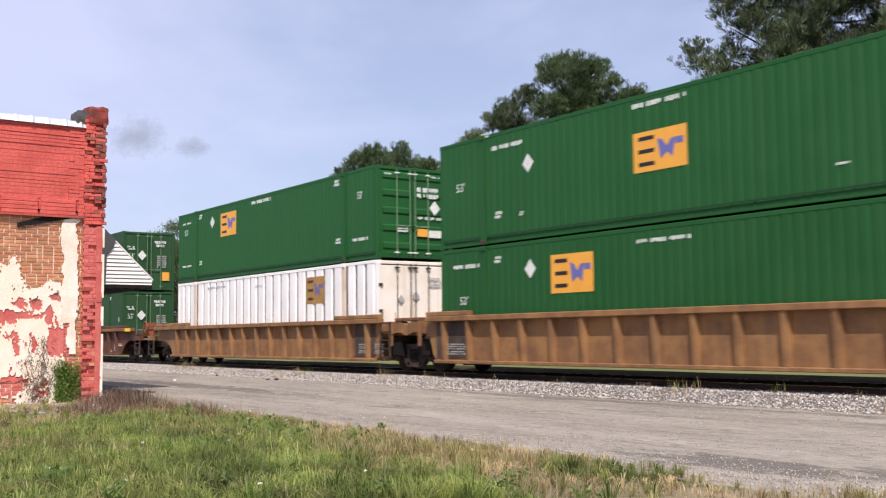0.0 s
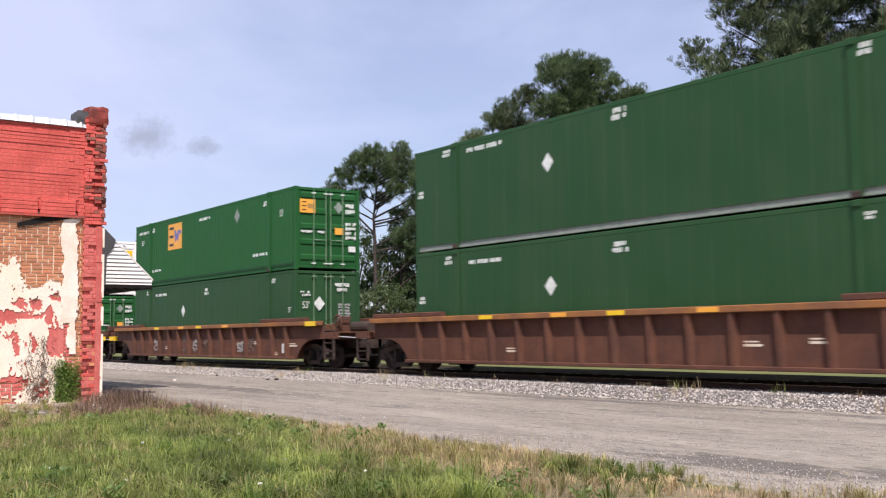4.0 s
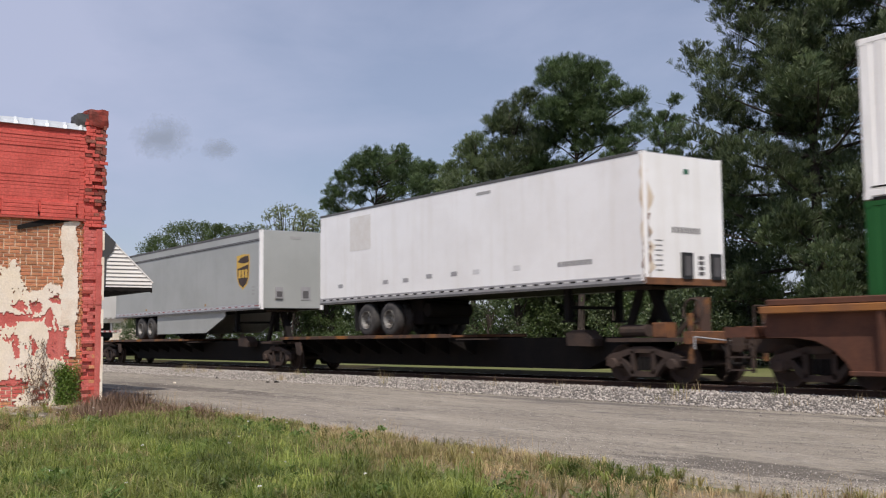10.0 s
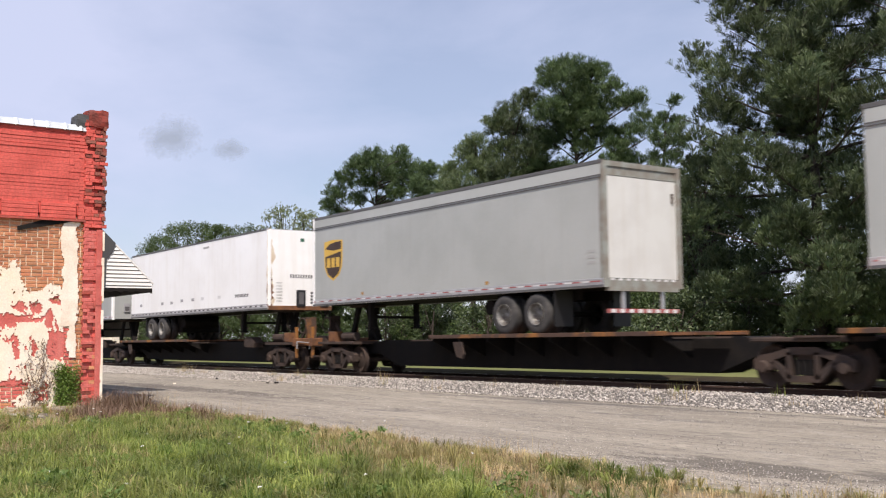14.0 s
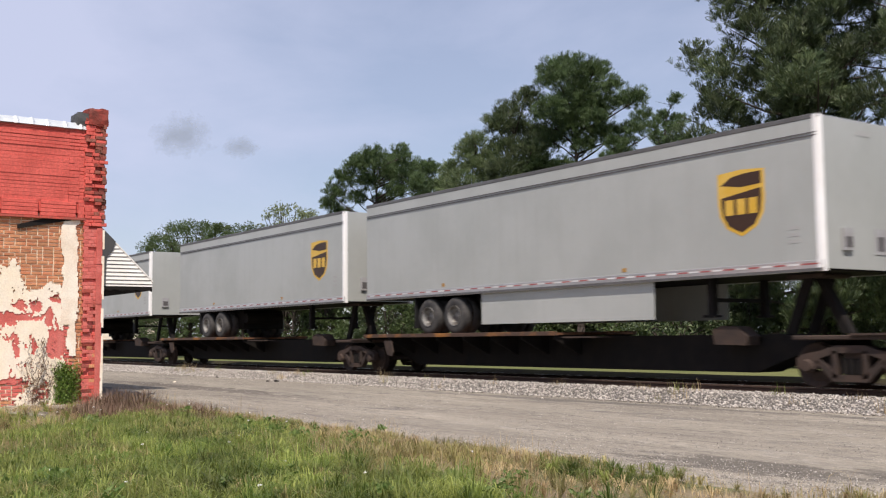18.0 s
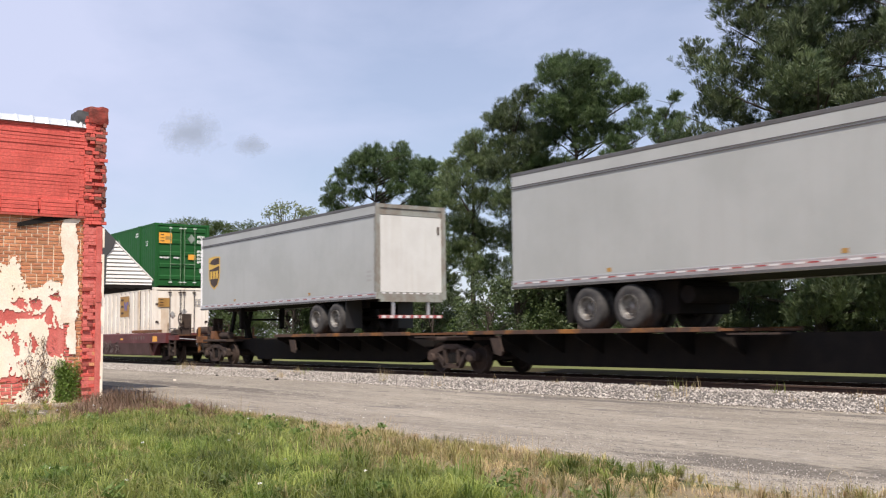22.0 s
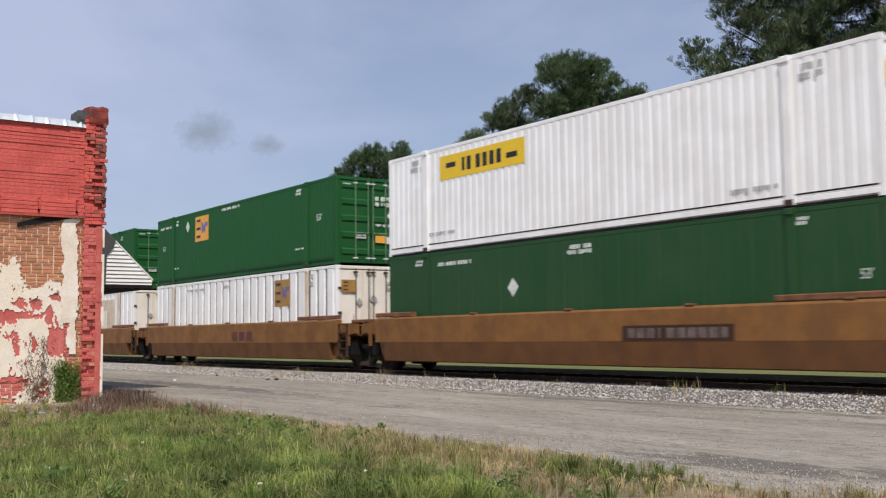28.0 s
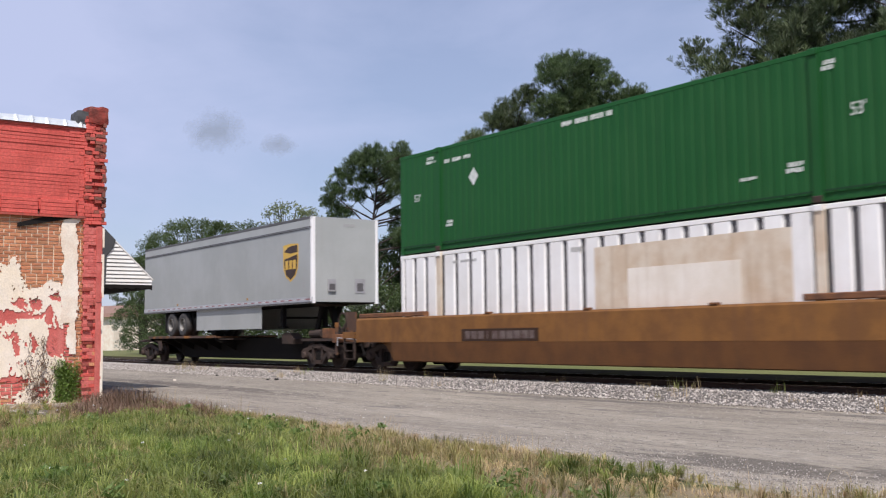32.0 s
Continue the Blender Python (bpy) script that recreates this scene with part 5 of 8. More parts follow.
# tussocks: blades that fan out from one root, each tussock of one tint
def tussocks(n, keep, h0, h1, blades_each, width, seed):
    rnd = np.random.default_rng(seed)
    x, y, c = rnd.uniform(-21, -3.4, n), rnd.uniform(-16.8, -10.7, n), rnd.random(n)
    ok = np.array([in_view(a, b) and keep(a, b, k) for a, b, k in zip(x, y, c)])
    x, y = x[ok], y[ok]
    n, m = len(x), blades_each
    a = rnd.uniform(0, 6.283, (n, m))
    d = np.stack([np.cos(a), np.sin(a), np.zeros((n, m))], -1)
    sd = np.stack([-np.sin(a), np.cos(a), np.zeros((n, m))], -1) * (width * rnd.uniform(0.6, 1.3, (n, m, 1)))
    low = np.interp(y, [-13.5, -12.0, -11.0], [1.0, 0.85, 0.6])
    h = (rnd.uniform(h0, h1, n) * low)[:, None, None] * rnd.uniform(0.55, 1.2, (n, m, 1))
    l = rnd.uniform(0.15, 1.15, (n, m, 1))
    p = np.stack([x, y, np.full(n, GROUND - 0.02)], -1)[:, None]
    q = p + d * h * l * 0.45 + np.array([0, 0, 0.7]) * h
    e = p + d * h * l * 1.2 + np.array([0, 0, 0.95]) * h * (1.05 - 0.6 * l)
    V = np.concatenate([p, q + sd, q - sd, e], 1)
    k = np.arange(n)[:, None] * (3 * m + 1)
    j = np.arange(m)[None]
    r, s1, s2, t = np.broadcast_to(k, (n, m)), k + 1 + j, k + 1 + m + j, k + 1 + 2 * m + j
    F = np.concatenate([np.stack([r, s1, s2], -1).reshape(-1, 3), np.stack([s2, s1, t], -1).reshape(-1, 3)])
    return V.reshape(-1, 3), F


for nm, args, mat, lab in (("grass_tussocks", (9000, lush, 0.12, 0.34, 40, 0.0040, 41), GRASS, "tussocks of fresh green grass"),
                           ("olive_tussocks", (6000, mixed, 0.10, 0.32, 32, 0.0035, 42), OLIVE, "tussocks of yellowing olive grass"),
                           ("straw_tussocks", (7000, dry, 0.08, 0.26, 28, 0.003, 43), STRAW, "tufts of dry straw-coloured grass")):
    tagged(new(nm, cloud_mesh(nm, *tussocks(*args), mat)), lab, "grass", kind="stuff")

# broad-leaved weeds and small white flowers among the grass
rr = random.Random(91)
rnd = np.random.default_rng(91)
cs, fl = [], []
while len(cs) < 70:
    x, y = rr.uniform(-20, -4), rr.uniform(-16.5, -11.2)
    if in_view(x, y) and not open_soil(x, y) and not (x > -10.5 and y > -12.6):
        cs.append((x, y, GROUND + rr.uniform(0.03, 0.2)))
        if rr.random() < 0.35:
            fl.append((x + rr.uniform(-0.2, 0.2), y + rr.uniform(-0.2, 0.2), GROUND + rr.uniform(0.2, 0.34)))
V, F = leaf_cloud(cs, [rr.uniform(0.06, 0.16) for c in cs], [40] * len(cs), 0.03, rnd, 0.5)
tagged(new("broadleaf_weeds", cloud_mesh("broadleaf_weeds", V, F, WEED_GREEN)), "low broad-leaved weeds in the grass", "weeds", kind="stuff")
V, F = leaf_cloud(fl, [0.014] * len(fl), [10] * len(fl), 0.008, rnd, 0.5)
tagged(new("white_flowers", cloud_mesh("white_flowers", V, F, PETAL)), "tiny white flowers in the grass", "flowers", kind="stuff")
# tufts of weeds beside the rails
sprigs = {STRAW: [], GRASS: [], OLIVE: []}
rr = random.Random(77)
for i, x in enumerate((-9.4, -9.9, -10.3, -10.9, -12.6, -14.6, -14.9, -23.2, -31.2, -32.0, -38.5, -41.0, -43.5)):
    V, F = blades(16 if i < 4 else 12, x - 0.16, x + 0.16, -1.75, -1.45, 0.36 if i < 6 else 0.3, 0.4, 0.006, 100 + i, lambda a, b, r: True, -0.13)
    sprigs[STRAW if i % 2 else GRASS].append((V, F))
for i in range(34):
    x, y = rr.uniform(-43, -20.5) if i < 26 else rr.uniform(-20, -9), rr.uniform(-2.9, -1.6)
    V, F = blades(16, x - 0.22, x + 0.22, y - 0.1, y + 0.1, 0.34, 0.5, 0.004, 140 + i, lambda a, b, r: True, float(np.interp(y, [-2.95, -1.75], [-0.27, -0.13])))
    sprigs[STRAW if i % 3 else OLIVE].append((V, F))
for mat, lab in ((STRAW, "thin dry straw weeds scattered in the ballast"), (GRASS, "small green weeds beside the rails"), (OLIVE, "yellowing weeds scattered in the ballast")):
    V, F, k = [], [], 0
    for v, q in sprigs[mat]:
        V.append(v)
        F.append(q + k)
        k += len(v)
    tagged(new("ballast_weeds", cloud_mesh("ballast_weeds", np.concatenate(V), np.concatenate(F), mat)), lab, "weeds", kind="stuff")
f = Form()
for i in range(90):
    x, y = rr.uniform(-21.6, -18.2), rr.uniform(-13.6, -12.5)
    w, d = rr.uniform(0.08, 0.4), rr.uniform(0.06, 0.2)
    f.box(-w / 2, w / 2, -d / 2, d / 2, 0, rr.uniform(0.02, 0.06), m=pose(x - 1.2 if y < -13 else WX + rr.uniform(0.15, 0.7), y, GROUND - 0.01, rr.uniform(-6, 6), rr.uniform(-6, 6), rr.uniform(0, 90)))
solid("rubble", f, PALE_RUBBLE, "broken pale rubble along the foot of the wall", "rubble", "stuff")
solid("footing_strip", Form().box(WX + 0.02, WX + 0.85, -30, WY - 0.5, GROUND - 0.1, GROUND + 0.03, 0.02), PALE_RUBBLE, "cracked pale concrete strip along the wall", "paving", "structure")
# dark sheet stands in for the shadow the building casts here
solid("dark_apron", Form().add([(-27.5, -8.7, GROUND + 0.028), (-21.0, -10.25, GROUND + 0.028), (-21.5, -10.75, GROUND + 0.028), (-23, -11.1, GROUND + 0.028), (-40, -11.1, GROUND + 0.028), (-40, -8.7, GROUND + 0.028)], [(0, 1, 2, 3, 4, 5)]), SLATE,
      "dark ground sheet with the building shadow put into its colour", "paving", "structure")

rr = random.Random(55)
for x, y, w, mat, lab in ((-31.8, -5.9, 0.12, WHITE_PLASTER, "scrap of white litter on the road"), (-29.6, -3.5, 0.18, DARK, "dark clod of asphalt beside the ballast"), (-30.0, -3.6, 0.12, DARK, "dark clod of asphalt beside the ballast"), (-34.8, -3.2, 0.12, DARK, "dark clod of asphalt on the road")):
    f = Form()
    ring = [(w * rr.uniform(0.35, 0.6) * math.cos(a), w * rr.uniform(0.35, 0.6) * math.sin(a)) for a in [i * 0.785 for i in range(8)]]
    p = [(a, b, 0.0) for a, b in ring] + [(a * 0.6, b * 0.6, w * rr.uniform(0.25, 0.4)) for a, b in ring]
    f.add(p, [tuple(range(7, -1, -1)), tuple(range(8, 16))] + [(i, (i + 1) % 8, 8 + (i + 1) % 8, 8 + i) for i in range(8)], pose(x, y, GROUND - 0.005))
    solid("litter" if mat is WHITE_PLASTER else "asphalt_clod", f, mat, lab, "litter" if mat is WHITE_PLASTER else "rubble")

# ---------- small drifting clouds ----------
def cloud_sheet(w, h, seed):
    m = bpy.data.materials.new("thin_cloud")
    m.use_nodes = True
    t = m.node_tree
    t.nodes.clear()
    co = t.nodes.new("ShaderNodeTexCoord")
    mp = t.nodes.new("ShaderNodeMapping")
    mp.inputs["Scale"].default_value = (2 / w, 1, 2 / h)
    ln = t.nodes.new("ShaderNodeVectorMath")
    ln.operation = "LENGTH"
    n = t.nodes.new("ShaderNodeTexNoise")
    n.inputs["Scale"].default_value, n.inputs["Detail"].default_value = 0.09, 5.0
    mp2 = t.nodes.new("ShaderNodeMapping")
    mp2.inputs["Location"].default_value = (seed * 31.0, 0, seed * 7.0)
    a = t.nodes.new("ShaderNodeMath")
    a.operation = "SUBTRACT"
    r = t.nodes.new("ShaderNodeMapRange")
    for k, x in (("From Min", -0.42), ("From Max", 0.35), ("To Min", 0.0), ("To Max", 0.9)):
        r.inputs[k].default_value = x
    em = t.nodes.new("ShaderNodeBsdfDiffuse")
    em.inputs["Color"].default_value = (0.28, 0.33, 0.43, 1)
    tr = t.nodes.new("ShaderNodeBsdfTransparent")
    ms = t.nodes.new("ShaderNodeMixShader")
    o = t.nodes.new("ShaderNodeOutputMaterial")
    for p, q in ((co.outputs["Object"], mp.inputs[0]), (mp.outputs[0], ln.inputs[0]), (co.outputs["Object"], mp2.inputs[0]), (mp2.outputs[0], n.inputs["Vector"]),
                 (n.outputs["Fac"], a.inputs[0]), (ln.outputs["Value"], a.inputs[1]), (a.outputs[0], r.inputs["Value"]), (r.outputs[0], ms.inputs[0]),
                 (tr.outputs[0], ms.inputs[1]), (em.outputs[0], ms.inputs[2]), (ms.outputs[0], o.inputs["Surface"])):
        t.links.new(p, q)
    me = Form().add([(-w / 2, 0, -h / 2), (w / 2, 0, -h / 2), (w / 2, 0, h / 2), (-w / 2, 0, h / 2)], [(0, 1, 2, 3)]).mesh("small_cloud", m)
    return tagged(new("small_cloud", me), "small thin grey cloud drifting in a pale sky", "cloud", "drifting clouds", "structure")


CLOUDS = [(cloud_sheet(62, 44, 1), (243, 243), (382, 232)), (cloud_sheet(36, 24, 2), (341, 261), (492, 257))]


def cloud_pose(px, py, d=900.0):
    lat, up = (px - 784) / 1868.7 * d, (441 - py) / 1868.7 * d
    m = aim()
    p = m @ Vector((lat, up, -d))
    return Matrix.Translation(p) @ Matrix.Rotation(-CAM_YAW, 4, "Z")

# ---------- the train ----------
LEN, WID, HGT = 16.15, 2.591, 2.90
Y0 = -WID / 2
MOVERS = []             # (thing, place along the train, height)
WHEELS = []             # (wheelset, place along the train)


def rides(ob, u, z=0.0):
    MOVERS.append((ob, u, z))
    ob.matrix_world = pose(u, 0, z)
    return ob


def plate(x0, x1, z0, z1, y=Y0, d=0.004):
    return Form().box(x0, x1, y - d, y, z0, z1)


def block_logo(root, x0, x1, z0, z1, ground, dark, tint):
    """A square emblem: a coloured field with three abstract bar shapes."""
    w, h = x1 - x0, z1 - z0
    field = part("emblem", plate(x0, x1, z0, z1), ground, root, "square company emblem")
    y = Y0 - 0.004
    for q in (0.14, 0.46, 0.78):
        part("emblem_bar", Form().box(x0 + 0.1 * w, x0 + 0.4 * w, y - 0.003, y, z0 + q * h, z0 + (q + 0.1) * h), dark, field)
    s = Form()
    s.prism([(x0 + 0.46 * w, z0 + 0.78 * h), (x0 + 0.56 * w, z0 + 0.72 * h), (x0 + 0.64 * w, z0 + 0.55 * h), (x0 + 0.72 * w, z0 + 0.72 * h), (x0 + 0.80 * w, z0 + 0.72 * h), (x0 + 0.74 * w, z0 + 0.26 * h), (x0 + 0.64 * w, z0 + 0.40 * h), (x0 + 0.52 * w, z0 + 0.26 * h)], y - 0.003, y)
    s.box(x0 + 0.80 * w, x0 + 0.94 * w, y - 0.003, y, z0 + 0.56 * h, z0 + 0.72 * h)
    part("emblem_chevron", s, tint, field)


SIDE_MARKS = {
    "At": [('bar', 2.35, 3.62, 2.39, 2.63), ('bar', 7.43, 8.98, 2.56, 2.79), ('dia', 3.8, 1.92), ('emp', 7.44, 8.99, 1.16, 2.05), ('53', 0.74, 1.34, 1.52, 1.75), ('box', 2.45, 2.73, 0.63, 0.86), ('box', 3.44, 3.7, 0.63, 0.75), ('bar', 12.51, 12.77, 0.63, 0.73), ('box', 1.87, 2.21, 2.83, 2.97)],
    "Ab": [('bar', 0.59, 1.74, 2.31, 2.54), ('53', 0.86, 1.32, 1.39, 1.61), ('box', 2.4, 2.7, 2.42, 2.62), ('dia', 3.82, 2.2), ('emp', 4.6, 6.07, 1.55, 2.48), ('bar', 7.48, 9.02, 2.5, 2.69)],
    "Bt": [('bar', 0.44, 1.47, 2.41, 2.56), ('53', 0.7, 1.19, 1.98, 2.22), ('box', 2.26, 2.57, 2.53, 2.75), ('dia', 3.61, 2.29), ('emp', 4.43, 5.88, 1.63, 2.55), ('bar', 7.27, 8.86, 2.55, 2.81), ('box', 13.52, 13.85, 2.52, 2.75), ('53', 14.96, 15.39, 1.95, 2.18), ('box', 13.61, 13.92, 0.62, 0.84), ('bar', 14.7, 15.64, 0.58, 0.79), ('box', 2.3, 2.56, 0.63, 0.83), ('bar', 0.49, 1.43, 0.6, 0.76)],
    "Bb": [('dark', 11.6, 12.84, 1.68, 2.58), ('gbar', 3.2, 4.96, 2.46, 2.71), ('gbar', 7.64, 8.16, 2.36, 2.56)],
    "Ct": [('box', 1.35, 1.73, 2.58, 2.8), ('bar', 2.49, 4.01, 2.5, 2.76), ('dia', 5.79, 1.83), ('box', 8.02, 8.47, 2.46, 2.79), ('box', 14.27, 14.63, 2.55, 2.83), ('53', 15.5, 15.79, 1.56, 1.78), ('box', 0.13, 0.39, 1.55, 1.78)],
    "Cb": [('box', 1.43, 1.78, 2.51, 2.77), ('bar', 2.53, 3.98, 2.42, 2.64), ('dia', 5.82, 1.74), ('box', 7.95, 8.49, 2.38, 2.67), ('box', 14.22, 14.57, 2.52, 2.7), ('53', 15.53, 15.83, 1.45, 1.64), ('box', 0.16, 0.45, 1.46, 1.7)],
    "Dt": [('bar', 0.48, 1.68, 2.4, 2.66), ('box', 2.21, 2.51, 2.45, 2.65), ('53', 0.81, 1.23, 1.95, 2.18), ('emp', 4.15, 5.73, 1.5, 2.62), ('bar', 7.61, 8.74, 2.41, 2.65), ('ghost', 11.35, 2.31), ('box', 13.65, 13.92, 2.42, 2.63), ('53', 14.96, 15.34, 1.93, 2.18), ('bar', 12.79, 14.0, 0.58, 0.82), ('bar', 2.22, 3.34, 0.59, 0.82)],
    "Db": [('box', 1.52, 1.83, 2.54, 2.76), ('bar', 2.68, 4.08, 2.41, 2.65), ('dia', 5.96, 1.74), ('box', 8.23, 8.64, 2.33, 2.63), ('box', 14.34, 14.67, 2.51, 2.7), ('53', 15.64, 15.93, 1.45, 1.63)],
    "Eb": [('bar', 0.83, 1.79, 2.3, 2.52), ('box', 2.19, 2.51, 2.34, 2.57), ('emp', 4.18, 5.69, 1.43, 2.49), ('bar', 7.49, 8.78, 2.34, 2.53), ('ghost', 11.27, 2.19), ('box', 13.69, 14.04, 2.31, 2.53), ('53', 15.1, 15.48, 1.84, 2.08)],
    "Et": [('jb', 2.77, 6.47, 1.92, 2.81), ('word', 3.08, 6.32, 1.35, 1.95), ('gbar', 2.3, 3.27, 0.36, 0.57), ('gbar', 12.89, 13.98, 0.29, 0.52)],
    "Ot": [('bar', 0.45, 1.58, 2.37, 2.56), ('box', 2.05, 2.36, 2.4, 2.65), ('53', 0.7, 1.14, 1.9, 2.15), ('emp', 4.04, 5.62, 1.53, 2.53), ('obar', 7.54, 8.6, 2.41, 2.62), ('ghost', 11.17, 2.25), ('box', 13.59, 13.95, 2.4, 2.63), ('53', 14.96, 15.33, 1.91, 2.15), ('bar', 12.75, 13.94, 0.56, 0.8), ('bar', 2.05, 3.28, 0.57, 0.79)],
    "Ob": [('dark', 11.5, 12.77, 1.64, 2.62), ('gdia', 3.45, 1.4), ('gbar', 3.27, 4.84, 2.48, 2.66), ('gbar', 7.5, 7.99, 2.5, 2.71)],
    "Pt": [('jb', 2.66, 6.36, 1.83, 2.74), ('gbox', 1.19, 1.71, 2.32, 2.75), ('gbar', 2.11, 3.34, 0.39, 0.6), ('gbar', 12.76, 13.92, 0.32, 0.56), ('gbox', 14.45, 14.98, 2.34, 2.73)],
    "Pb": [('box', 1.4, 1.77, 2.55, 2.74), ('bar', 2.53, 4.06, 2.45, 2.67), ('dia', 5.81, 1.77), ('box', 7.87, 8.7, 2.44, 2.71), ('box', 14.26, 14.62, 2.56, 2.74), ('53', 15.57, 15.9, 1.49, 1.68)],
    "Qt": [('bar', 0.37, 1.64, 2.4, 2.61), ('box', 2.22, 2.57, 2.47, 2.74), ('dia', 3.52, 2.33), ('emp', 4.35, 5.72, 1.63, 2.66), ('bar', 7.05, 8.73, 2.59, 2.82), ('box', 13.33, 13.73, 2.52, 2.77), ('53', 14.81, 15.29, 1.52, 1.74), ('53', 0.66, 1.13, 1.5, 1.7), ('bar', 2.01, 2.54, 0.59, 0.73), ('bar', 13.31, 13.91, 0.6, 0.74)],
    "Qb": [('dark', 11.71, 12.92, 1.66, 2.6), ('gbar', 3.53, 5.33, 2.47, 2.66), ('gbar', 7.24, 7.86, 2.44, 2.71), ('gbar', 14.3, 14.66, 2.23, 2.74)],
    "Rt": [('box', 1.36, 1.81, 2.49, 2.72), ('bar', 2.26, 3.45, 2.37, 2.59), ('dia', 3.58, 1.88), ('bar', 7.13, 8.84, 2.56, 2.81), ('box', 14.32, 14.69, 2.44, 2.66), ('53', 14.88, 15.27, 1.51, 1.76), ('53', 0.72, 1.14, 1.49, 1.7), ('box', 2.31, 2.65, 0.64, 0.84), ('bar', 12.38, 12.8, 0.59, 0.73), ('box', 13.47, 13.86, 0.63, 0.87)],
    "Rb": [('stain', 8.16, 13.53, 1.13, 2.97), ('pale', 9.21, 12.32, 1.13, 2.01), ('gbar', 2.61, 3.66, 2.5, 2.66), ('gbar', 7.38, 7.86, 2.46, 2.69)],
}
TEXT_53 = letters("53'", 1.0, MARK)


def markings(root, rows, white):
    """Lettering blocks, diamonds and emblems on the side that faces the road."""
    for kind, *n in rows:
        if kind in ("dia", "ghost", "gdia"):
            x, z = n
            r = 0.21 if kind != "ghost" else 0.24
            part("placard", Form().prism([(x - r, z), (x, z - r * 1.15), (x + r, z), (x, z + r * 1.15)], Y0 - 0.004, Y0), {"dia": MARK, "ghost": GHOST, "gdia": GREY_MARK}[kind], root, "diamond placard")
            continue
        x0, x1, z0, z1 = n
        if kind == "emp":
            block_logo(root, x0, x1, z0, z1, ORANGE, BLACK, PURPLE)
        elif kind == "dark":
            block_logo(root, x0, x1, z0, z1, BRONZE, BROWN, BLUE)
        elif kind == "53":
            ob = part("lettering", TEXT_53, None, root, "painted length marking")
            ob.location, ob.scale = (x0, Y0 - 0.003, z0), (min((x1 - x0) / 1.45, 0.34), 1, (z1 - z0) / 0.72)
        elif kind == "word":
            ob = part("lettering", letters("Intermodal", 1.0, GREEN_MARK), None, root, "dark green lettering")
            ob.location, ob.scale = (x0, Y0 - 0.003, z0 + 0.05), ((x1 - x0) / 4.9, 1, (z1 - z0) / 0.95)
        elif kind == "jb":
            p = part("name_panel", plate(x0, x1, z0 + 0.12, z1 - 0.12), YELLOW, root, "yellow name panel")
            w, y = x1 - x0, Y0 - 0.004
            e = Form()
            zz, hh = (z0 + z1) / 2, (z1 - z0) * 0.2
            for q, b in ((0.28, 0.035), (0.34, 0.05), (0.45, 0.05), (0.53, 0.05), (0.61, 0.05), (0.69, 0.05)):
                e.box(x0 + q * w, x0 + (q + b) * w, y - 0.003, y, zz - hh, zz + hh)
            e.box(x0 + 0.08 * w, x0 + 0.2 * w, y - 0.003, y, zz - 0.02, zz + 0.12)
            e.box(x0 + 0.80 * w, x0 + 0.92 * w, y - 0.003, y, zz - 0.12, zz + 0.02)
            part("name_lettering", e, BLACK, p)["kind"] = "stuff"
        elif kind == "stain":
            part("stained_panel", plate(x0, x1, z0, z1 - 0.42, Y0, 0.003), TAN_STAIN, root, "rust-stained beige panel")
        elif kind == "pale":
            part("clean_patch", plate(x0, x1, z0, z1, Y0 - 0.004), CREAM, root, "paler cleaned patch")
        else:
            mat = {"bar": MARK, "box": MARK, "obar": ORANGE, "gbar": GREY_MARK, "gbox": GREY_MARK}[kind]
            e = Form()
            rw = random.Random(int(x0 * 100))
            rowsn = 2 if kind in ("box", "gbox") or z1 - z0 > 0.3 else 1
            zm = (z1 - z0) * (0.6 if rowsn == 1 else 0.95)
            za = (z0 + z1) / 2 - zm / 2
            for j in range(rowsn):
                h0, a, k = za + zm * j / rowsn, x0 + (0.12 * (x1 - x0) if j else 0.0), 0
                while a < x1 - 0.03:
                    w = rw.uniform(0.045, 0.085)
                    if (k + int(x0)) % 6 != 5:
                        up = rw.choice((0.0, 0.0, 0.0, 0.16)) * zm / rowsn
                        e.box(a, min(a + w, x1), Y0 - 0.004, Y0, h0 + up, h0 + zm / rowsn * 0.78)
                    a += w + 0.024
                    k += 1
            part("marking", e, mat, root, "small painted lettering block")["kind"] = "stuff"


def side_wall(period, groove, depth, sign, x0=0.14, x1=LEN - 0.14, z0=0.17, z1=HGT - 0.1, skip=()):
    """A corrugated steel side."""
    f = Form()
    y, yi = sign * (WID / 2), sign * (WID / 2 - depth)
    n = max(1, round((x1 - x0) / period))
    p = (x1 - x0) / n
    sl = min(groove * 0.25, 0.02)
    pr = [(x0, y)]
    for i in range(n):
        a = x0 + i * p + p / 2
        pr += [(a - groove / 2, y), (a - groove / 2 + sl, yi), (a + groove / 2 - sl, yi), (a + groove / 2, y)]
    pr.append((x1, y))
    for x, yy in pr:
        f.v += [(x, yy, z0), (x, yy, z1)]
    f.f = [(2 * i, 2 * i + 2, 2 * i + 3, 2 * i + 1) for i in range(len(pr) - 1)]
    k = len(f.v)
    f.v += [(x0, yi - sign * 0.03, z0), (x0, yi - sign * 0.03, z1), (x1, yi - sign * 0.03, z0), (x1, yi - sign * 0.03, z1)]
    f.f.append((k, k + 1, k + 3, k + 2))
    return f


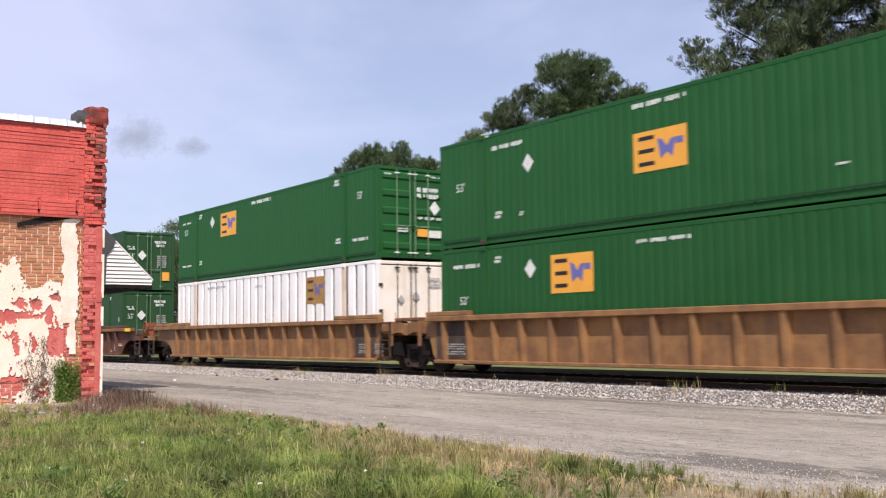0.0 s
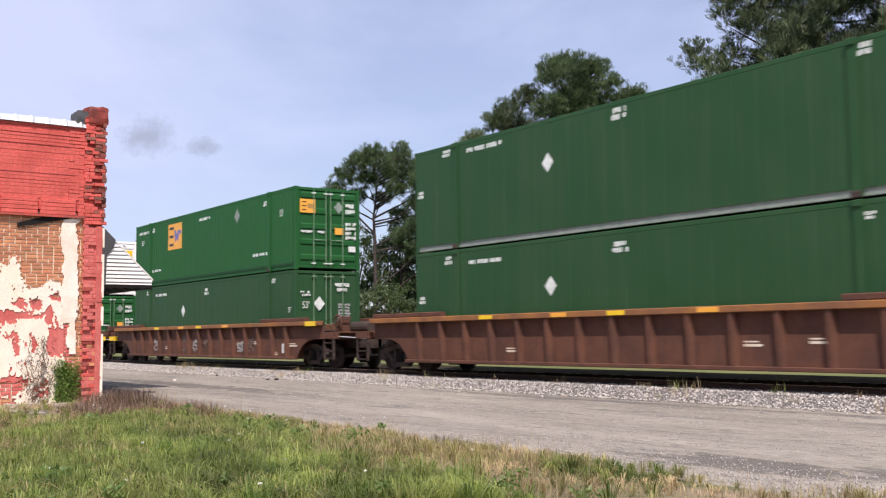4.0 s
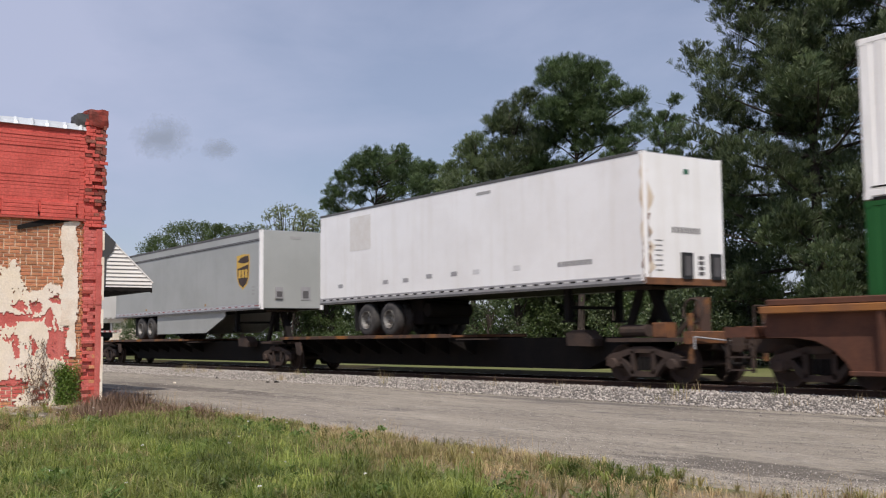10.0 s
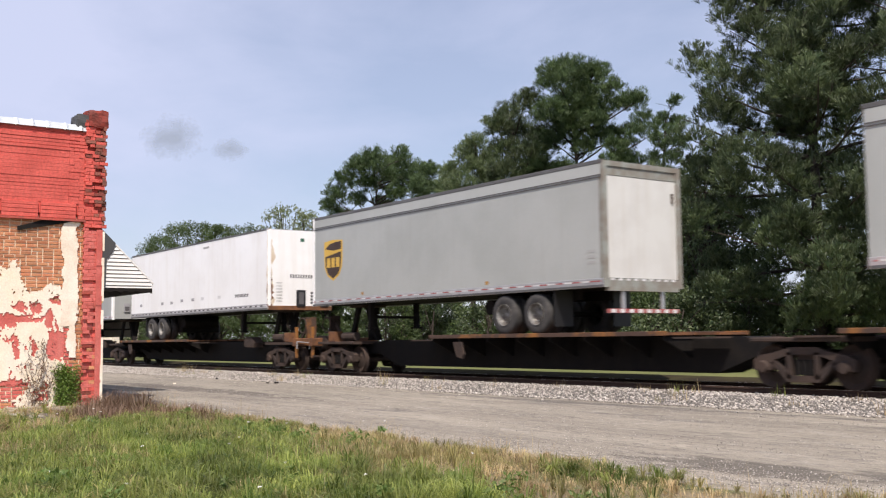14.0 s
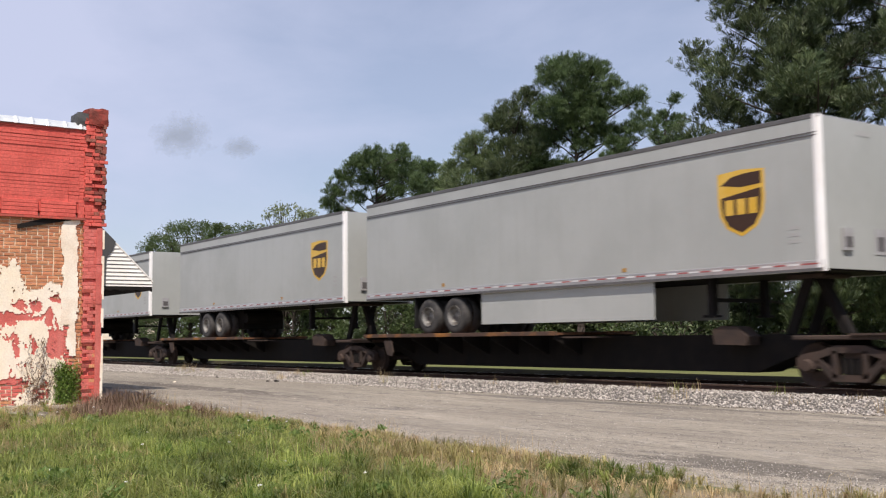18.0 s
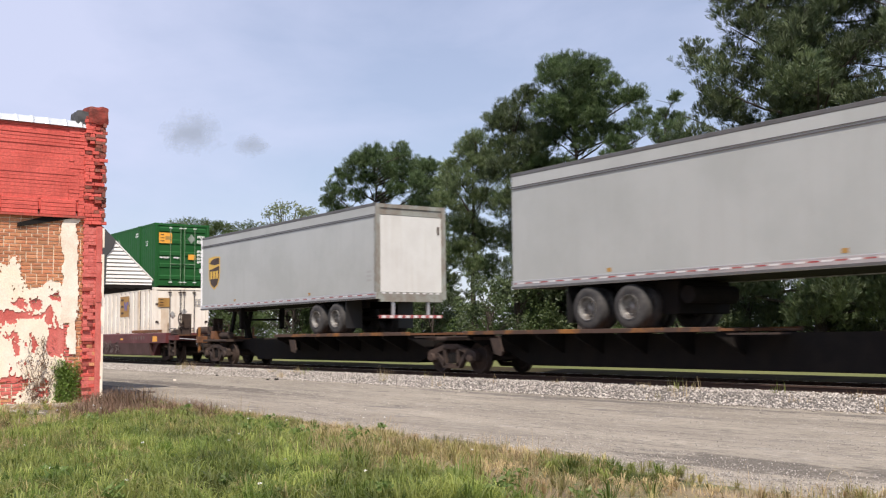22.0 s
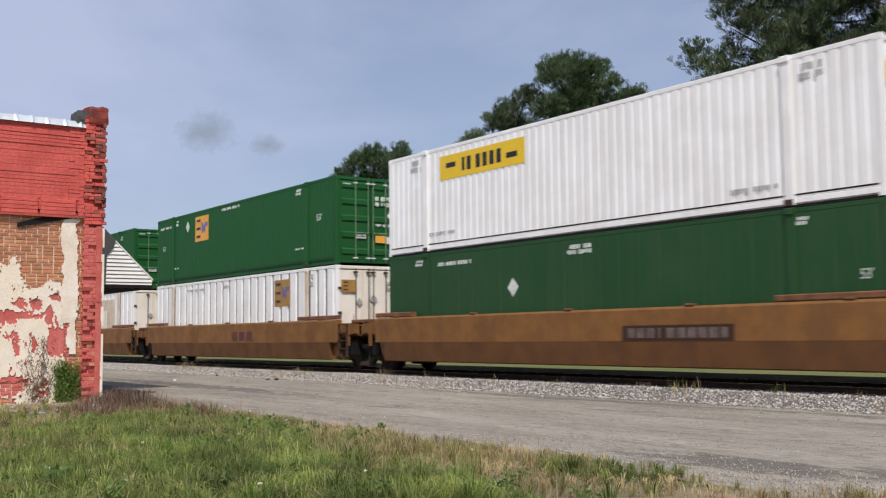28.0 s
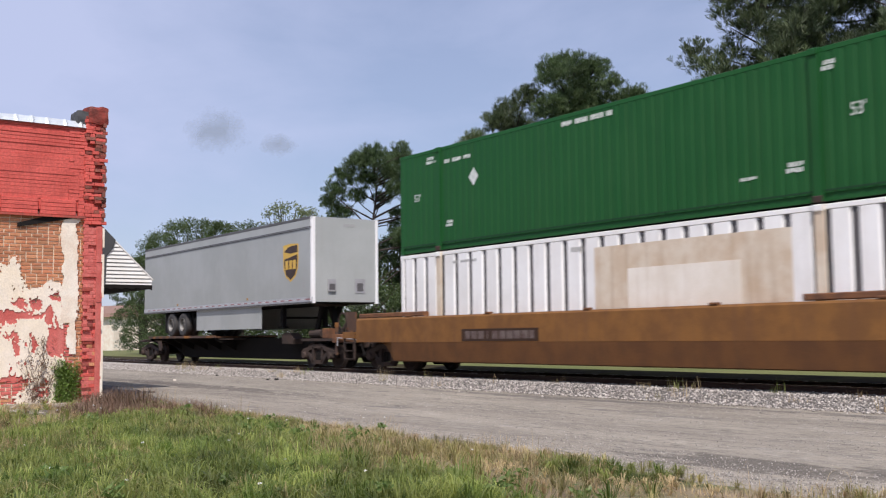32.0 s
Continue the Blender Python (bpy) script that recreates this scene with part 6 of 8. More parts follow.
def container(key, u, z, style, label):
    paint = {"green": GREEN, "old": GREEN_OLD, "white": WHITE, "ribbed": WHITE, "cream": CREAM}[style]
    ribbed = style in ("ribbed", "cream")
    root = thing("shipping_container", label, "container", group="containers on the train")
    for s in (-1, 1):
        if ribbed:
            # broad bands standing proud of grooves, the groove shade painted in dark grey
            part("side_panel", Form().box(0.14, LEN - 0.14, s * (WID / 2 - 0.06) - 0.01, s * (WID / 2 - 0.06) + 0.01, 0.16, HGT - 0.1), GROOVE, root, "recessed side with the groove shade put into its dark colour")
            for a0, a1, k in ((0.14, 1.86, 3), (2.1, LEN - 2.1, 19), (LEN - 1.86, LEN - 0.14, 3)):
                p = (a1 - a0) / k
                for i in range(k):
                    x = a0 + i * p
                    y = s * (WID / 2)
                    yi = s * (WID / 2 - 0.055)
                    b = Form().prism([(x + 0.07, yi), (x + 0.105, y), (x + p - 0.105, y), (x + p - 0.07, yi)], 0.17, HGT - 0.11, "z")
                    part("side_band", b, paint, root)
        elif style == "old":
            part("side_wall", side_wall(0.62, 0.05, 0.008, s), paint, root)
        else:
            part("side_wall", side_wall(0.275, 0.10, 0.017 if style == "green" else 0.02, s), paint, root, "corrugated side")
        part("top_rail", Form().box(0.1, LEN - 0.1, s * WID / 2 - (0.07 if s > 0 else 0), s * WID / 2 + (0.07 if s < 0 else 0), HGT - 0.1, HGT, 0.01), paint, root)
        part("bottom_rail", Form().box(0.1, LEN - 0.1, s * (WID / 2 - 0.03) - (0.05 if s > 0 else 0), s * (WID / 2 - 0.03) + (0.05 if s < 0 else 0), 0.02, 0.205, 0.012), WHITE if style == "white" else GHOST if style == "old" else paint, root)
        # dark strips stand in for shade along the rail and the gap below it
        if style == "green":
            part("rail_seam", Form().box(0.14, LEN - 0.14, min(s * WID / 2, s * (WID / 2 + 0.003)), max(s * WID / 2, s * (WID / 2 + 0.003)), 0.205, 0.24), GREEN_SEAM, root)
        if style == "white":
            part("rail_seam", Form().box(0.14, LEN - 0.14, min(s * WID / 2, s * (WID / 2 + 0.003)), max(s * WID / 2, s * (WID / 2 + 0.003)), 0.195, 0.228), DARK, root)
            part("sill_gap", Form().box(0.14, LEN - 0.14, min(s * WID / 2, s * (WID / 2 - 0.02)), max(s * WID / 2, s * (WID / 2 - 0.02)), -0.026, 0.03), DARK, root)
            part("rail_face", Form().box(0.12, LEN - 0.12, min(s * (WID / 2 - 0.03), s * (WID / 2 + 0.004)), max(s * (WID / 2 - 0.03), s * (WID / 2 + 0.004)), 0.05, 0.165, 0.01), paint, root)
        for x in (1.98, LEN - 1.98):
            part("lifting_post", Form().box(x - 0.1, x + 0.1, s * (WID / 2) - 0.05, s * (WID / 2) + 0.05 * (0.2 if True else 0), 0.02, HGT), TAN_STAIN if ribbed else paint, root)
            for zz in (0.0, HGT - 0.13):
                part("corner_casting", Form().box(x - 0.095, x + 0.095, s * WID / 2 - 0.08, s * WID / 2 + 0.012, zz, zz + 0.13, 0.015), STEEL if zz == 0 else paint, root)
    part("roof", Form().box(0.05, LEN - 0.05, -WID / 2 + 0.02, WID / 2 - 0.02, HGT - 0.05, HGT - 0.01), paint, root)
    part("floor", Form().box(0.05, LEN - 0.05, -WID / 2 + 0.1, WID / 2 - 0.1, 0.05, 0.15), DARK, root)
    part("front_wall", Form().box(0.02, 0.08, -WID / 2 + 0.03, WID / 2 - 0.03, 0.1, HGT - 0.05), paint, root)
    for x in (0.0, LEN - 0.14):
        for s in (-1, 1):
            y = s * (WID / 2 - 0.07)
            part("corner_post", Form().box(x, x + 0.14, y - 0.07, y + 0.07, 0.0, HGT, 0.012), paint, root)
            for zz in (0.0, HGT - 0.12):
                part("corner_casting", Form().box(x - 0.004, x + 0.144, y - 0.075, y + 0.075, zz - 0.002, zz + 0.12, 0.012), paint, root)
    # doors on the end that leads: each with its raised panels, two lock rods and their brackets
    xe = LEN - 0.06
    skin = CREAM if style == "ribbed" else paint
    rod = {"green": ROD_GREEN, "old": ROD_GREEN, "white": WHITE}.get(style, GROOVE)
    for s in (-1, 1):
        a, b = (s * 0.015, s * (WID / 2 - 0.15))
        a, b = min(a, b), max(a, b)
        door = part("door", Form().box(xe, xe + 0.035, a, b, 0.16, HGT - 0.15), skin, root, "cream-coloured door" if style == "ribbed" else "")
        for i in range({"green": 5, "white": 6}.get(style, 0)):
            zz = 0.3 + i * (HGT - 0.72) / ({"green": 5, "white": 6}[style] - 1)
            part("door_panel", Form().prism([(xe + 0.034, zz), (xe + 0.072, zz + 0.05), (xe + 0.072, zz + 0.19), (xe + 0.034, zz + 0.24)], a + 0.07, b - 0.07, "y"), skin, door)
        for q in (0.07, 0.5) if s > 0 else (0.5, 0.93):
            y = a + (b - a) * q
            bar = part("lock_rod", Form().tube((xe + 0.088, y, 0.1), (xe + 0.088, y, HGT - 0.1), 0.019, n=6), rod, door)
            for zz in (0.19, HGT - 0.24):
                part("rod_bracket", Form().box(xe + 0.03, xe + 0.115, y - 0.07, y + 0.07, zz, zz + 0.045, 0.008), {"green": MARK, "white": GREY_RAIL, "old": ROD_GREEN}.get(style, STEEL), bar)
            part("lock_handle", Form().box(xe + 0.09, xe + 0.112, min(y, y - s * 0.3), max(y, y - s * 0.3), 1.02, 1.06, 0.006), rod, bar)
    for q, zz in ((0, 0.05), (0, HGT - 0.12)):
        part("door_sill", Form().box(xe - 0.04, xe + 0.058, -WID / 2 + 0.14, WID / 2 - 0.14, zz, zz + 0.1, 0.01), skin, root)
    end_marks(root, style, xe + 0.073, key)
    markings(root, SIDE_MARKS[key], style in ("white", "ribbed", "cream"))
    return rides(root, u, z)


def end_plate(x, y0, y1, z0, z1, d=0.012):
    return Form().box(x, x + d, y0, y1, z0, z1)


def end_marks(root, style, x, key):
    """Placards and lettering on the doors."""
    def words(y0, y1, z0, z1, mat=MARK, lines=1):
        """Lines of lettering too worn to read, as short bars."""
        f = Form()
        rw = random.Random(int(y0 * 100 + z0 * 1000))
        lh = (z1 - z0) / lines
        for j in range(lines):
            a = y0
            while a < y1 - 0.03:
                w = rw.uniform(0.035, 0.075)
                if rw.random() < 0.88:
                    f.box(x, x + 0.008, a, min(a + w, y1), z0 + j * lh + rw.choice((0, 0, 0.2)) * lh, z0 + (j + 0.72) * lh)
                a += w + 0.018
        part("door_lettering", f, mat, root)["kind"] = "stuff"

    def diamond(y, z, r, mat):
        part("placard", Form().prism([(y - r, z), (y, z - r * 1.15), (y + r, z), (y, z + r * 1.15)], x, x + 0.012, "x"), mat, root, "diamond placard")

    def length_mark(y, z, w, h):
        ob = part("lettering", TEXT_53, None, root, "painted length marking")
        ob.matrix_local = Matrix.Translation((x + 0.012, y, z)) @ Matrix.Rotation(radians(90), 4, "Z") @ Matrix.Diagonal((w / 1.45, 1, h / 0.72, 1))

    if style == "white":
        p = part("door_name_panel", end_plate(x, -1.18, 1.04, 2.02, 2.42), YELLOW, root, "yellow name panel")
        e = Form()
        for i in range(7):
            if i != 2:
                e.box(x + 0.012, x + 0.016, -0.62 + i * 0.17, -0.5 + i * 0.17, 2.12, 2.32)
        e.box(x + 0.012, x + 0.016, -1.05, -0.8, 2.24, 2.3).box(x + 0.012, x + 0.016, 0.7, 0.95, 2.12, 2.2)
        part("name_lettering", e, BLACK, p)["kind"] = "stuff"
        part("notice_plate", end_plate(x, 0.66, 0.98, 0.68, 1.06), YELLOW, root, "yellow notice")
        part("notice_plate", end_plate(x, 0.3, 0.44, 0.72, 0.92), BLACK, root)
        words(-0.9, -0.15, 0.52, 0.6, GREY_MARK)
        words(0.2, 0.9, 0.5, 0.58, GREY_MARK)
        part("grime_patch", end_plate(x - 0.05, -0.4, -0.32, 0.2, 2.0, 0.018), TAN_STAIN_PALE, root, "grime run down the door")
    elif style == "green" and key in ("Dt", "Eb", "Ot"):
        p = part("door_emblem", end_plate(x, -1.12, -0.52, 1.98, 2.46), ORANGE, root, "orange emblem plate")
        for q in (2.06, 2.2, 2.34):
            part("emblem_bar", end_plate(x + 0.012, -1.05, -0.88, q, q + 0.04, 0.004), BROWN, p)
        part("emblem_bar", end_plate(x + 0.012, -0.82, -0.6, 2.14, 2.3, 0.004), BRONZE, p)
        diamond(0.42, 2.22, 0.19, GHOST)
        words(0.7, 1.12, 2.02, 2.44, MARK, 2)
        words(-1.08, -0.6, 1.28, 1.4)
        words(-0.5, -0.12, 1.28, 1.4)
        part("notice_plate", end_plate(x, 0.27, 0.62, 1.26, 1.5), ORANGE, root)
        words(0.7, 1.12, 1.1, 1.75, MARK, 4)
        part("notice_plate", end_plate(x, 0.82, 1.1, 0.66, 0.86), MARK, root)
    elif style == "green":
        words(0.18, 0.98, 1.95, 2.34, MARK, 2)
        diamond(0.84, 1.66, 0.2, MARK)
        words(0.2, 1.1, 1.28, 1.4)
        words(-0.55, -0.18, 0.86, 1.02, MARK, 2)
        part("notice_plate", end_plate(x, 0.18, 0.58, 0.74, 0.98), ORANGE, root, "orange notice")
        part("notice_plate", end_plate(x, 0.6, 1.1, 0.72, 0.95), MARK, root)
        words(-1.05, -0.75, 2.62, 2.68)
        words(0.7, 1.05, 2.62, 2.68)
    elif style == "old":
        diamond(-0.36, 1.74, 0.22, MARK)
        words(-1.1, -0.72, 2.0, 2.2, MARK, 2)
        length_mark(-1.04, 1.58, 0.36, 0.24)
        words(0.27, 0.84, 2.18, 2.52, MARK, 2)
        words(0.4, 0.58, 1.15, 1.78, GREY_MARK, 6)
        words(0.66, 0.88, 1.15, 1.78, GREY_MARK, 6)
        part("notice_plate", end_plate(x, -1.02, -0.7, 0.62, 1.02), MARK, root, "white notice")
        part("notice_plate", end_plate(x, 0.66, 1.02, 0.52, 0.94), ORANGE, root, "orange notice")
    else:
        if key in ("Qb", "Ob"):
            p = part("notice_plate", end_plate(x, -1.12, -0.58, 2.02, 2.42), BRONZE, root, "faded brown emblem")
            for q in (2.08, 2.2, 2.32):
                part("emblem_bar", end_plate(x + 0.012, -1.05, -0.88, q, q + 0.04, 0.004), BROWN, p)
        rust = [(-0.98, -0.62, 0.25, 2.0)] if style == "cream" else []
        for y0, y1, z0, z1 in rust + [(-0.66, -0.6, 0.2, 1.3), (0.52, 0.6, 0.2, 1.1), (0.0, 0.07, 0.2, 1.6)]:
            part("rust_stain", end_plate(x - 0.036, y0, y1, z0, z1), TAN_STAIN, root, "rust stain on the door")
        for zz in (0.5, 1.3, 2.1):
            for yy in (-1.24, 1.1):
                part("hinge", end_plate(x - 0.03, yy, yy + 0.14, zz, zz + 0.09, 0.035), STEEL, root)
        diamond(-0.45, 1.7, 0.12, GREY_MARK)
        diamond(0.1, 1.8, 0.14, GREY_MARK)
        words(0.62, 1.05, 2.1, 2.42, GREY_MARK, 3)


WHEEL_R = 0.42


def truck(car, x, u):
    """A four-wheeled bogie under a car, at x along it."""
    t = part("truck", Form().box(-0.2, 0.2, -0.98, 0.98, 0.42, 0.74, 0.03), STEEL, car, "four-wheeled cast-steel bogie")
    t.location = (x, 0, 0)
    for s in (-1, 1):
        y0, y1 = s * 0.93, s * 1.09
        y0, y1 = min(y0, y1), max(y0, y1)
        f = Form()
        f.prism([(-1.12, 0.36), (-1.12, 0.56), (-0.98, 0.64), (-0.62, 0.70), (-0.3, 0.80), (0.3, 0.80), (0.62, 0.70), (0.98, 0.64), (1.12, 0.56), (1.12, 0.36), (0.7, 0.36), (0.62, 0.56), (0.3, 0.66), (-0.3, 0.66), (-0.62, 0.56), (-0.7, 0.36)], y0, y1)
        f.prism([(-0.72, 0.5), (-0.6, 0.54), (-0.28, 0.26), (0.28, 0.26), (0.6, 0.54), (0.72, 0.5), (0.36, 0.14), (-0.36, 0.14)], y0, y1)
        f.box(-0.36, -0.26, y0, y1, 0.2, 0.7)
        f.box(0.26, 0.36, y0, y1, 0.2, 0.7)
        part("side_frame", f, STEEL, t)
        for q in (-0.14, 0.0, 0.14):
            part("spring", Form().tube((q, s * 1.0, 0.27), (q, s * 1.0, 0.56), 0.06, n=8), DARK, t)
        for q in (-0.89, 0.89):
            part("bearing_cap", Form().lathe([(0.001, -0.05), (0.10, -0.05), (0.13, 0.0), (0.13, 0.12)] if s < 0 else [(0.13, -0.12), (0.13, 0.0), (0.10, 0.05), (0.001, 0.05)], (q, s * 1.1, WHEEL_R), 14), STEEL, t)
    for q in (-0.89, 0.89):
        w = part("wheelset", WHEELSET, None, t)
        w.location = (q, 0, WHEEL_R)
        WHEELS.append((w, u + x + q))
    return t


f = Form().tube((0, -0.9, 0), (0, 0.9, 0), 0.075, n=10)
for s in (-1, 1):
    f.lathe([(0.12, s * 0.80), (0.30, s * 0.74), (0.40, s * 0.80), (WHEEL_R, s * 0.80), (WHEEL_R, s * 0.70), (WHEEL_R + 0.025, s * 0.68), (WHEEL_R + 0.02, s * 0.66), (0.34, s * 0.66), (0.28, s * 0.70), (0.1, s * 0.66)][::s], (0, 0, 0), 24)
    for i in range(3):
        f.tube((0.2 * math.cos(i * 2.1), s * 0.78, 0.2 * math.sin(i * 2.1)), (0.2 * math.cos(i * 2.1), s * 0.79, 0.2 * math.sin(i * 2.1)), 0.03, n=6)
WHEELSET = fixed(f, "wheelset", STEEL)


YELLOW_STEPS = {(50.1, 1), (73.6, 0)}       # cars with freshly painted end steps
CHORD = {"rusted_brown_paint": CHORD_RUST}


def ribbon(f, pts, w, y):
    """A painted stroke along points (x, z), w wide, on the plane y."""
    for (x0, z0), (x1, z1) in zip(pts, pts[1:]):
        d = math.hypot(x1 - x0, z1 - z0) or 1e-6
        nx, nz = -(z1 - z0) / d * w / 2, (x1 - x0) / d * w / 2
        f.prism([(x0 - nx, z0 - nz), (x1 - nx, z1 - nz), (x1 + nx, z1 + nz), (x0 + nx, z0 + nz)], y - 0.004, y)


def scrawl(parent, x, z, w, h, seed, mat, y):
    """A spray-painted squiggle that spells nothing."""
    rs = random.Random(seed)
    f = Form()
    for k in range(2):
        a, ph = rs.uniform(1.5, 3.0), rs.uniform(0, 6)
        pts = [(x + w * (0.5 + 0.42 * math.sin(a * q * 3.1 + ph)), z + h * (0.08 + 0.84 * (q if k else 1 - q) + 0.06 * math.sin(9 * q + ph))) for q in [i / 12 for i in range(13)]]
        ribbon(f, pts, rs.uniform(0.04, 0.07), y)
    part("scrawl", f, mat, parent, "pale spray-painted squiggle")["kind"] = "stuff"


def well_car(u, paint, kind, label, ends, low=None, top=1.55, name="well_car", brake=None):
    """A well car whose container starts at u. ends: what is at its rear and its front: 'truck', 'shared' (borne by the neighbour), 'joint' (bears the neighbour)."""
    root = thing(name, label, "railcar", group="railcars of the train")
    chord = top
    xl, xr = (-2.15 if ends[0] == "truck" else -0.42), (18.3 if ends[1] == "truck" else 16.57)
    lower_l, lower_r = (-0.3 if ends[0] == "truck" else -0.1), (16.45 if ends[1] == "truck" else 16.25)
    arch = [(0.0, 0.32), (0.15, 0.53), (0.4, 0.75), (0.75, 0.9), (1.15, 0.96), (1.85, 0.97)]
    right = [(16.45 + a, z) for a, z in arch] if ends[1] == "truck" else [(16.25, 0.32), (16.45, 0.53), (xr, 0.9)]
    left = [(-0.3 - a, z) for a, z in arch][::-1] if ends[0] == "truck" else [(xl, 0.9), (-0.3, 0.53), (-0.1, 0.32)]
    for s in (-1, 1):
        y0, y1 = min(s * 1.34, s * 1.39), max(s * 1.34, s * 1.39)
        yo = s * 1.39
        side = part("side_sill", Form().prism(left + right + [(xr, chord), (xl, chord)], y0, y1), paint, root, "deep side sill")

        def proud(a, b):
            return min(yo + s * a, yo + s * b), max(yo + s * a, yo + s * b)
        if kind == "ribbed":
            for i in range(15):
                x = 0.35 + i * 1.105
                g = Form()
                for q in (0,):
                    g.add([(x - 0.09, yo, 0.34), (x + 0.09, yo, 0.34), (x + 0.09, yo, chord - 0.12), (x - 0.09, yo, chord - 0.12),
                           (x - 0.055, yo + s * 0.11, 0.34), (x + 0.055, yo + s * 0.11, 0.34), (x + 0.055, yo + s * 0.155, chord - 0.12), (x - 0.055, yo + s * 0.155, chord - 0.12)],
                          [(0, 1, 5, 4), (1, 2, 6, 5), (2, 3, 7, 6), (3, 0, 4, 7), (4, 5, 6, 7), (0, 3, 2, 1)])
                part("rib", g, paint, side)
            part("top_chord", Form().box(xl, xr, *proud(-0.05, 0.18), chord - 0.13, chord + 0.01, 0.015), CHORD.get(paint.name, paint), side)
            part("bottom_chord", Form().box(lower_l, lower_r, *proud(-0.05, 0.12), 0.28, 0.37, 0.015), paint, side)
            if s < 0 and paint.name == "rusted_brown_paint":
                for x, mt in ((3.3, YELLOW), (6.1, ORANGE), (8.0, YELLOW), (10.6, ORANGE)):
                    part("chord_patch", Form().box(x, x + 0.55, yo - 0.185, yo - 0.18, chord - 0.11, chord - 0.01), mt, side, "patch of yellow paint")
                for x, z, w in ((4.2, 0.6, 0.5), (11.6, 0.75, 0.45), (13.1, 0.8, 0.4), (15.9, 0.72, 0.6), (14.75, 0.42, 0.3)):
                    part("stencil", Form().box(x, x + w, yo - 0.004, yo, z, z + 0.05).box(x, x + w * 0.8, yo - 0.004, yo, z + 0.08, z + 0.11), TAN_STAIN, side, "faded stencilling")["kind"] = "stuff"
                part("number_plate", Form().box(15.35, 15.5, yo - 0.005, yo, 0.5, 0.82), MARK, side)
        else:
            # smooth plated side, its lower half slanting inwards
            part("side_plate", Form().prism([(s * 1.40, chord), (s * 1.53, chord), (s * 1.56, chord - 0.05), (s * 1.56, 0.86), (s * 1.40, 0.86)], xl + 0.02, xr - 0.02, "x"), paint, side)
            part("lower_plate", Form().prism([(s * 1.40, 0.855), (s * 1.56, 0.855), (s * 1.50, 0.33), (s * 1.40, 0.30)], lower_l + 0.15, lower_r - 0.15, "x"), low, side, "darker lower half")
            for i in range(5):
                x = 0.6 + i * 3.7
                part("lug", Form().box(x, x + 0.22, *proud(0.05, 0.17), chord + 0.002, chord + 0.05, 0.012), RUST, side)
        for x0, x1 in ((max(xl, -2.0), 1.5), (13.9, min(xr, 17.3))):
            part("end_cap", Form().box(x0, x1, *proud(-0.04, 0.15), chord + 0.012, chord + 0.14, 0.02), paint if kind == "ribbed" else RUST, side)
    part("well_floor", Form().box(0.0, LEN, -1.335, 1.335, 0.32, 0.45), DARK, root)
    for e, sg in ((0, -1), (1, 1)):
        base = -0.35 if e == 0 else LEN + 0.35

        def xs(a, b):
            p, q = base + sg * a, base + sg * b
            return min(p, q), max(p, q)
        kind_e = ends[e]
        part("bulkhead", Form().box(*xs(-0.2, -0.1), -1.335, 1.335, 0.3, 1.3), paint, root)
        if kind_e == "truck":
            part("end_platform", Form().box(*xs(-0.1, 2.2), -1.2, 1.2, 1.0, 1.16, 0.02), paint, root)
            part("draft_sill", Form().box(*xs(0.4, 3.0), -0.33, 0.33, 0.66, 1.0, 0.03), STEEL, root)
            truck(root, -1.2 if e == 0 else 17.1, u)
            part("end_beam", Form().box(*xs(2.1, 2.35), -1.35, 1.35, 0.95, 1.2, 0.02), paint, root)
            part("crosswalk", Form().box(*xs(2.36, 2.6), -1.3, 1.3, 1.17, 1.2), RUST, root, "rusty end walkway")
            part("uncoupling_rod", Form().tube((base + sg * 2.5, -1.3, 1.05), (base + sg * 3.0, -0.1, 0.95), 0.02, n=6), GREY_RAIL, root)
            part("valve_box", Form().box(*xs(1.45, 1.9), -1.1, -0.75, 1.16, 1.45, 0.02), RUST if kind == "ribbed" else STEEL, root)
            part("brake_pipe", Form().tube((base + sg * 0.3, -1.15, 1.22), (base + sg * 2.1, -1.1, 1.24), 0.03, n=6), STEEL, root)
            lad = part("ladder", Form().box(*xs(2.02, 2.08), -1.50, -1.44, 0.3, 1.2), STEEL, root, "end ladder")
            part("ladder_rail", Form().box(*xs(2.62, 2.68), -1.50, -1.44, 0.3, 1.2), STEEL, lad)
            for zz in (0.33, 0.58, 0.83, 1.08):
                part("rung", Form().box(*xs(2.0, 2.7), -1.50, -1.46, zz, zz + 0.03), STEEL, lad)
            part("step_plate", Form().box(*xs(2.0, 2.7), -1.52, -1.3, 0.98, 1.18), YELLOW if (u, e) in YELLOW_STEPS else paint, lad)
            if kind == "ribbed" and e == 1 and (u, 1) not in YELLOW_STEPS:
                part("corner_plate", Form().box(*xs(0.9, 1.6), -1.585, -1.5, 1.40, 1.55), YELLOW, root, "bright yellow corner plate")
            c = part("coupler", Form().box(*xs(2.9, 3.55), -0.13, 0.13, 0.72, 0.98, 0.03), STEEL, root)
            part("coupler_knuckle", Form().box(*xs(3.3, 3.62), -0.2, 0.16, 0.68, 1.02, 0.05), STEEL, c)
            part("air_hose", Form().tube((base + sg * 2.9, -0.35, 0.8), (base + sg * 3.2, -0.4, 0.42), 0.03, n=6).tube((base + sg * 3.2, -0.4, 0.42), (base + sg * 3.55, -0.3, 0.45), 0.03, n=6), DARK, root)
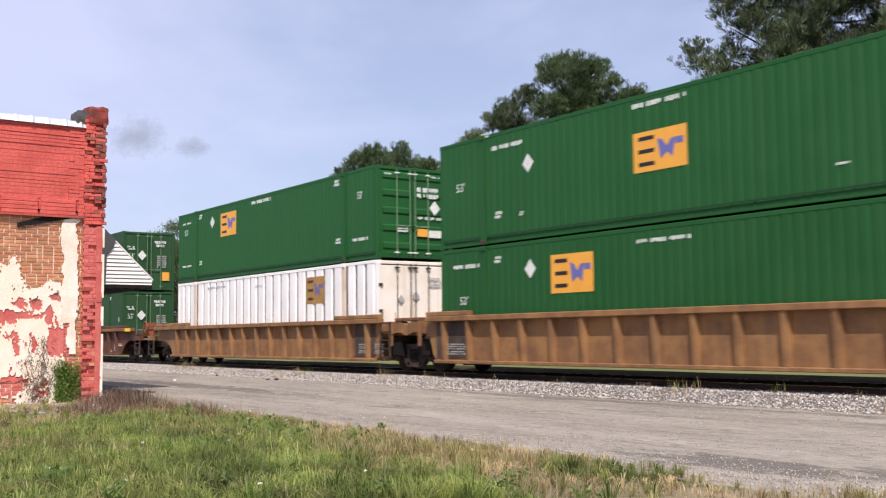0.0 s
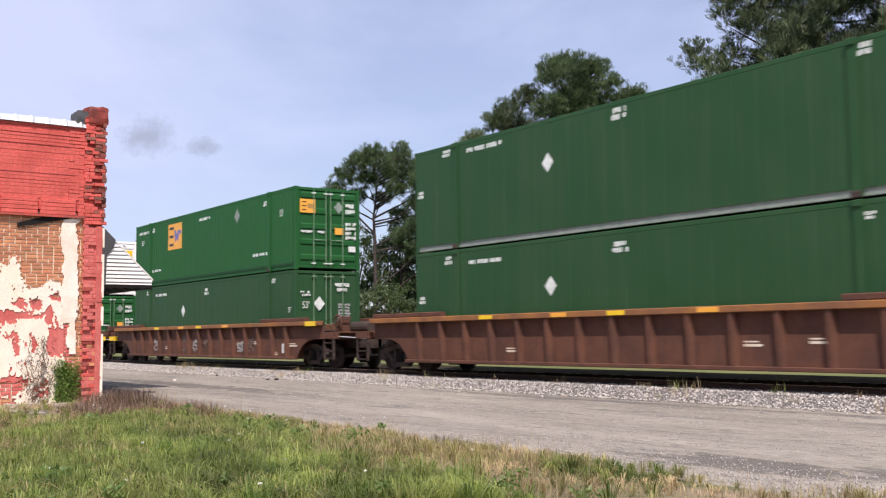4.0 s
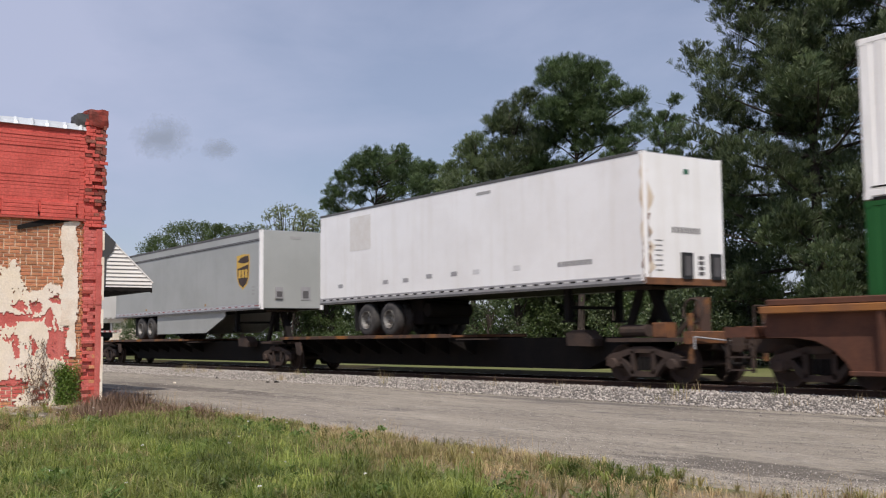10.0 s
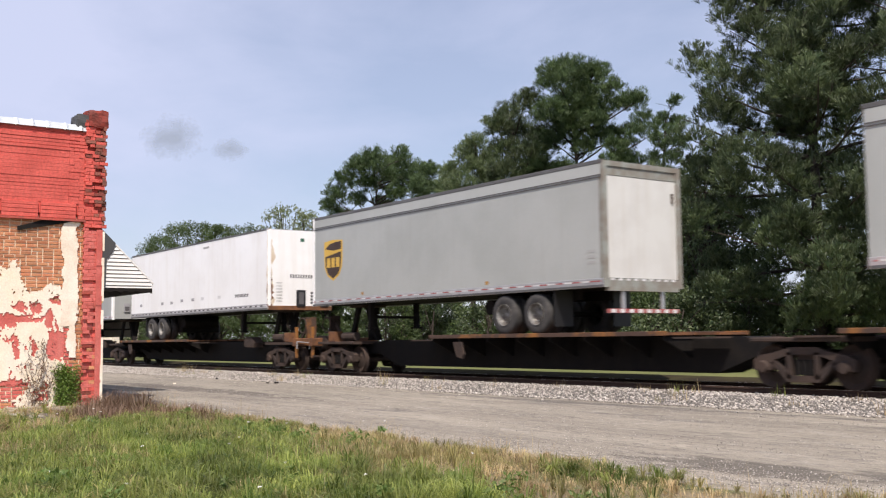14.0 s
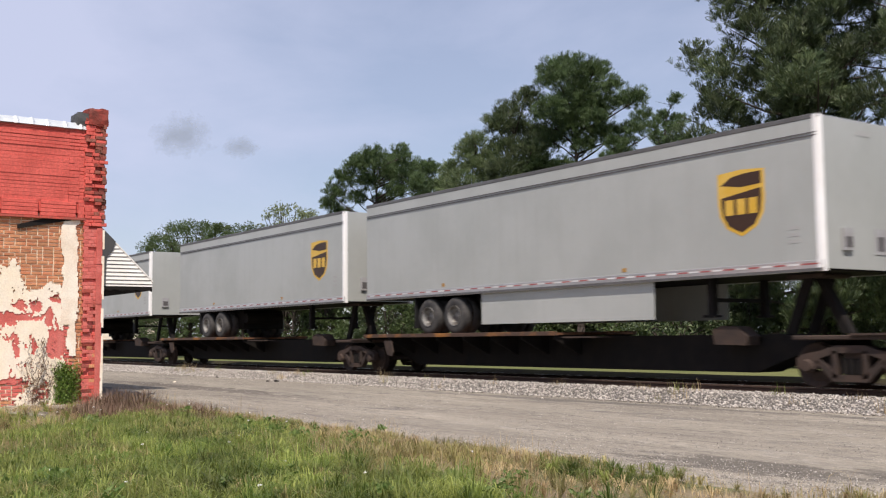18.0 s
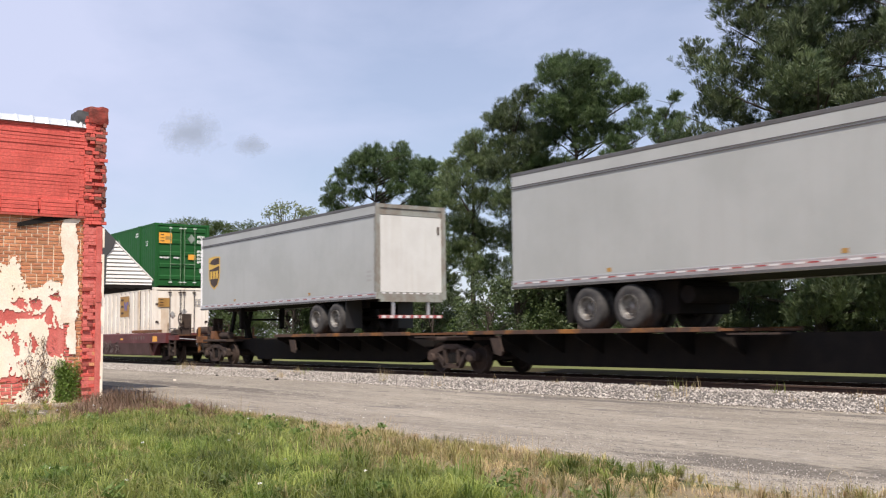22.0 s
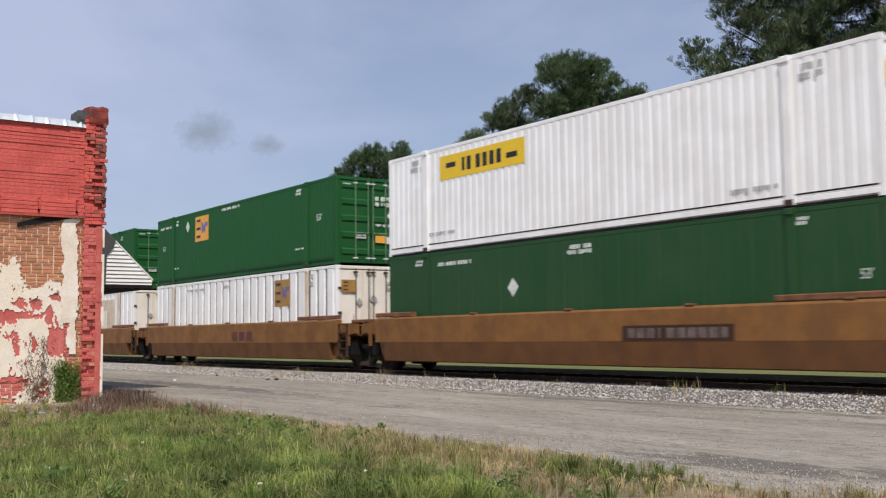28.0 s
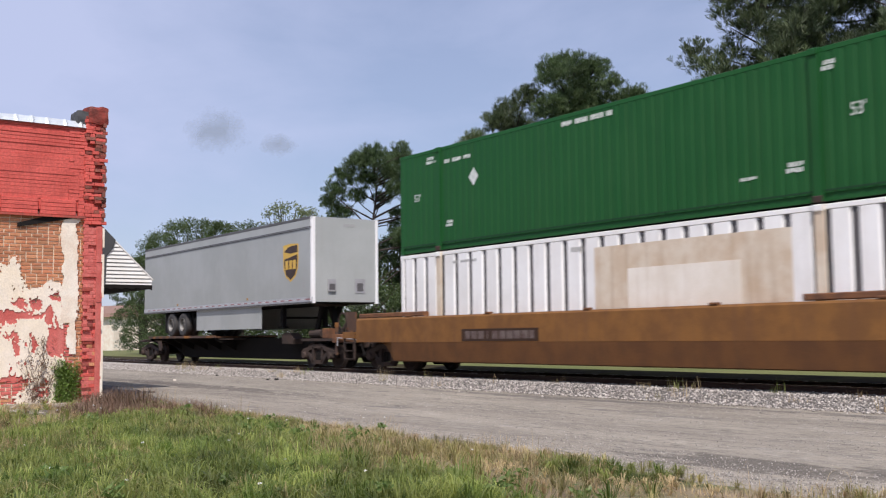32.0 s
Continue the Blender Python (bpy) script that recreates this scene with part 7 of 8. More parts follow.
            for yy in (-0.9, 0.9):
                part("grab_iron", Form().tube((base + sg * 2.25, yy - 0.25, 1.18), (base + sg * 2.25, yy - 0.25, 1.6), 0.018, n=6).tube((base + sg * 2.25, yy - 0.25, 1.6), (base + sg * 2.25, yy + 0.25, 1.6), 0.018, n=6).tube((base + sg * 2.25, yy + 0.25, 1.6), (base + sg * 2.25, yy + 0.25, 1.18), 0.018, n=6), STEEL, root)
            part("brake_cylinder", Form().tube((base + sg * 0.6, -0.75, 1.28), (base + sg * 1.3, -0.75, 1.28), 0.13, n=12), STEEL, root)
            part("air_reservoir", Form().tube((base + sg * 0.5, 0.55, 1.36), (base + sg * 1.7, 0.55, 1.36), 0.2, n=14), STEEL, root)
            if e == 1 and brake:
                bs = part("brake_stand", Form().box(*xs(2.05, 2.17), -0.95, -0.55, 1.16, brake[1], 0.02).prism([(base + 0.9, 1.17), (base + 1.1, 1.17), (base + 2.1, brake[1] - 0.15), (base + 2.1, brake[1])], -0.78, -0.72), brake[0], root, "hand brake stand")
                part("brake_wheel", Form().lathe([(0.25, -0.025), (0.29, 0.0), (0.25, 0.025), (0.22, 0.0), (0.25, -0.025)], (base + 2.1, -1.02, brake[1] - 0.22), 18).box(base + 1.86, base + 2.34, -1.03, -1.01, brake[1] - 0.24, brake[1] - 0.2).box(base + 2.08, base + 2.12, -1.03, -1.01, brake[1] - 0.46, brake[1] + 0.02), brake[0], bs)
        else:
            part("end_platform", Form().box(*xs(-0.1, 1.0), -1.15, 1.15, 1.05, 1.2, 0.02), paint, root)
            part("draft_sill", Form().box(*xs(0.2, 1.25), -0.45, 0.45, 0.72, 1.05, 0.03), STEEL, root)
            for s in (-1, 1):
                arm = part("side_arm", Form().prism([(base + sg * 0.1, 1.0), (base + sg * 0.35, 1.1), (base + sg * 1.0, 1.14), (base + sg * 1.3, 1.05), (base + sg * 1.3, 1.36), (base + sg * 1.0, 1.46), (base + sg * 0.1, 1.46)], min(s * 1.12, s * 1.36), max(s * 1.12, s * 1.36)), paint, root, "arm that bears on the shared bogie")
                part("arm_rib", Form().box(*xs(0.55, 0.62), min(s * 1.36, s * 1.45), max(s * 1.36, s * 1.45), 0.75, 1.44), paint, arm)
                part("arm_block", Form().box(*xs(0.75, 1.2), min(s * 1.0, s * 1.38), max(s * 1.0, s * 1.38), 1.46, 1.56, 0.02), RUST, arm)
            part("brake_rigging", Form().box(*xs(0.1, 1.2), -0.95, -0.6, 0.5, 0.7, 0.03).box(*xs(0.3, 0.9), -1.25, -1.1, 0.45, 0.95, 0.03), DARK, root)
            if kind_e == "joint":
                truck(root, -1.8 if e == 0 else LEN + 1.68, u)
                part("joint_casting", Form().box(*xs(1.0, 2.0), -0.4, 0.4, 0.76, 1.12, 0.05), STEEL, root)
            if e == 1:
                lad = part("ladder", Form().box(*xs(0.1, 0.15), -1.50, -1.45, 0.35, 1.45), STEEL, root, "end ladder")
                part("ladder_rail", Form().box(*xs(0.6, 0.65), -1.50, -1.45, 0.35, 1.45), STEEL, lad)
                for zz in (0.4, 0.65, 0.9, 1.15, 1.4):
                    part("rung", Form().box(*xs(0.08, 0.67), -1.50, -1.46, zz, zz + 0.03), STEEL, lad)
                part("ladder_bracket", Form().box(*xs(0.0, 0.65), -1.45, -1.15, 1.1, 1.18), paint, lad)
    return rides(root, u)


def framed_plate(car, x0, x1, z0, z1):
    p = part("reporting_plate", Form().box(x0, x1, -1.566, -1.56, z0, z1), BROWN, car, "dark framed plate with worn lettering")
    f = Form()
    w = (x1 - x0) * 0.94
    for a, b in ((0.03, 0.1), (0.12, 0.2), (0.22, 0.3), (0.34, 0.36), (0.42, 0.5), (0.52, 0.6), (0.62, 0.7), (0.72, 0.8), (0.82, 0.9), (0.92, 0.98)):
        f.box(x0 + 0.03 * w + a * w, x0 + 0.03 * w + b * w, -1.57, -1.566, z0 + 0.06, z1 - 0.06)
    part("plate_lettering", f, FAINT, p)["kind"] = "stuff"


def spine_unit(u, l, deck, hitch, trucks, ends, label):
    """One skeleton unit of a spine car, from u, l long: a deep centre sill, a wheel deck, and a stand that holds the trailer's kingpin."""
    root = thing("spine_car", label, "railcar", group="railcars of the train")
    part("centre_sill", Form().prism([(0.5, 0.95), (1.6, 0.95), (1.9, 1.02), (l - 1.9, 1.02), (l - 1.6, 0.95), (l - 0.5, 0.95), (l - 0.5, 0.6), (l - 1.6, 0.6), (l - 2.6, 0.24), (2.6, 0.24), (1.6, 0.6), (0.5, 0.6)], -0.42, 0.42), DARK, root, "deep blackened centre sill")
    d0, d1 = deck
    for s in (-1, 1):
        y0, y1 = min(s * 0.4, s * 1.32), max(s * 0.4, s * 1.32)
        dk = part("wheel_deck", Form().box(d0, d1, y0, y1, 1.06, 1.115), RUST, root, "rusty wheel deck")
        ye = s * 1.32
        part("deck_edge", Form().box(d0 - 0.03, d1 + 0.03, min(ye, ye + s * 0.04), max(ye, ye + s * 0.04), 1.045, 1.145, 0.008), EDGE_RUST, dk, "dark rusted edge beam")
        k = max(3, round((d1 - d0) / 1.35))
        for i in range(k + 1):
            x = d0 + 0.1 + (d1 - d0 - 0.2) * i / k
            part("bracket", Form().prism([(s * 0.42, 0.55), (s * 0.42, 1.05), (s * 1.3, 1.05), (s * 1.3, 0.97)], x - 0.03, x + 0.03, "x"), DARK, dk)
        x = d0 + 1.35
        part("side_step", Form().prism([(x - 0.22, 0.95), (x + 0.16, 0.95), (x + 0.28, 0.62), (x + 0.22, 0.5), (x - 0.05, 0.55)], min(ye, ye + s * 0.05), max(ye, ye + s * 0.05)), STEEL, dk)
        for q in (d1 + 0.1, d0 - 0.1):
            sg = 1 if q > d0 + 1 else -1
            part("ramp", Form().box(min(q, q + sg * 1.0), max(q, q + sg * 1.0), y0 + 0.1, y1 - 0.12, 0.98, 1.02), STEEL, dk)
    h = part("hitch_stand", Form().prism([(hitch - 0.55, 1.02), (hitch - 0.35, 1.02), (hitch + 0.1, 2.1), (hitch - 0.12, 2.1)], -0.4, -0.3).prism([(hitch - 0.55, 1.02), (hitch - 0.35, 1.02), (hitch + 0.1, 2.1), (hitch - 0.12, 2.1)], 0.3, 0.4).prism([(hitch + 0.5, 1.02), (hitch + 0.7, 1.02), (hitch + 0.15, 2.1), (hitch - 0.05, 2.1)], -0.1, 0.1), DARK, root, "folding trailer hitch")
    part("hitch_plate", Form().box(hitch - 0.45, hitch + 0.4, -0.45, 0.45, 2.1, 2.18, 0.02), STEEL, h)
    part("hitch_foot", Form().prism([(hitch - 1.95, 0.82), (hitch - 2.0, 1.12), (hitch - 1.75, 1.2), (hitch - 1.35, 1.18), (hitch - 1.1, 0.98), (hitch - 1.15, 0.8)], -0.9, -0.5), STEEL, root)
    for x, e in zip(trucks, (0, 1)):
        if x is not None:
            truck(root, x, u)
    for e, sg in ((0, -1), (1, 1)):
        x = 0.0 if e == 0 else l
        p = part("end_platform", Form().box(x - 1.15, x + 1.15, -1.15, 1.15, 0.9, 0.99, 0.02), STEEL, root) if ends[e] != "open" else None
        if ends[e] == "coupler":
            part("coupler", Form().box(min(x + sg * 0.6, x + sg * 2.0), max(x + sg * 0.6, x + sg * 2.0), -0.13, 0.13, 0.7, 0.96, 0.03), STEEL, root)
            part("end_beam", Form().box(min(x + sg * 1.3, x + sg * 1.5), max(x + sg * 1.3, x + sg * 1.5), -1.3, 1.3, 0.85, 1.12, 0.02), RUST, root)
            b = part("brake_stand", Form().box(min(x + sg * 1.1, x + sg * 1.2), max(x + sg * 1.1, x + sg * 1.2), -0.7, -0.3, 0.98, 1.85, 0.02), EDGE_RUST if e == 1 else STEEL, root, "hand brake stand")
            part("brake_wheel", Form().lathe([(0.26, -0.02), (0.29, 0.0), (0.26, 0.02), (0.23, 0.0), (0.26, -0.02)], (x + sg * 1.15, -0.82, 1.55), 18), STEEL, b)
            part("brake_chain_guide", Form().prism([(x + sg * 0.3, 1.0), (x + sg * 0.45, 1.0), (x + sg * 1.12, 1.6), (x + sg * 1.12, 1.75)], -0.55, -0.5), STEEL, b)
            part("uncoupling_rod", Form().tube((x + sg * 1.55, -1.25, 1.0), (x + sg * 1.6, -0.1, 0.9), 0.02, n=6).tube((x + sg * 1.55, -1.25, 1.0), (x + sg * 1.55, -1.25, 0.75), 0.02, n=6), GREY_RAIL, root)
            part("air_hose", Form().tube((x + sg * 1.5, -0.35, 0.82), (x + sg * 1.85, -0.4, 0.42), 0.03, n=6).tube((x + sg * 1.85, -0.4, 0.42), (x + sg * 2.15, -0.3, 0.45), 0.03, n=6), DARK, root)
            for yy in (-1.2, 1.2):
                part("corner_post", Form().box(min(x + sg * 1.38, x + sg * 1.46), max(x + sg * 1.38, x + sg * 1.46), yy - 0.04, yy + 0.04, 0.45, 1.5), EDGE_RUST, root)
                part("corner_rung", Form().box(min(x + sg * 1.0, x + sg * 1.44), max(x + sg * 1.0, x + sg * 1.44), yy - 0.03, yy + 0.03, 0.5, 0.54), STEEL, root)
            part("reservoir", Form().tube((x - sg * 0.9, -0.85, 1.15), (x - sg * 0.1, -0.85, 1.15), 0.14, n=12), STEEL, root)
            part("valve_box", Form().box(min(x + sg * 0.2, x + sg * 0.6), max(x + sg * 0.2, x + sg * 0.6), -1.05, -0.75, 0.99, 1.32, 0.02), RUST, root)
    return rides(root, u)


def shield(root, x0, x1, z0, z1):
    """A plain pointed shield in brown and gold."""
    w, h, y = x1 - x0, z1 - z0, Y0
    out = [(0.5, 0.0), (0.82, 0.14), (0.97, 0.34), (1.0, 0.55), (1.0, 1.0), (0.5, 1.03), (0.0, 1.0), (0.0, 0.55), (0.03, 0.34), (0.18, 0.14)]
    s = part("shield_emblem", Form().prism([(x0 + a * w, z0 + b * h) for a, b in out], y - 0.004, y), GOLD, root, "gold and brown shield emblem")
    inn = [(0.5, 0.06), (0.78, 0.18), (0.9, 0.36), (0.93, 0.55), (0.93, 0.72), (0.07, 0.62), (0.07, 0.55), (0.1, 0.36), (0.22, 0.18)]
    part("shield_field", Form().prism([(x0 + a * w, z0 + b * h) for a, b in inn], y - 0.007, y - 0.004), BROWN, s)
    cap = [(0.07, 0.82), (0.3, 0.93), (0.6, 0.965), (0.93, 0.97), (0.93, 0.78), (0.5, 0.76)]
    part("shield_top", Form().prism([(x0 + a * w, z0 + b * h) for a, b in cap], y - 0.007, y - 0.004), BROWN, s)
    b = Form()
    for a, c in ((0.16, 0.34), (0.41, 0.59), (0.66, 0.84)):
        b.box(x0 + a * w, x0 + c * w, y - 0.01, y - 0.007, z0 + 0.34 * h, z0 + 0.58 * h)
    part("shield_lettering", b, GOLD, s)["kind"] = "stuff"


f = Form()
f.lathe([(0.27, -0.13), (0.33, -0.15), (0.46, -0.14), (0.5, -0.1), (0.5, 0.1), (0.46, 0.14), (0.33, 0.15), (0.27, 0.13)], (0, 0, 0), 28)
TYRE_MESH = fixed(f, "tyre", TYRE, True)
f = Form()
f.lathe([(0.001, 0.02), (0.09, 0.02), (0.11, 0.06), (0.2, 0.09), (0.24, 0.03), (0.265, -0.09), (0.28, -0.10), (0.28, 0.1)], (0, 0, 0), 24)
for i in range(8):
    a = i * math.pi / 4
    f.tube((0.155 * math.cos(a), -0.02, 0.155 * math.sin(a)), (0.155 * math.cos(a), 0.03, 0.155 * math.sin(a)), 0.018, n=5)
RIM_MESH = fixed(f, "rim", RIM)


def trailer(u, l, paint, axles, label, rear_right=False, skirt=None, mark=None, white=False):
    """A highway trailer riding on a spine car. Its floor is 2.2 m over the rails."""
    B, T = 2.17, 5.1
    root = thing("semi_trailer", label, "trailer", group="trailers on the train")
    for s in (-1, 1):
        y = s * WID / 2
        part("side_panel", Form().box(0.02, l - 0.02, min(y, y - s * 0.04), max(y, y - s * 0.04), B + 0.2, T - 0.02), paint, root)
        part("top_rail", Form().box(0, l, min(y + s * 0.012, y - s * 0.05), max(y + s * 0.012, y - s * 0.05), T - 0.05 if white else T - 0.07, T + 0.02, 0.008), RAIL_DARK, root)
        if not white:
            part("upper_band", Form().box(0.05, l - 0.05, min(y + s * 0.006, y), max(y + s * 0.006, y), T - 0.36, T - 0.085), paint, root)
            for zz in (T - 0.40, T - 0.345):
                part("drip_line", Form().box(0.05, l - 0.05, min(y + s * 0.02, y), max(y + s * 0.02, y), zz, zz + 0.018), GROOVE, root)
        part("bottom_rail", Form().box(0, l, min(y + s * 0.014, y - s * 0.06), max(y + s * 0.014, y - s * 0.06), B, B + 0.21, 0.01), ALU if not white else GREY_RAIL, root)
        part("rail_lip", Form().box(0.02, l - 0.02, min(y + s * 0.018, y), max(y + s * 0.018, y), B + 0.005, B + 0.06), RAIL_DARK, root)
        tape = part("reflector_line", Form().box(0.1, l - 0.1, min(y + s * 0.016, y), max(y + s * 0.016, y), B + 0.125, B + 0.155), (RED_TAPE if not white else WHITE_TAPE), root)
        g = Form()
        n = int(l / (0.6 if not white else 0.45))
        for i in range(n):
            x = 0.2 + i * (l - 0.4) / n
            g.box(x, x + (0.3 if not white else 0.2), min(y + s * 0.02, y), max(y + s * 0.02, y), B + 0.122, B + 0.158)
        part("reflector_tape", g, WHITE_TAPE if not white else DARK, tape)["kind"] = "stuff"
    part("roof", Form().box(0.03, l - 0.03, -WID / 2 + 0.04, WID / 2 - 0.04, T - 0.03, T), ALU, root)
    part("floor", Form().box(0.05, l - 0.05, -WID / 2 + 0.07, WID / 2 - 0.07, B + 0.02, B + 0.16), DARK, root)
    xf, sg = (l, 1) if not rear_right else (0.0, -1)
    xr = l - xf
    # nose
    part("nose_wall", Form().box(min(xf, xf - sg * 0.05), max(xf, xf - sg * 0.05), -WID / 2 + 0.1, WID / 2 - 0.1, B + 0.05, T - 0.02), paint, root)
    for s in (-1, 1):
        y = s * (WID / 2 - 0.06)
        part("nose_post", Form().box(min(xf + sg * 0.01, xf - sg * 0.15), max(xf + sg * 0.01, xf - sg * 0.15), y - 0.075, y + 0.075, B, T, 0.03), TRAILER_WHITE if not white else paint, root)
    if white:
        x = xf + 0.002
        for y0 in (-0.17, 0.8):
            nb = part("nose_box", Form().box(x, x + 0.06, y0, y0 + 0.36, B + 0.12, B + 0.72, 0.01), BLACK, root, "dark connector box")
            part("nose_box_face", Form().box(x + 0.06, x + 0.066, y0 + 0.08, y0 + 0.28, B + 0.2, B + 0.64), GROOVE, nb)
        f = Form()
        for i in range(9):
            f.box(x, x + 0.006, -0.42 + i * 0.105, -0.36 + i * 0.105, B + 1.16, B + 1.29)
        for i in range(7):
            f.box(x, x + 0.006, -0.98, -0.74, B + 0.3 + i * 0.11, B + 0.315 + i * 0.11)
        for i in range(4):
            f.box(x, x + 0.006, 0.42, 0.6, B + 0.22 + i * 0.12, B + 0.3 + i * 0.12)
        part("nose_lettering", f, GROOVE, root, "worn dark lettering blocks")["kind"] = "stuff"
        rq = random.Random(int(u) + 90)
        for mat, w, top, k in ((TAN_STAIN, 0.24, T - 0.45, 0.004), (RUST, 0.13, B + 1.5, 0.007)):
            zs = [B + 0.05 + (top - B) * i / 16 for i in range(17)]
            part("rust_stain", Form().prism([(-1.22, zs[0])] + [(-1.2 + w * rq.random() ** 1.6, zz) for zz in zs] + [(-1.22, zs[-1])], x, x + k, "x"), mat, root, "rust eating the corner of the nose")
        part("nose_mark", Form().box(x, x + 0.006, 0.0, 0.16, T - 0.42, T - 0.3), GREEN_MARK, root)
    elif not rear_right:
        x = xf + 0.002
        g = part("nose_panel", Form().box(x, x + 0.012, 0.35, 0.75, B + 0.35, B + 0.85), GREY_RAIL, root, "service panel")
        part("nose_panel_inset", Form().box(x + 0.012, x + 0.016, 0.43, 0.67, B + 0.42, B + 0.7), GROOVE, g)
        nb = part("nose_box", Form().box(x, x + 0.06, -0.72, -0.42, B + 0.4, B + 0.82, 0.01), GREY_RAIL, root)
        part("nose_box_face", Form().box(x + 0.06, x + 0.066, -0.68, -0.46, B + 0.46, B + 0.66), GROOVE, nb)
        part("nose_number", Form().box(x, x + 0.006, -0.1, 0.35, T - 0.3, T - 0.2), GREY_MARK, root)
    else:
        x = xr
        d = part("roll_door", Form().box(x - 0.06, x - 0.03, -WID / 2 + 0.14, WID / 2 - 0.14, B + 0.22, T - 0.34), DOOR_CREAM, root, "pale grey roll-up rear door")
        for i in range(5):
            zz = B + 0.65 + i * 0.42
            part("door_seam", Form().box(x - 0.031, x - 0.0293, -WID / 2 + 0.15, WID / 2 - 0.15, zz, zz + 0.006), DOOR_CREAM, d)
        fr = part("rear_frame", Form().box(x - 0.12, x + 0.01, -WID / 2 - 0.005, -WID / 2 + 0.14, B, T).box(x - 0.12, x + 0.01, WID / 2 - 0.14, WID / 2 + 0.005, B, T).box(x - 0.12, x + 0.01, -WID / 2 + 0.14, WID / 2 - 0.14, T - 0.12, T).box(x - 0.12, x + 0.01, -WID / 2 + 0.14, WID / 2 - 0.14, B - 0.08, B + 0.2), FRAME_GREY, root, "dull grey steel rear frame")
        part("header_shadow_gap", Form().box(x - 0.1, x - 0.02, -WID / 2 + 0.14, WID / 2 - 0.14, T - 0.33, T - 0.12), FRAME_GREY, fr)
        tp = Form()
        for i in range(9):
            tp.box(x + 0.01, x + 0.014, -1.1 + i * 0.25, -0.97 + i * 0.25, B + 0.16, B + 0.21)
        part("tail_reflector_tape", tp, WHITE_TAPE, fr)["kind"] = "stuff"
        part("door_handle", Form().box(x - 0.03, x + 0.0, 1.0, 1.06, B + 2.05, B + 2.3), STEEL, d)
        bar = part("underride_bar", Form().box(x - 0.1, x, -1.15, 1.15, 1.58, 1.68, 0.01), RED_TAPE, root, "red and white striped bar")
        st = Form()
        for i in range(8):
            st.box(x, x + 0.004, -1.1 + i * 0.29, -0.95 + i * 0.29, 1.59, 1.67)
        part("bar_striping", st, WHITE_TAPE, bar)["kind"] = "stuff"
        for yy in (-0.65, 0.65):
            part("bar_hanger", Form().box(x - 0.1, x - 0.04, yy - 0.05, yy + 0.05, 1.66, B + 0.05), ALU, bar)
    if white:
        part("nose_sill", Form().box(xf - 0.03, xf + 0.03, -WID / 2, WID / 2, B - 0.02, B + 0.14, 0.01), RUST, root, "rusted nose sill")
        rq = random.Random(int(u) + 400)
        for mat, w, top in ((TAN_STAIN, 0.10, T - 0.1), (RUST, 0.07, B + 1.0)):
            zs = [B + 0.02 + (top - B) * i / 14 for i in range(15)]
            edge = [(xf - 0.03 - w * rq.random() ** 3, zz) for zz in zs]
            yy = -WID / 2 - (0.018 if mat is TAN_STAIN else 0.021)
            part("rust_stain", Form().prism([(xf - 0.015, zs[0])] + edge + [(xf - 0.015, zs[-1])], yy, yy + 0.003), mat, root, "rust stain running down the nose corner")
        f = Form()
        for i in range(12):
            f.box(l - 2.85 + i * 0.1, l - 2.79 + i * 0.1, -WID / 2 - 0.004, -WID / 2, B + 0.53, B + 0.65)
        part("side_number", f, GROOVE, root)["kind"] = "stuff"
        for x in (1.2, 3.9, 5.0, 6.2, 7.4, 8.4, 10.1):
            part("vent_plate", Form().box(x, x + 0.28, -WID / 2 - 0.005, -WID / 2, B + 0.5 + 0.05 * (x > 6), B + 0.62 + 0.05 * (x > 6)), GREY_RAIL if x < 8 else WHITE_TAPE, root)
        part("seal_plate", Form().box(8.6, 9.2, -WID / 2 - 0.005, -WID / 2, T - 0.3, T - 0.22), GREY_MARK, root)
    else:
        for x in (axles[0] + 0.7, l * 0.68):
            part("warning_label", Form().box(x, x + 0.14, -WID / 2 - 0.005, -WID / 2, B + 0.26, B + 0.35), BRONZE, root)
        f = Form()
        for i in range(3):
            f.box((l - 0.75) if not rear_right else (l - 0.55), (l - 0.5) if not rear_right else (l - 0.28), -WID / 2 - 0.004, -WID / 2, B + 0.55 + i * 0.13, B + 0.62 + i * 0.13)
        part("corner_number", f, GREY_MARK, root)["kind"] = "stuff"
    # running gear
    fr = Form()
    ax = [xr + sg * a for a in axles]
    for yy in (-0.5, 0.5):
        fr.box(min(ax) - 0.8, max(ax) + 0.8, yy - 0.06, yy + 0.06, B - 0.22, B + 0.02)
    part("slider_frame", fr, DARK, root)
    for a in ax:
        axle = part("axle", Form().tube((a, -1.1, 1.62), (a, 1.1, 1.62), 0.07, n=8), DARK, root)
        for s in (-1, 1):
            for yy in (1.14, 0.82):
                o = part("tyre", TYRE_MESH, None, axle)
                o.location = (a, s * yy, 1.62)
            o = part("rim", RIM_MESH, None, axle)
            o.location, o.rotation_euler = (a, s * 1.2, 1.62), (0, 0, 0 if s < 0 else math.pi)
    part("air_tank", Form().tube((sum(ax) / 2 + sg * 1.9, -0.75, 1.86), (sum(ax) / 2 + sg * 1.9, 0.75, 1.86), 0.2, n=14), DARK, root)
    # added block, no known part: fills the dark belly beside the wheels
    part("undercarriage_box", Form().box(min(sum(ax) / 2 + sg * 0.9, sum(ax) / 2 + sg * 1.6), max(sum(ax) / 2 + sg * 0.9, sum(ax) / 2 + sg * 1.6), -0.7, 1.0, 1.45, B, 0.02), DARK, root)
    back = min(ax) - 0.68 if not rear_right else max(ax) + 0.68
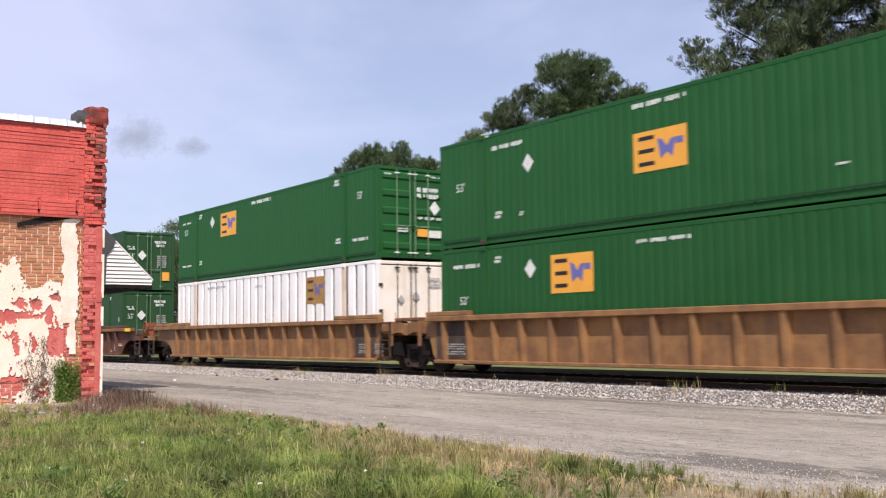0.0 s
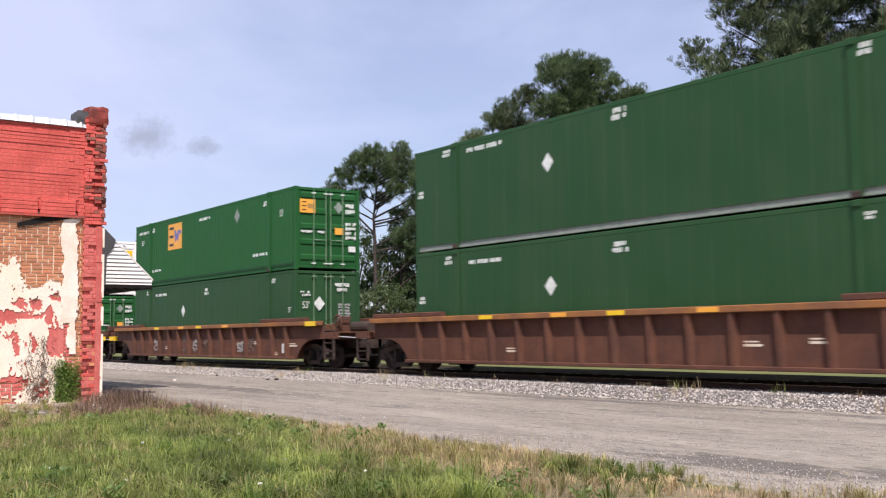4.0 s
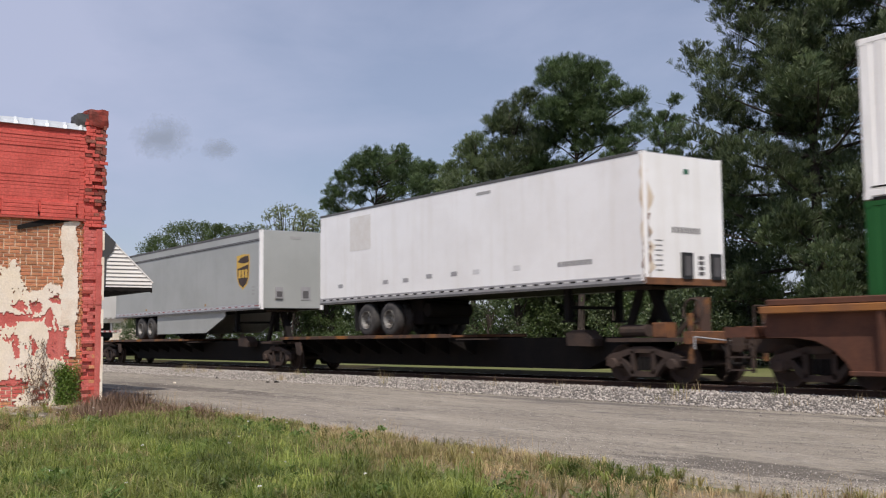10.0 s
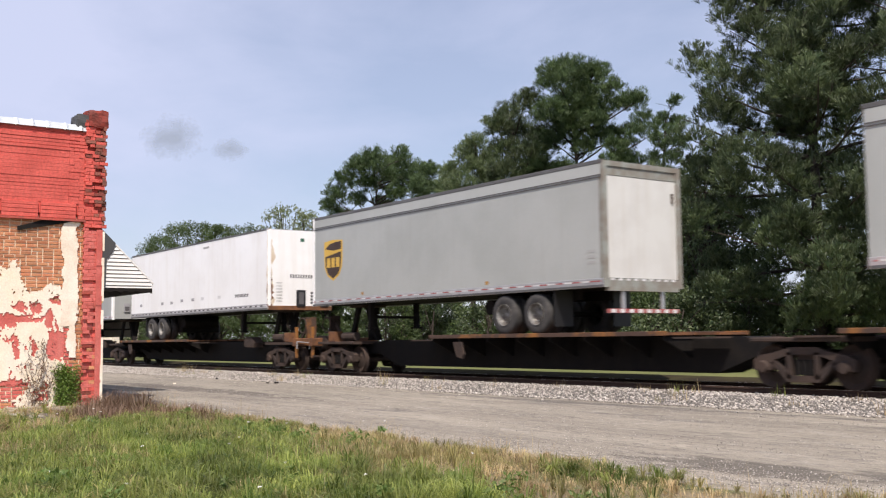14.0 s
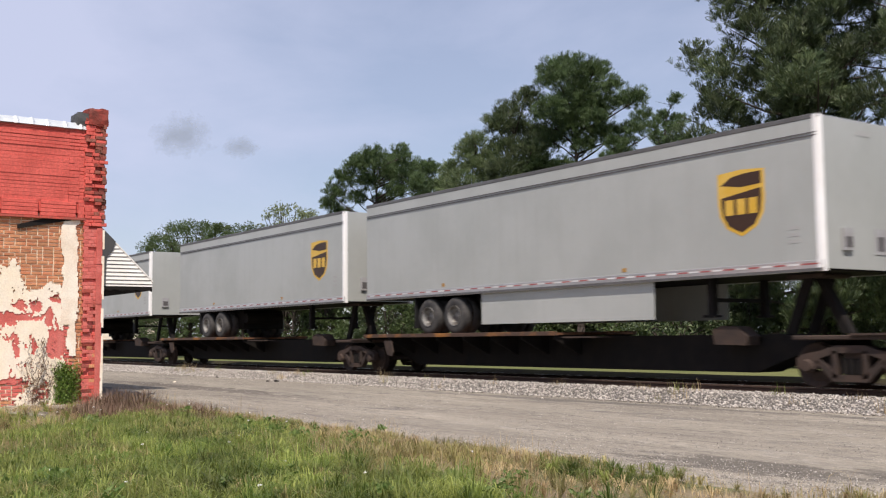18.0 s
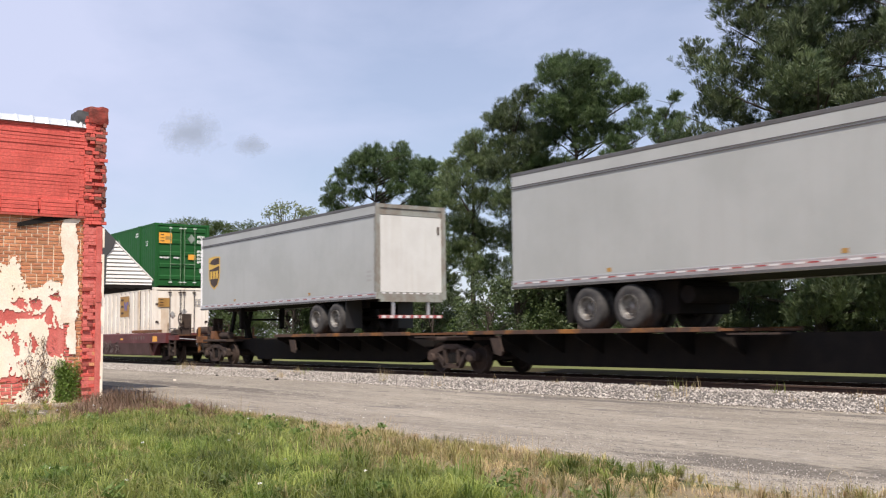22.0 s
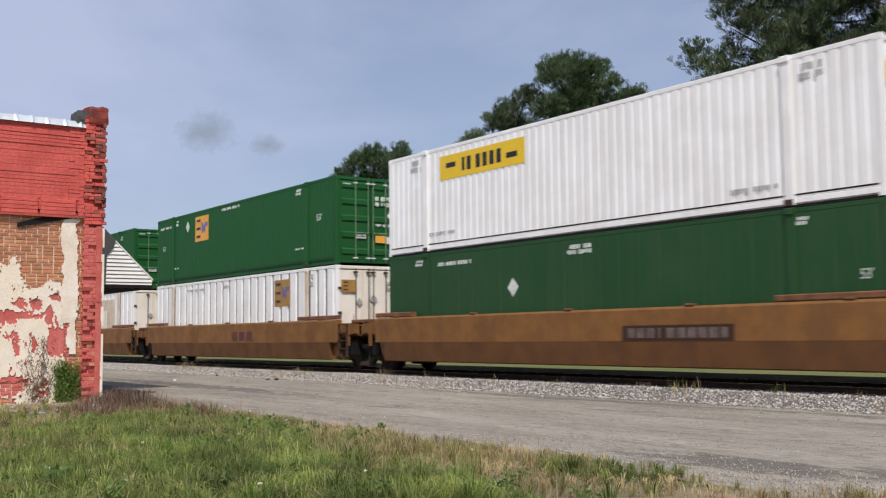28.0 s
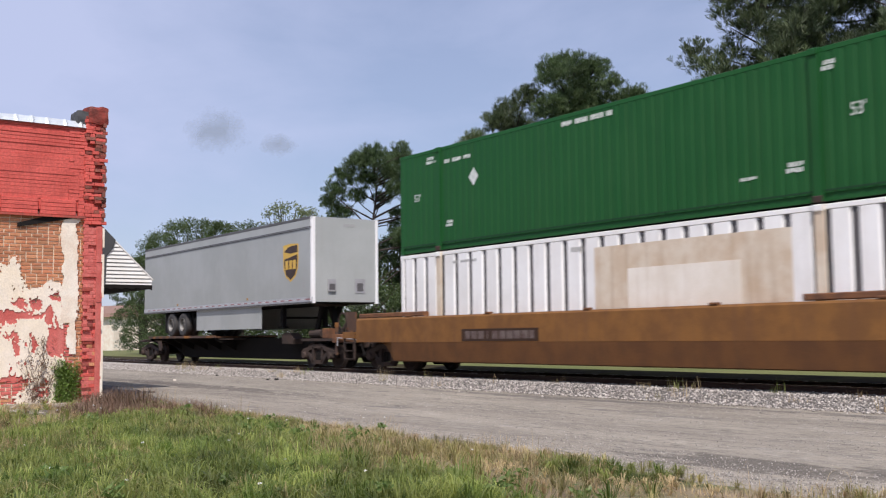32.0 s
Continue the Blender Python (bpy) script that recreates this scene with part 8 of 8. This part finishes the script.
    for s in (-1, 1):
        part("mud_flap", Form().box(back - 0.01, back + 0.01, s * 0.98 - 0.3, s * 0.98 + 0.3, 1.3, B), BLACK, root)
    for s in (-1, 1):
        xl = xf - sg * 3.0
        leg = part("landing_leg", Form().box(xl - 0.08, xl + 0.08, s * 0.85 - 0.08, s * 0.85 + 0.08, 1.42, B + 0.02, 0.01), DARK, root)
        part("landing_foot", Form().box(xl - 0.15, xl + 0.15, s * 0.85 - 0.13, s * 0.85 + 0.13, 1.38, 1.43), DARK, leg)
    part("leg_brace", Form().box(xf - sg * 3.0 - 0.03, xf - sg * 3.0 + 0.03, -0.85, 0.85, 1.7, 1.78), DARK, root)
    if skirt:
        x0, x1 = skirt[:2]
        slope = skirt[2]
        for s in (-1, 1):
            y = s * 1.2
            part("side_skirt", Form().prism([(x0, B + 0.02), (x0, 1.36), (x1, 1.36), (x1 + slope, B - 0.2), (x1 + slope, B + 0.02)], min(y, y + s * 0.02), max(y, y + s * 0.02)), paint, root, "aerodynamic side skirt")
    if mark:
        shield(root, mark[0], mark[1], 2.95, 4.25)
    return rides(root, u)


# ---------- the consist, from the front of what is seen ----------
ZB, ZT = 0.46, 3.39
G1 = "dark green corrugated shipping container with an orange square emblem"
G2 = "faded green smooth-sided shipping container with white diamond placards"
W1 = "white banded shipping container with a brown and orange emblem"
J1 = "white corrugated shipping container with a yellow name panel"
SPINE = "dark spine car with rusty wheel decks and a trailer hitch"

def sooty_panel(car, x0, x1):
    """A blackened bay of the side with a faded notice."""
    p = part("sooty_panel", Form().box(x0, x1, -1.405, -1.391, 0.43, 1.41), SOOT, car, "blackened side bay with a faded notice")
    f = Form()
    for k, z in enumerate((0.52, 0.58, 0.66, 0.72, 0.78)):
        a = x0 + 0.25
        while a < x0 + 0.8:
            f.box(a, a + 0.05 + 0.03 * ((k * 7 + int(a * 40)) % 3), -1.409, -1.405, z, z + 0.035)
            a += 0.14
    part("notice_lettering", f, GREY_MARK, p)["kind"] = "stuff"


car = well_car(140.12, WELL_TAN, "ribbed", "weathered tan well car with ribbed sides", ("shared", "joint"))
sooty_panel(car, -0.1, 0.26)
sooty_panel(car, 0.45, 1.36)
container("Ab", 140.12, ZB, "green", G1)
container("At", 140.12, ZT, "green", G1)
car = well_car(120.6, WELL_TAN, "ribbed", "weathered tan well car with ribbed sides", ("truck", "joint"))
sooty_panel(car, 15.0, 15.72)
sooty_panel(car, 15.92, 16.2)
container("Bb", 120.6, ZB, "ribbed", W1)
container("Bt", 120.6, ZT, "green", G1)
well_car(97.25, WELL_RUST, "ribbed", "rusty brown well car with ribbed sides", ("truck", "truck"), brake=(ORANGE_CAST, 1.8))
container("Cb", 97.25, ZB, "old", G2)
container("Ct", 97.25, ZT, "old", G2)
car = well_car(73.6, WELL_RUST, "ribbed", "rusty brown well car with pale scrawls on its ribbed sides", ("truck", "truck"), brake=(WELL_RUST, 1.7))
for i, (x, w, h) in enumerate(((2.75, 0.6, 0.6), (6.15, 0.6, 0.72), (7.25, 0.65, 0.6), (8.35, 0.75, 0.55), (11.6, 0.6, 0.4), (12.5, 0.6, 0.55))):
    scrawl(car, x, 0.5, w, h, 60 + i, FAINT if i % 2 else GREY_MARK, -1.392)
container("Db", 73.6, ZB, "old", G2)
container("Dt", 73.6, ZT, "green", G1)
car = well_car(50.1, WELL_RUST, "ribbed", "rusty brown well car with pale scrawls on its ribbed sides", ("truck", "truck"), brake=(WELL_RUST, 1.7))
for i, (x, w, h) in enumerate(((3.0, 0.5, 0.4), (4.1, 0.6, 0.4), (6.3, 0.6, 0.4), (8.5, 0.6, 0.45), (13.0, 0.5, 0.4))):
    scrawl(car, x, 0.55, w, h, 80 + i, FAINT, -1.392)
container("Eb", 50.1, ZB, "green", G1)
box = container("Et", 50.1, ZT, "white", J1)
part("rusty_patch", end_plate(LEN + 0.013, -1.05, -0.62, 1.45, 1.75), RUST, box, "brown rusty patch on the door")
part("rusty_patch", end_plate(LEN + 0.013, -0.72, -0.6, 1.15, 1.4), TAN_STAIN, box)
# a spine car of three units
spine_unit(26.5, 18.0, (0.8, 11.0), 17.2, (0.0, 17.9), ("plain", "coupler"), SPINE)
spine_unit(7.8, 18.7, (1.0, 10.5), 17.0, (0.0, None), ("plain", "open"), SPINE)
spine_unit(-9.9, 17.7, (5.7, 14.5), 0.2, (0.0, None), ("coupler", "open"), SPINE)
trailer(30.12, 14.65, TRAILER_WHITE, (2.9, 4.2), "plain white highway trailer with a rust-stained nose", white=True)
part("faded_patch", Form().box(1.95, 3.19, Y0 - 0.004, Y0, 3.8, 4.87), TAN_STAIN_PALE, MOVERS[-1][0], "faint tan patch where a sign was")
trailer(9.4, 16.2, TRAILER_GREY, (3.5, 4.8), "grey highway trailer with side skirts and a shield emblem", skirt=(5.5, 11.0, 1.9), mark=(14.1, 15.25))
trailer(-11.12, 13.88, TRAILER_GREY, (2.43, 3.7), "grey highway trailer carried backwards, with a pale roll-up rear door", rear_right=True, mark=(0.78, 1.98))
# a spine car of five units
spine_unit(-31.6, 17.7, (1.2, 9.7), 16.2, (0.0, 17.7), ("plain", "coupler"), SPINE)
spine_unit(-49.1, 17.5, (1.0, 9.8), 16.2, (0.0, None), ("plain", "open"), SPINE)
spine_unit(-66.5, 17.4, (1.0, 9.6), 16.2, (0.0, None), ("plain", "open"), SPINE)
spine_unit(-83.9, 17.4, (1.0, 9.6), 15.8, (0.0, None), ("plain", "open"), SPINE)
spine_unit(-100.0, 16.1, (5.8, 14.4), 0.2, (0.0, None), ("coupler", "open"), SPINE)
trailer(-29.1, 14.6, TRAILER_WHITE, (2.65, 3.95), "plain white highway trailer with a rust-streaked nose", white=True)
trailer(-48.05, 16.15, TRAILER_GREY, (3.3, 4.55), "grey highway trailer with side skirts and a shield emblem", skirt=(5.7, 11.85, 0.0), mark=(13.75, 14.9))
trailer(-63.4, 14.0, TRAILER_GREY, (2.85, 4.2), "grey highway trailer with a bright nose and a shield emblem", mark=(11.75, 12.9))
trailer(-80.9, 13.85, TRAILER_GREY, (2.7, 4.05), "grey highway trailer with a shield emblem", mark=(11.75, 12.9))
trailer(-101.05, 13.6, TRAILER_GREY, (2.55, 3.83), "grey highway trailer carried backwards, with a pale roll-up rear door", rear_right=True, mark=(0.78, 1.9))
# double stacks again
car = well_car(-122.55, WELL_MAROON, "plain", "maroon well car with smooth sides and pale scrawls", ("truck", "truck"), low=WELL_MAROON_LOW, top=1.30, brake=(STEEL, 2.1))
for x, w, mt in ((3.6, 0.35, MARK), (4.3, 0.5, ORANGE), (5.0, 0.35, MARK), (6.8, 0.3, ORANGE), (9.0, 0.35, ORANGE), (12.4, 0.35, ORANGE)):
    part("painted_patch", Form().box(x, x + w, -1.564, -1.56, 1.0, 1.08), mt, car)
part("painted_square", Form().box(16.7, 17.25, -1.564, -1.56, 0.92, 1.16), ORANGE, car, "orange painted square")
for i, x in enumerate((13.9, 14.15, 14.5, 14.85, 15.2, 15.5)):
    part("number_bar", Form().box(x, x + (0.13 if i else 0.06), -1.564, -1.56, 1.02, 1.17), FAINT, car)
for i, x in enumerate((9.4, 10.1, 10.8, 11.6)):
    scrawl(car, x, 0.38, 0.7, 0.6, 90 + i, FAINT, -1.562)
container("Ob", -122.55, ZB, "cream", "yellowed white banded shipping container with a brown emblem")
container("Ot", -122.55, ZT, "green", G1)
OCHRE = "ochre brown well car with smooth sides and a darker lower half"
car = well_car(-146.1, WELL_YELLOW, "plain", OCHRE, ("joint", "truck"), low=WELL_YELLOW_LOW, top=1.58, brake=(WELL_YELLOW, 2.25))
framed_plate(car, 9.9, 12.95, 0.87, 1.2)
container("Pb", -146.1, ZB, "old", G2)
container("Pt", -146.1, ZT, "white", J1)
car = well_car(-165.45, WELL_YELLOW, "plain", OCHRE, ("joint", "shared"), low=WELL_YELLOW_LOW, top=1.58)
for x in (8.66, 9.3, 9.95):
    part("company_mark", Form().box(x, x + 0.46, -1.564, -1.56, 0.93, 1.26), WELL_MAROON, car, "dark red block mark")
container("Qb", -165.45, ZB, "ribbed", W1)
container("Qt", -165.45, ZT, "green", G1)
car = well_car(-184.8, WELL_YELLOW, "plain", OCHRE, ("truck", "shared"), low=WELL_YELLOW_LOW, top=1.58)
framed_plate(car, 3.32, 6.45, 0.88, 1.2)
container("Rb", -184.8, ZB, "ribbed", "white banded shipping container with a large rust-stained panel")
container("Rt", -184.8, ZT, "green", "dark green corrugated shipping container with a white diamond placard")
spine_unit(-206.2, 16.0, (0.6, 8.0), 14.9, (0.0, 15.9), ("plain", "coupler"), SPINE)
trailer(-206.4, 16.15, TRAILER_GREY, (3.3, 4.6), "grey highway trailer with side skirts and a shield emblem", skirt=(6.0, 12.1, 0.0), mark=(14.0, 15.15))

# ---------- what moves ----------
S_T = [0, 1.5, 3, 4.5, 6, 7.5, 9, 11, 13, 15, 17, 18, 19.5, 21, 22.5, 24, 25.5, 27, 28, 29, 30.5, 32]
SLACK_T = [0, 3, 6, 9, 18, 21, 24, 27, 29, 32]
SLACK = [-0.09, 0.06, 0.11, -0.08, 0.05, 0.02, -0.07, -0.06, 0.02, 0.10]
SPEED, SLOWING = 10.084, -0.01005


def run(t):
    """How far the train has come at t seconds."""
    return SPEED * (t - 16) + SLOWING * (t - 16) ** 2 + float(np.interp(t, SLACK_T, SLACK))


def motions():
    for ob, a, b in CLOUDS:
        walk(ob, [(0, cloud_pose(*a)), (16, cloud_pose((a[0] + b[0]) / 2, (a[1] + b[1]) / 2)), (32, cloud_pose(*b))])
    for ob, u, z in MOVERS:
        walk(ob, [(t, pose(u + run(t), 0, z)) for t in S_T])
    # each wheelset rolls while it is anywhere near the road
    for w, u in WHEELS:
        x, _, z = w.location
        rows = []
        for i in range(0, 961):
            t = i / 30
            if -75 < u + run(t) < 6:
                rows.append((t, pose(x, 0, z, 0, math.degrees((u + run(t)) / WHEEL_R) % 360, 0)))
        if rows:
            if rows[0][0] > 0:
                rows.insert(0, (0.0, rows[0][1]))
            if rows[-1][0] < 32:
                rows.append((32.0, rows[-1][1]))
            walk(w, rows)


motions()
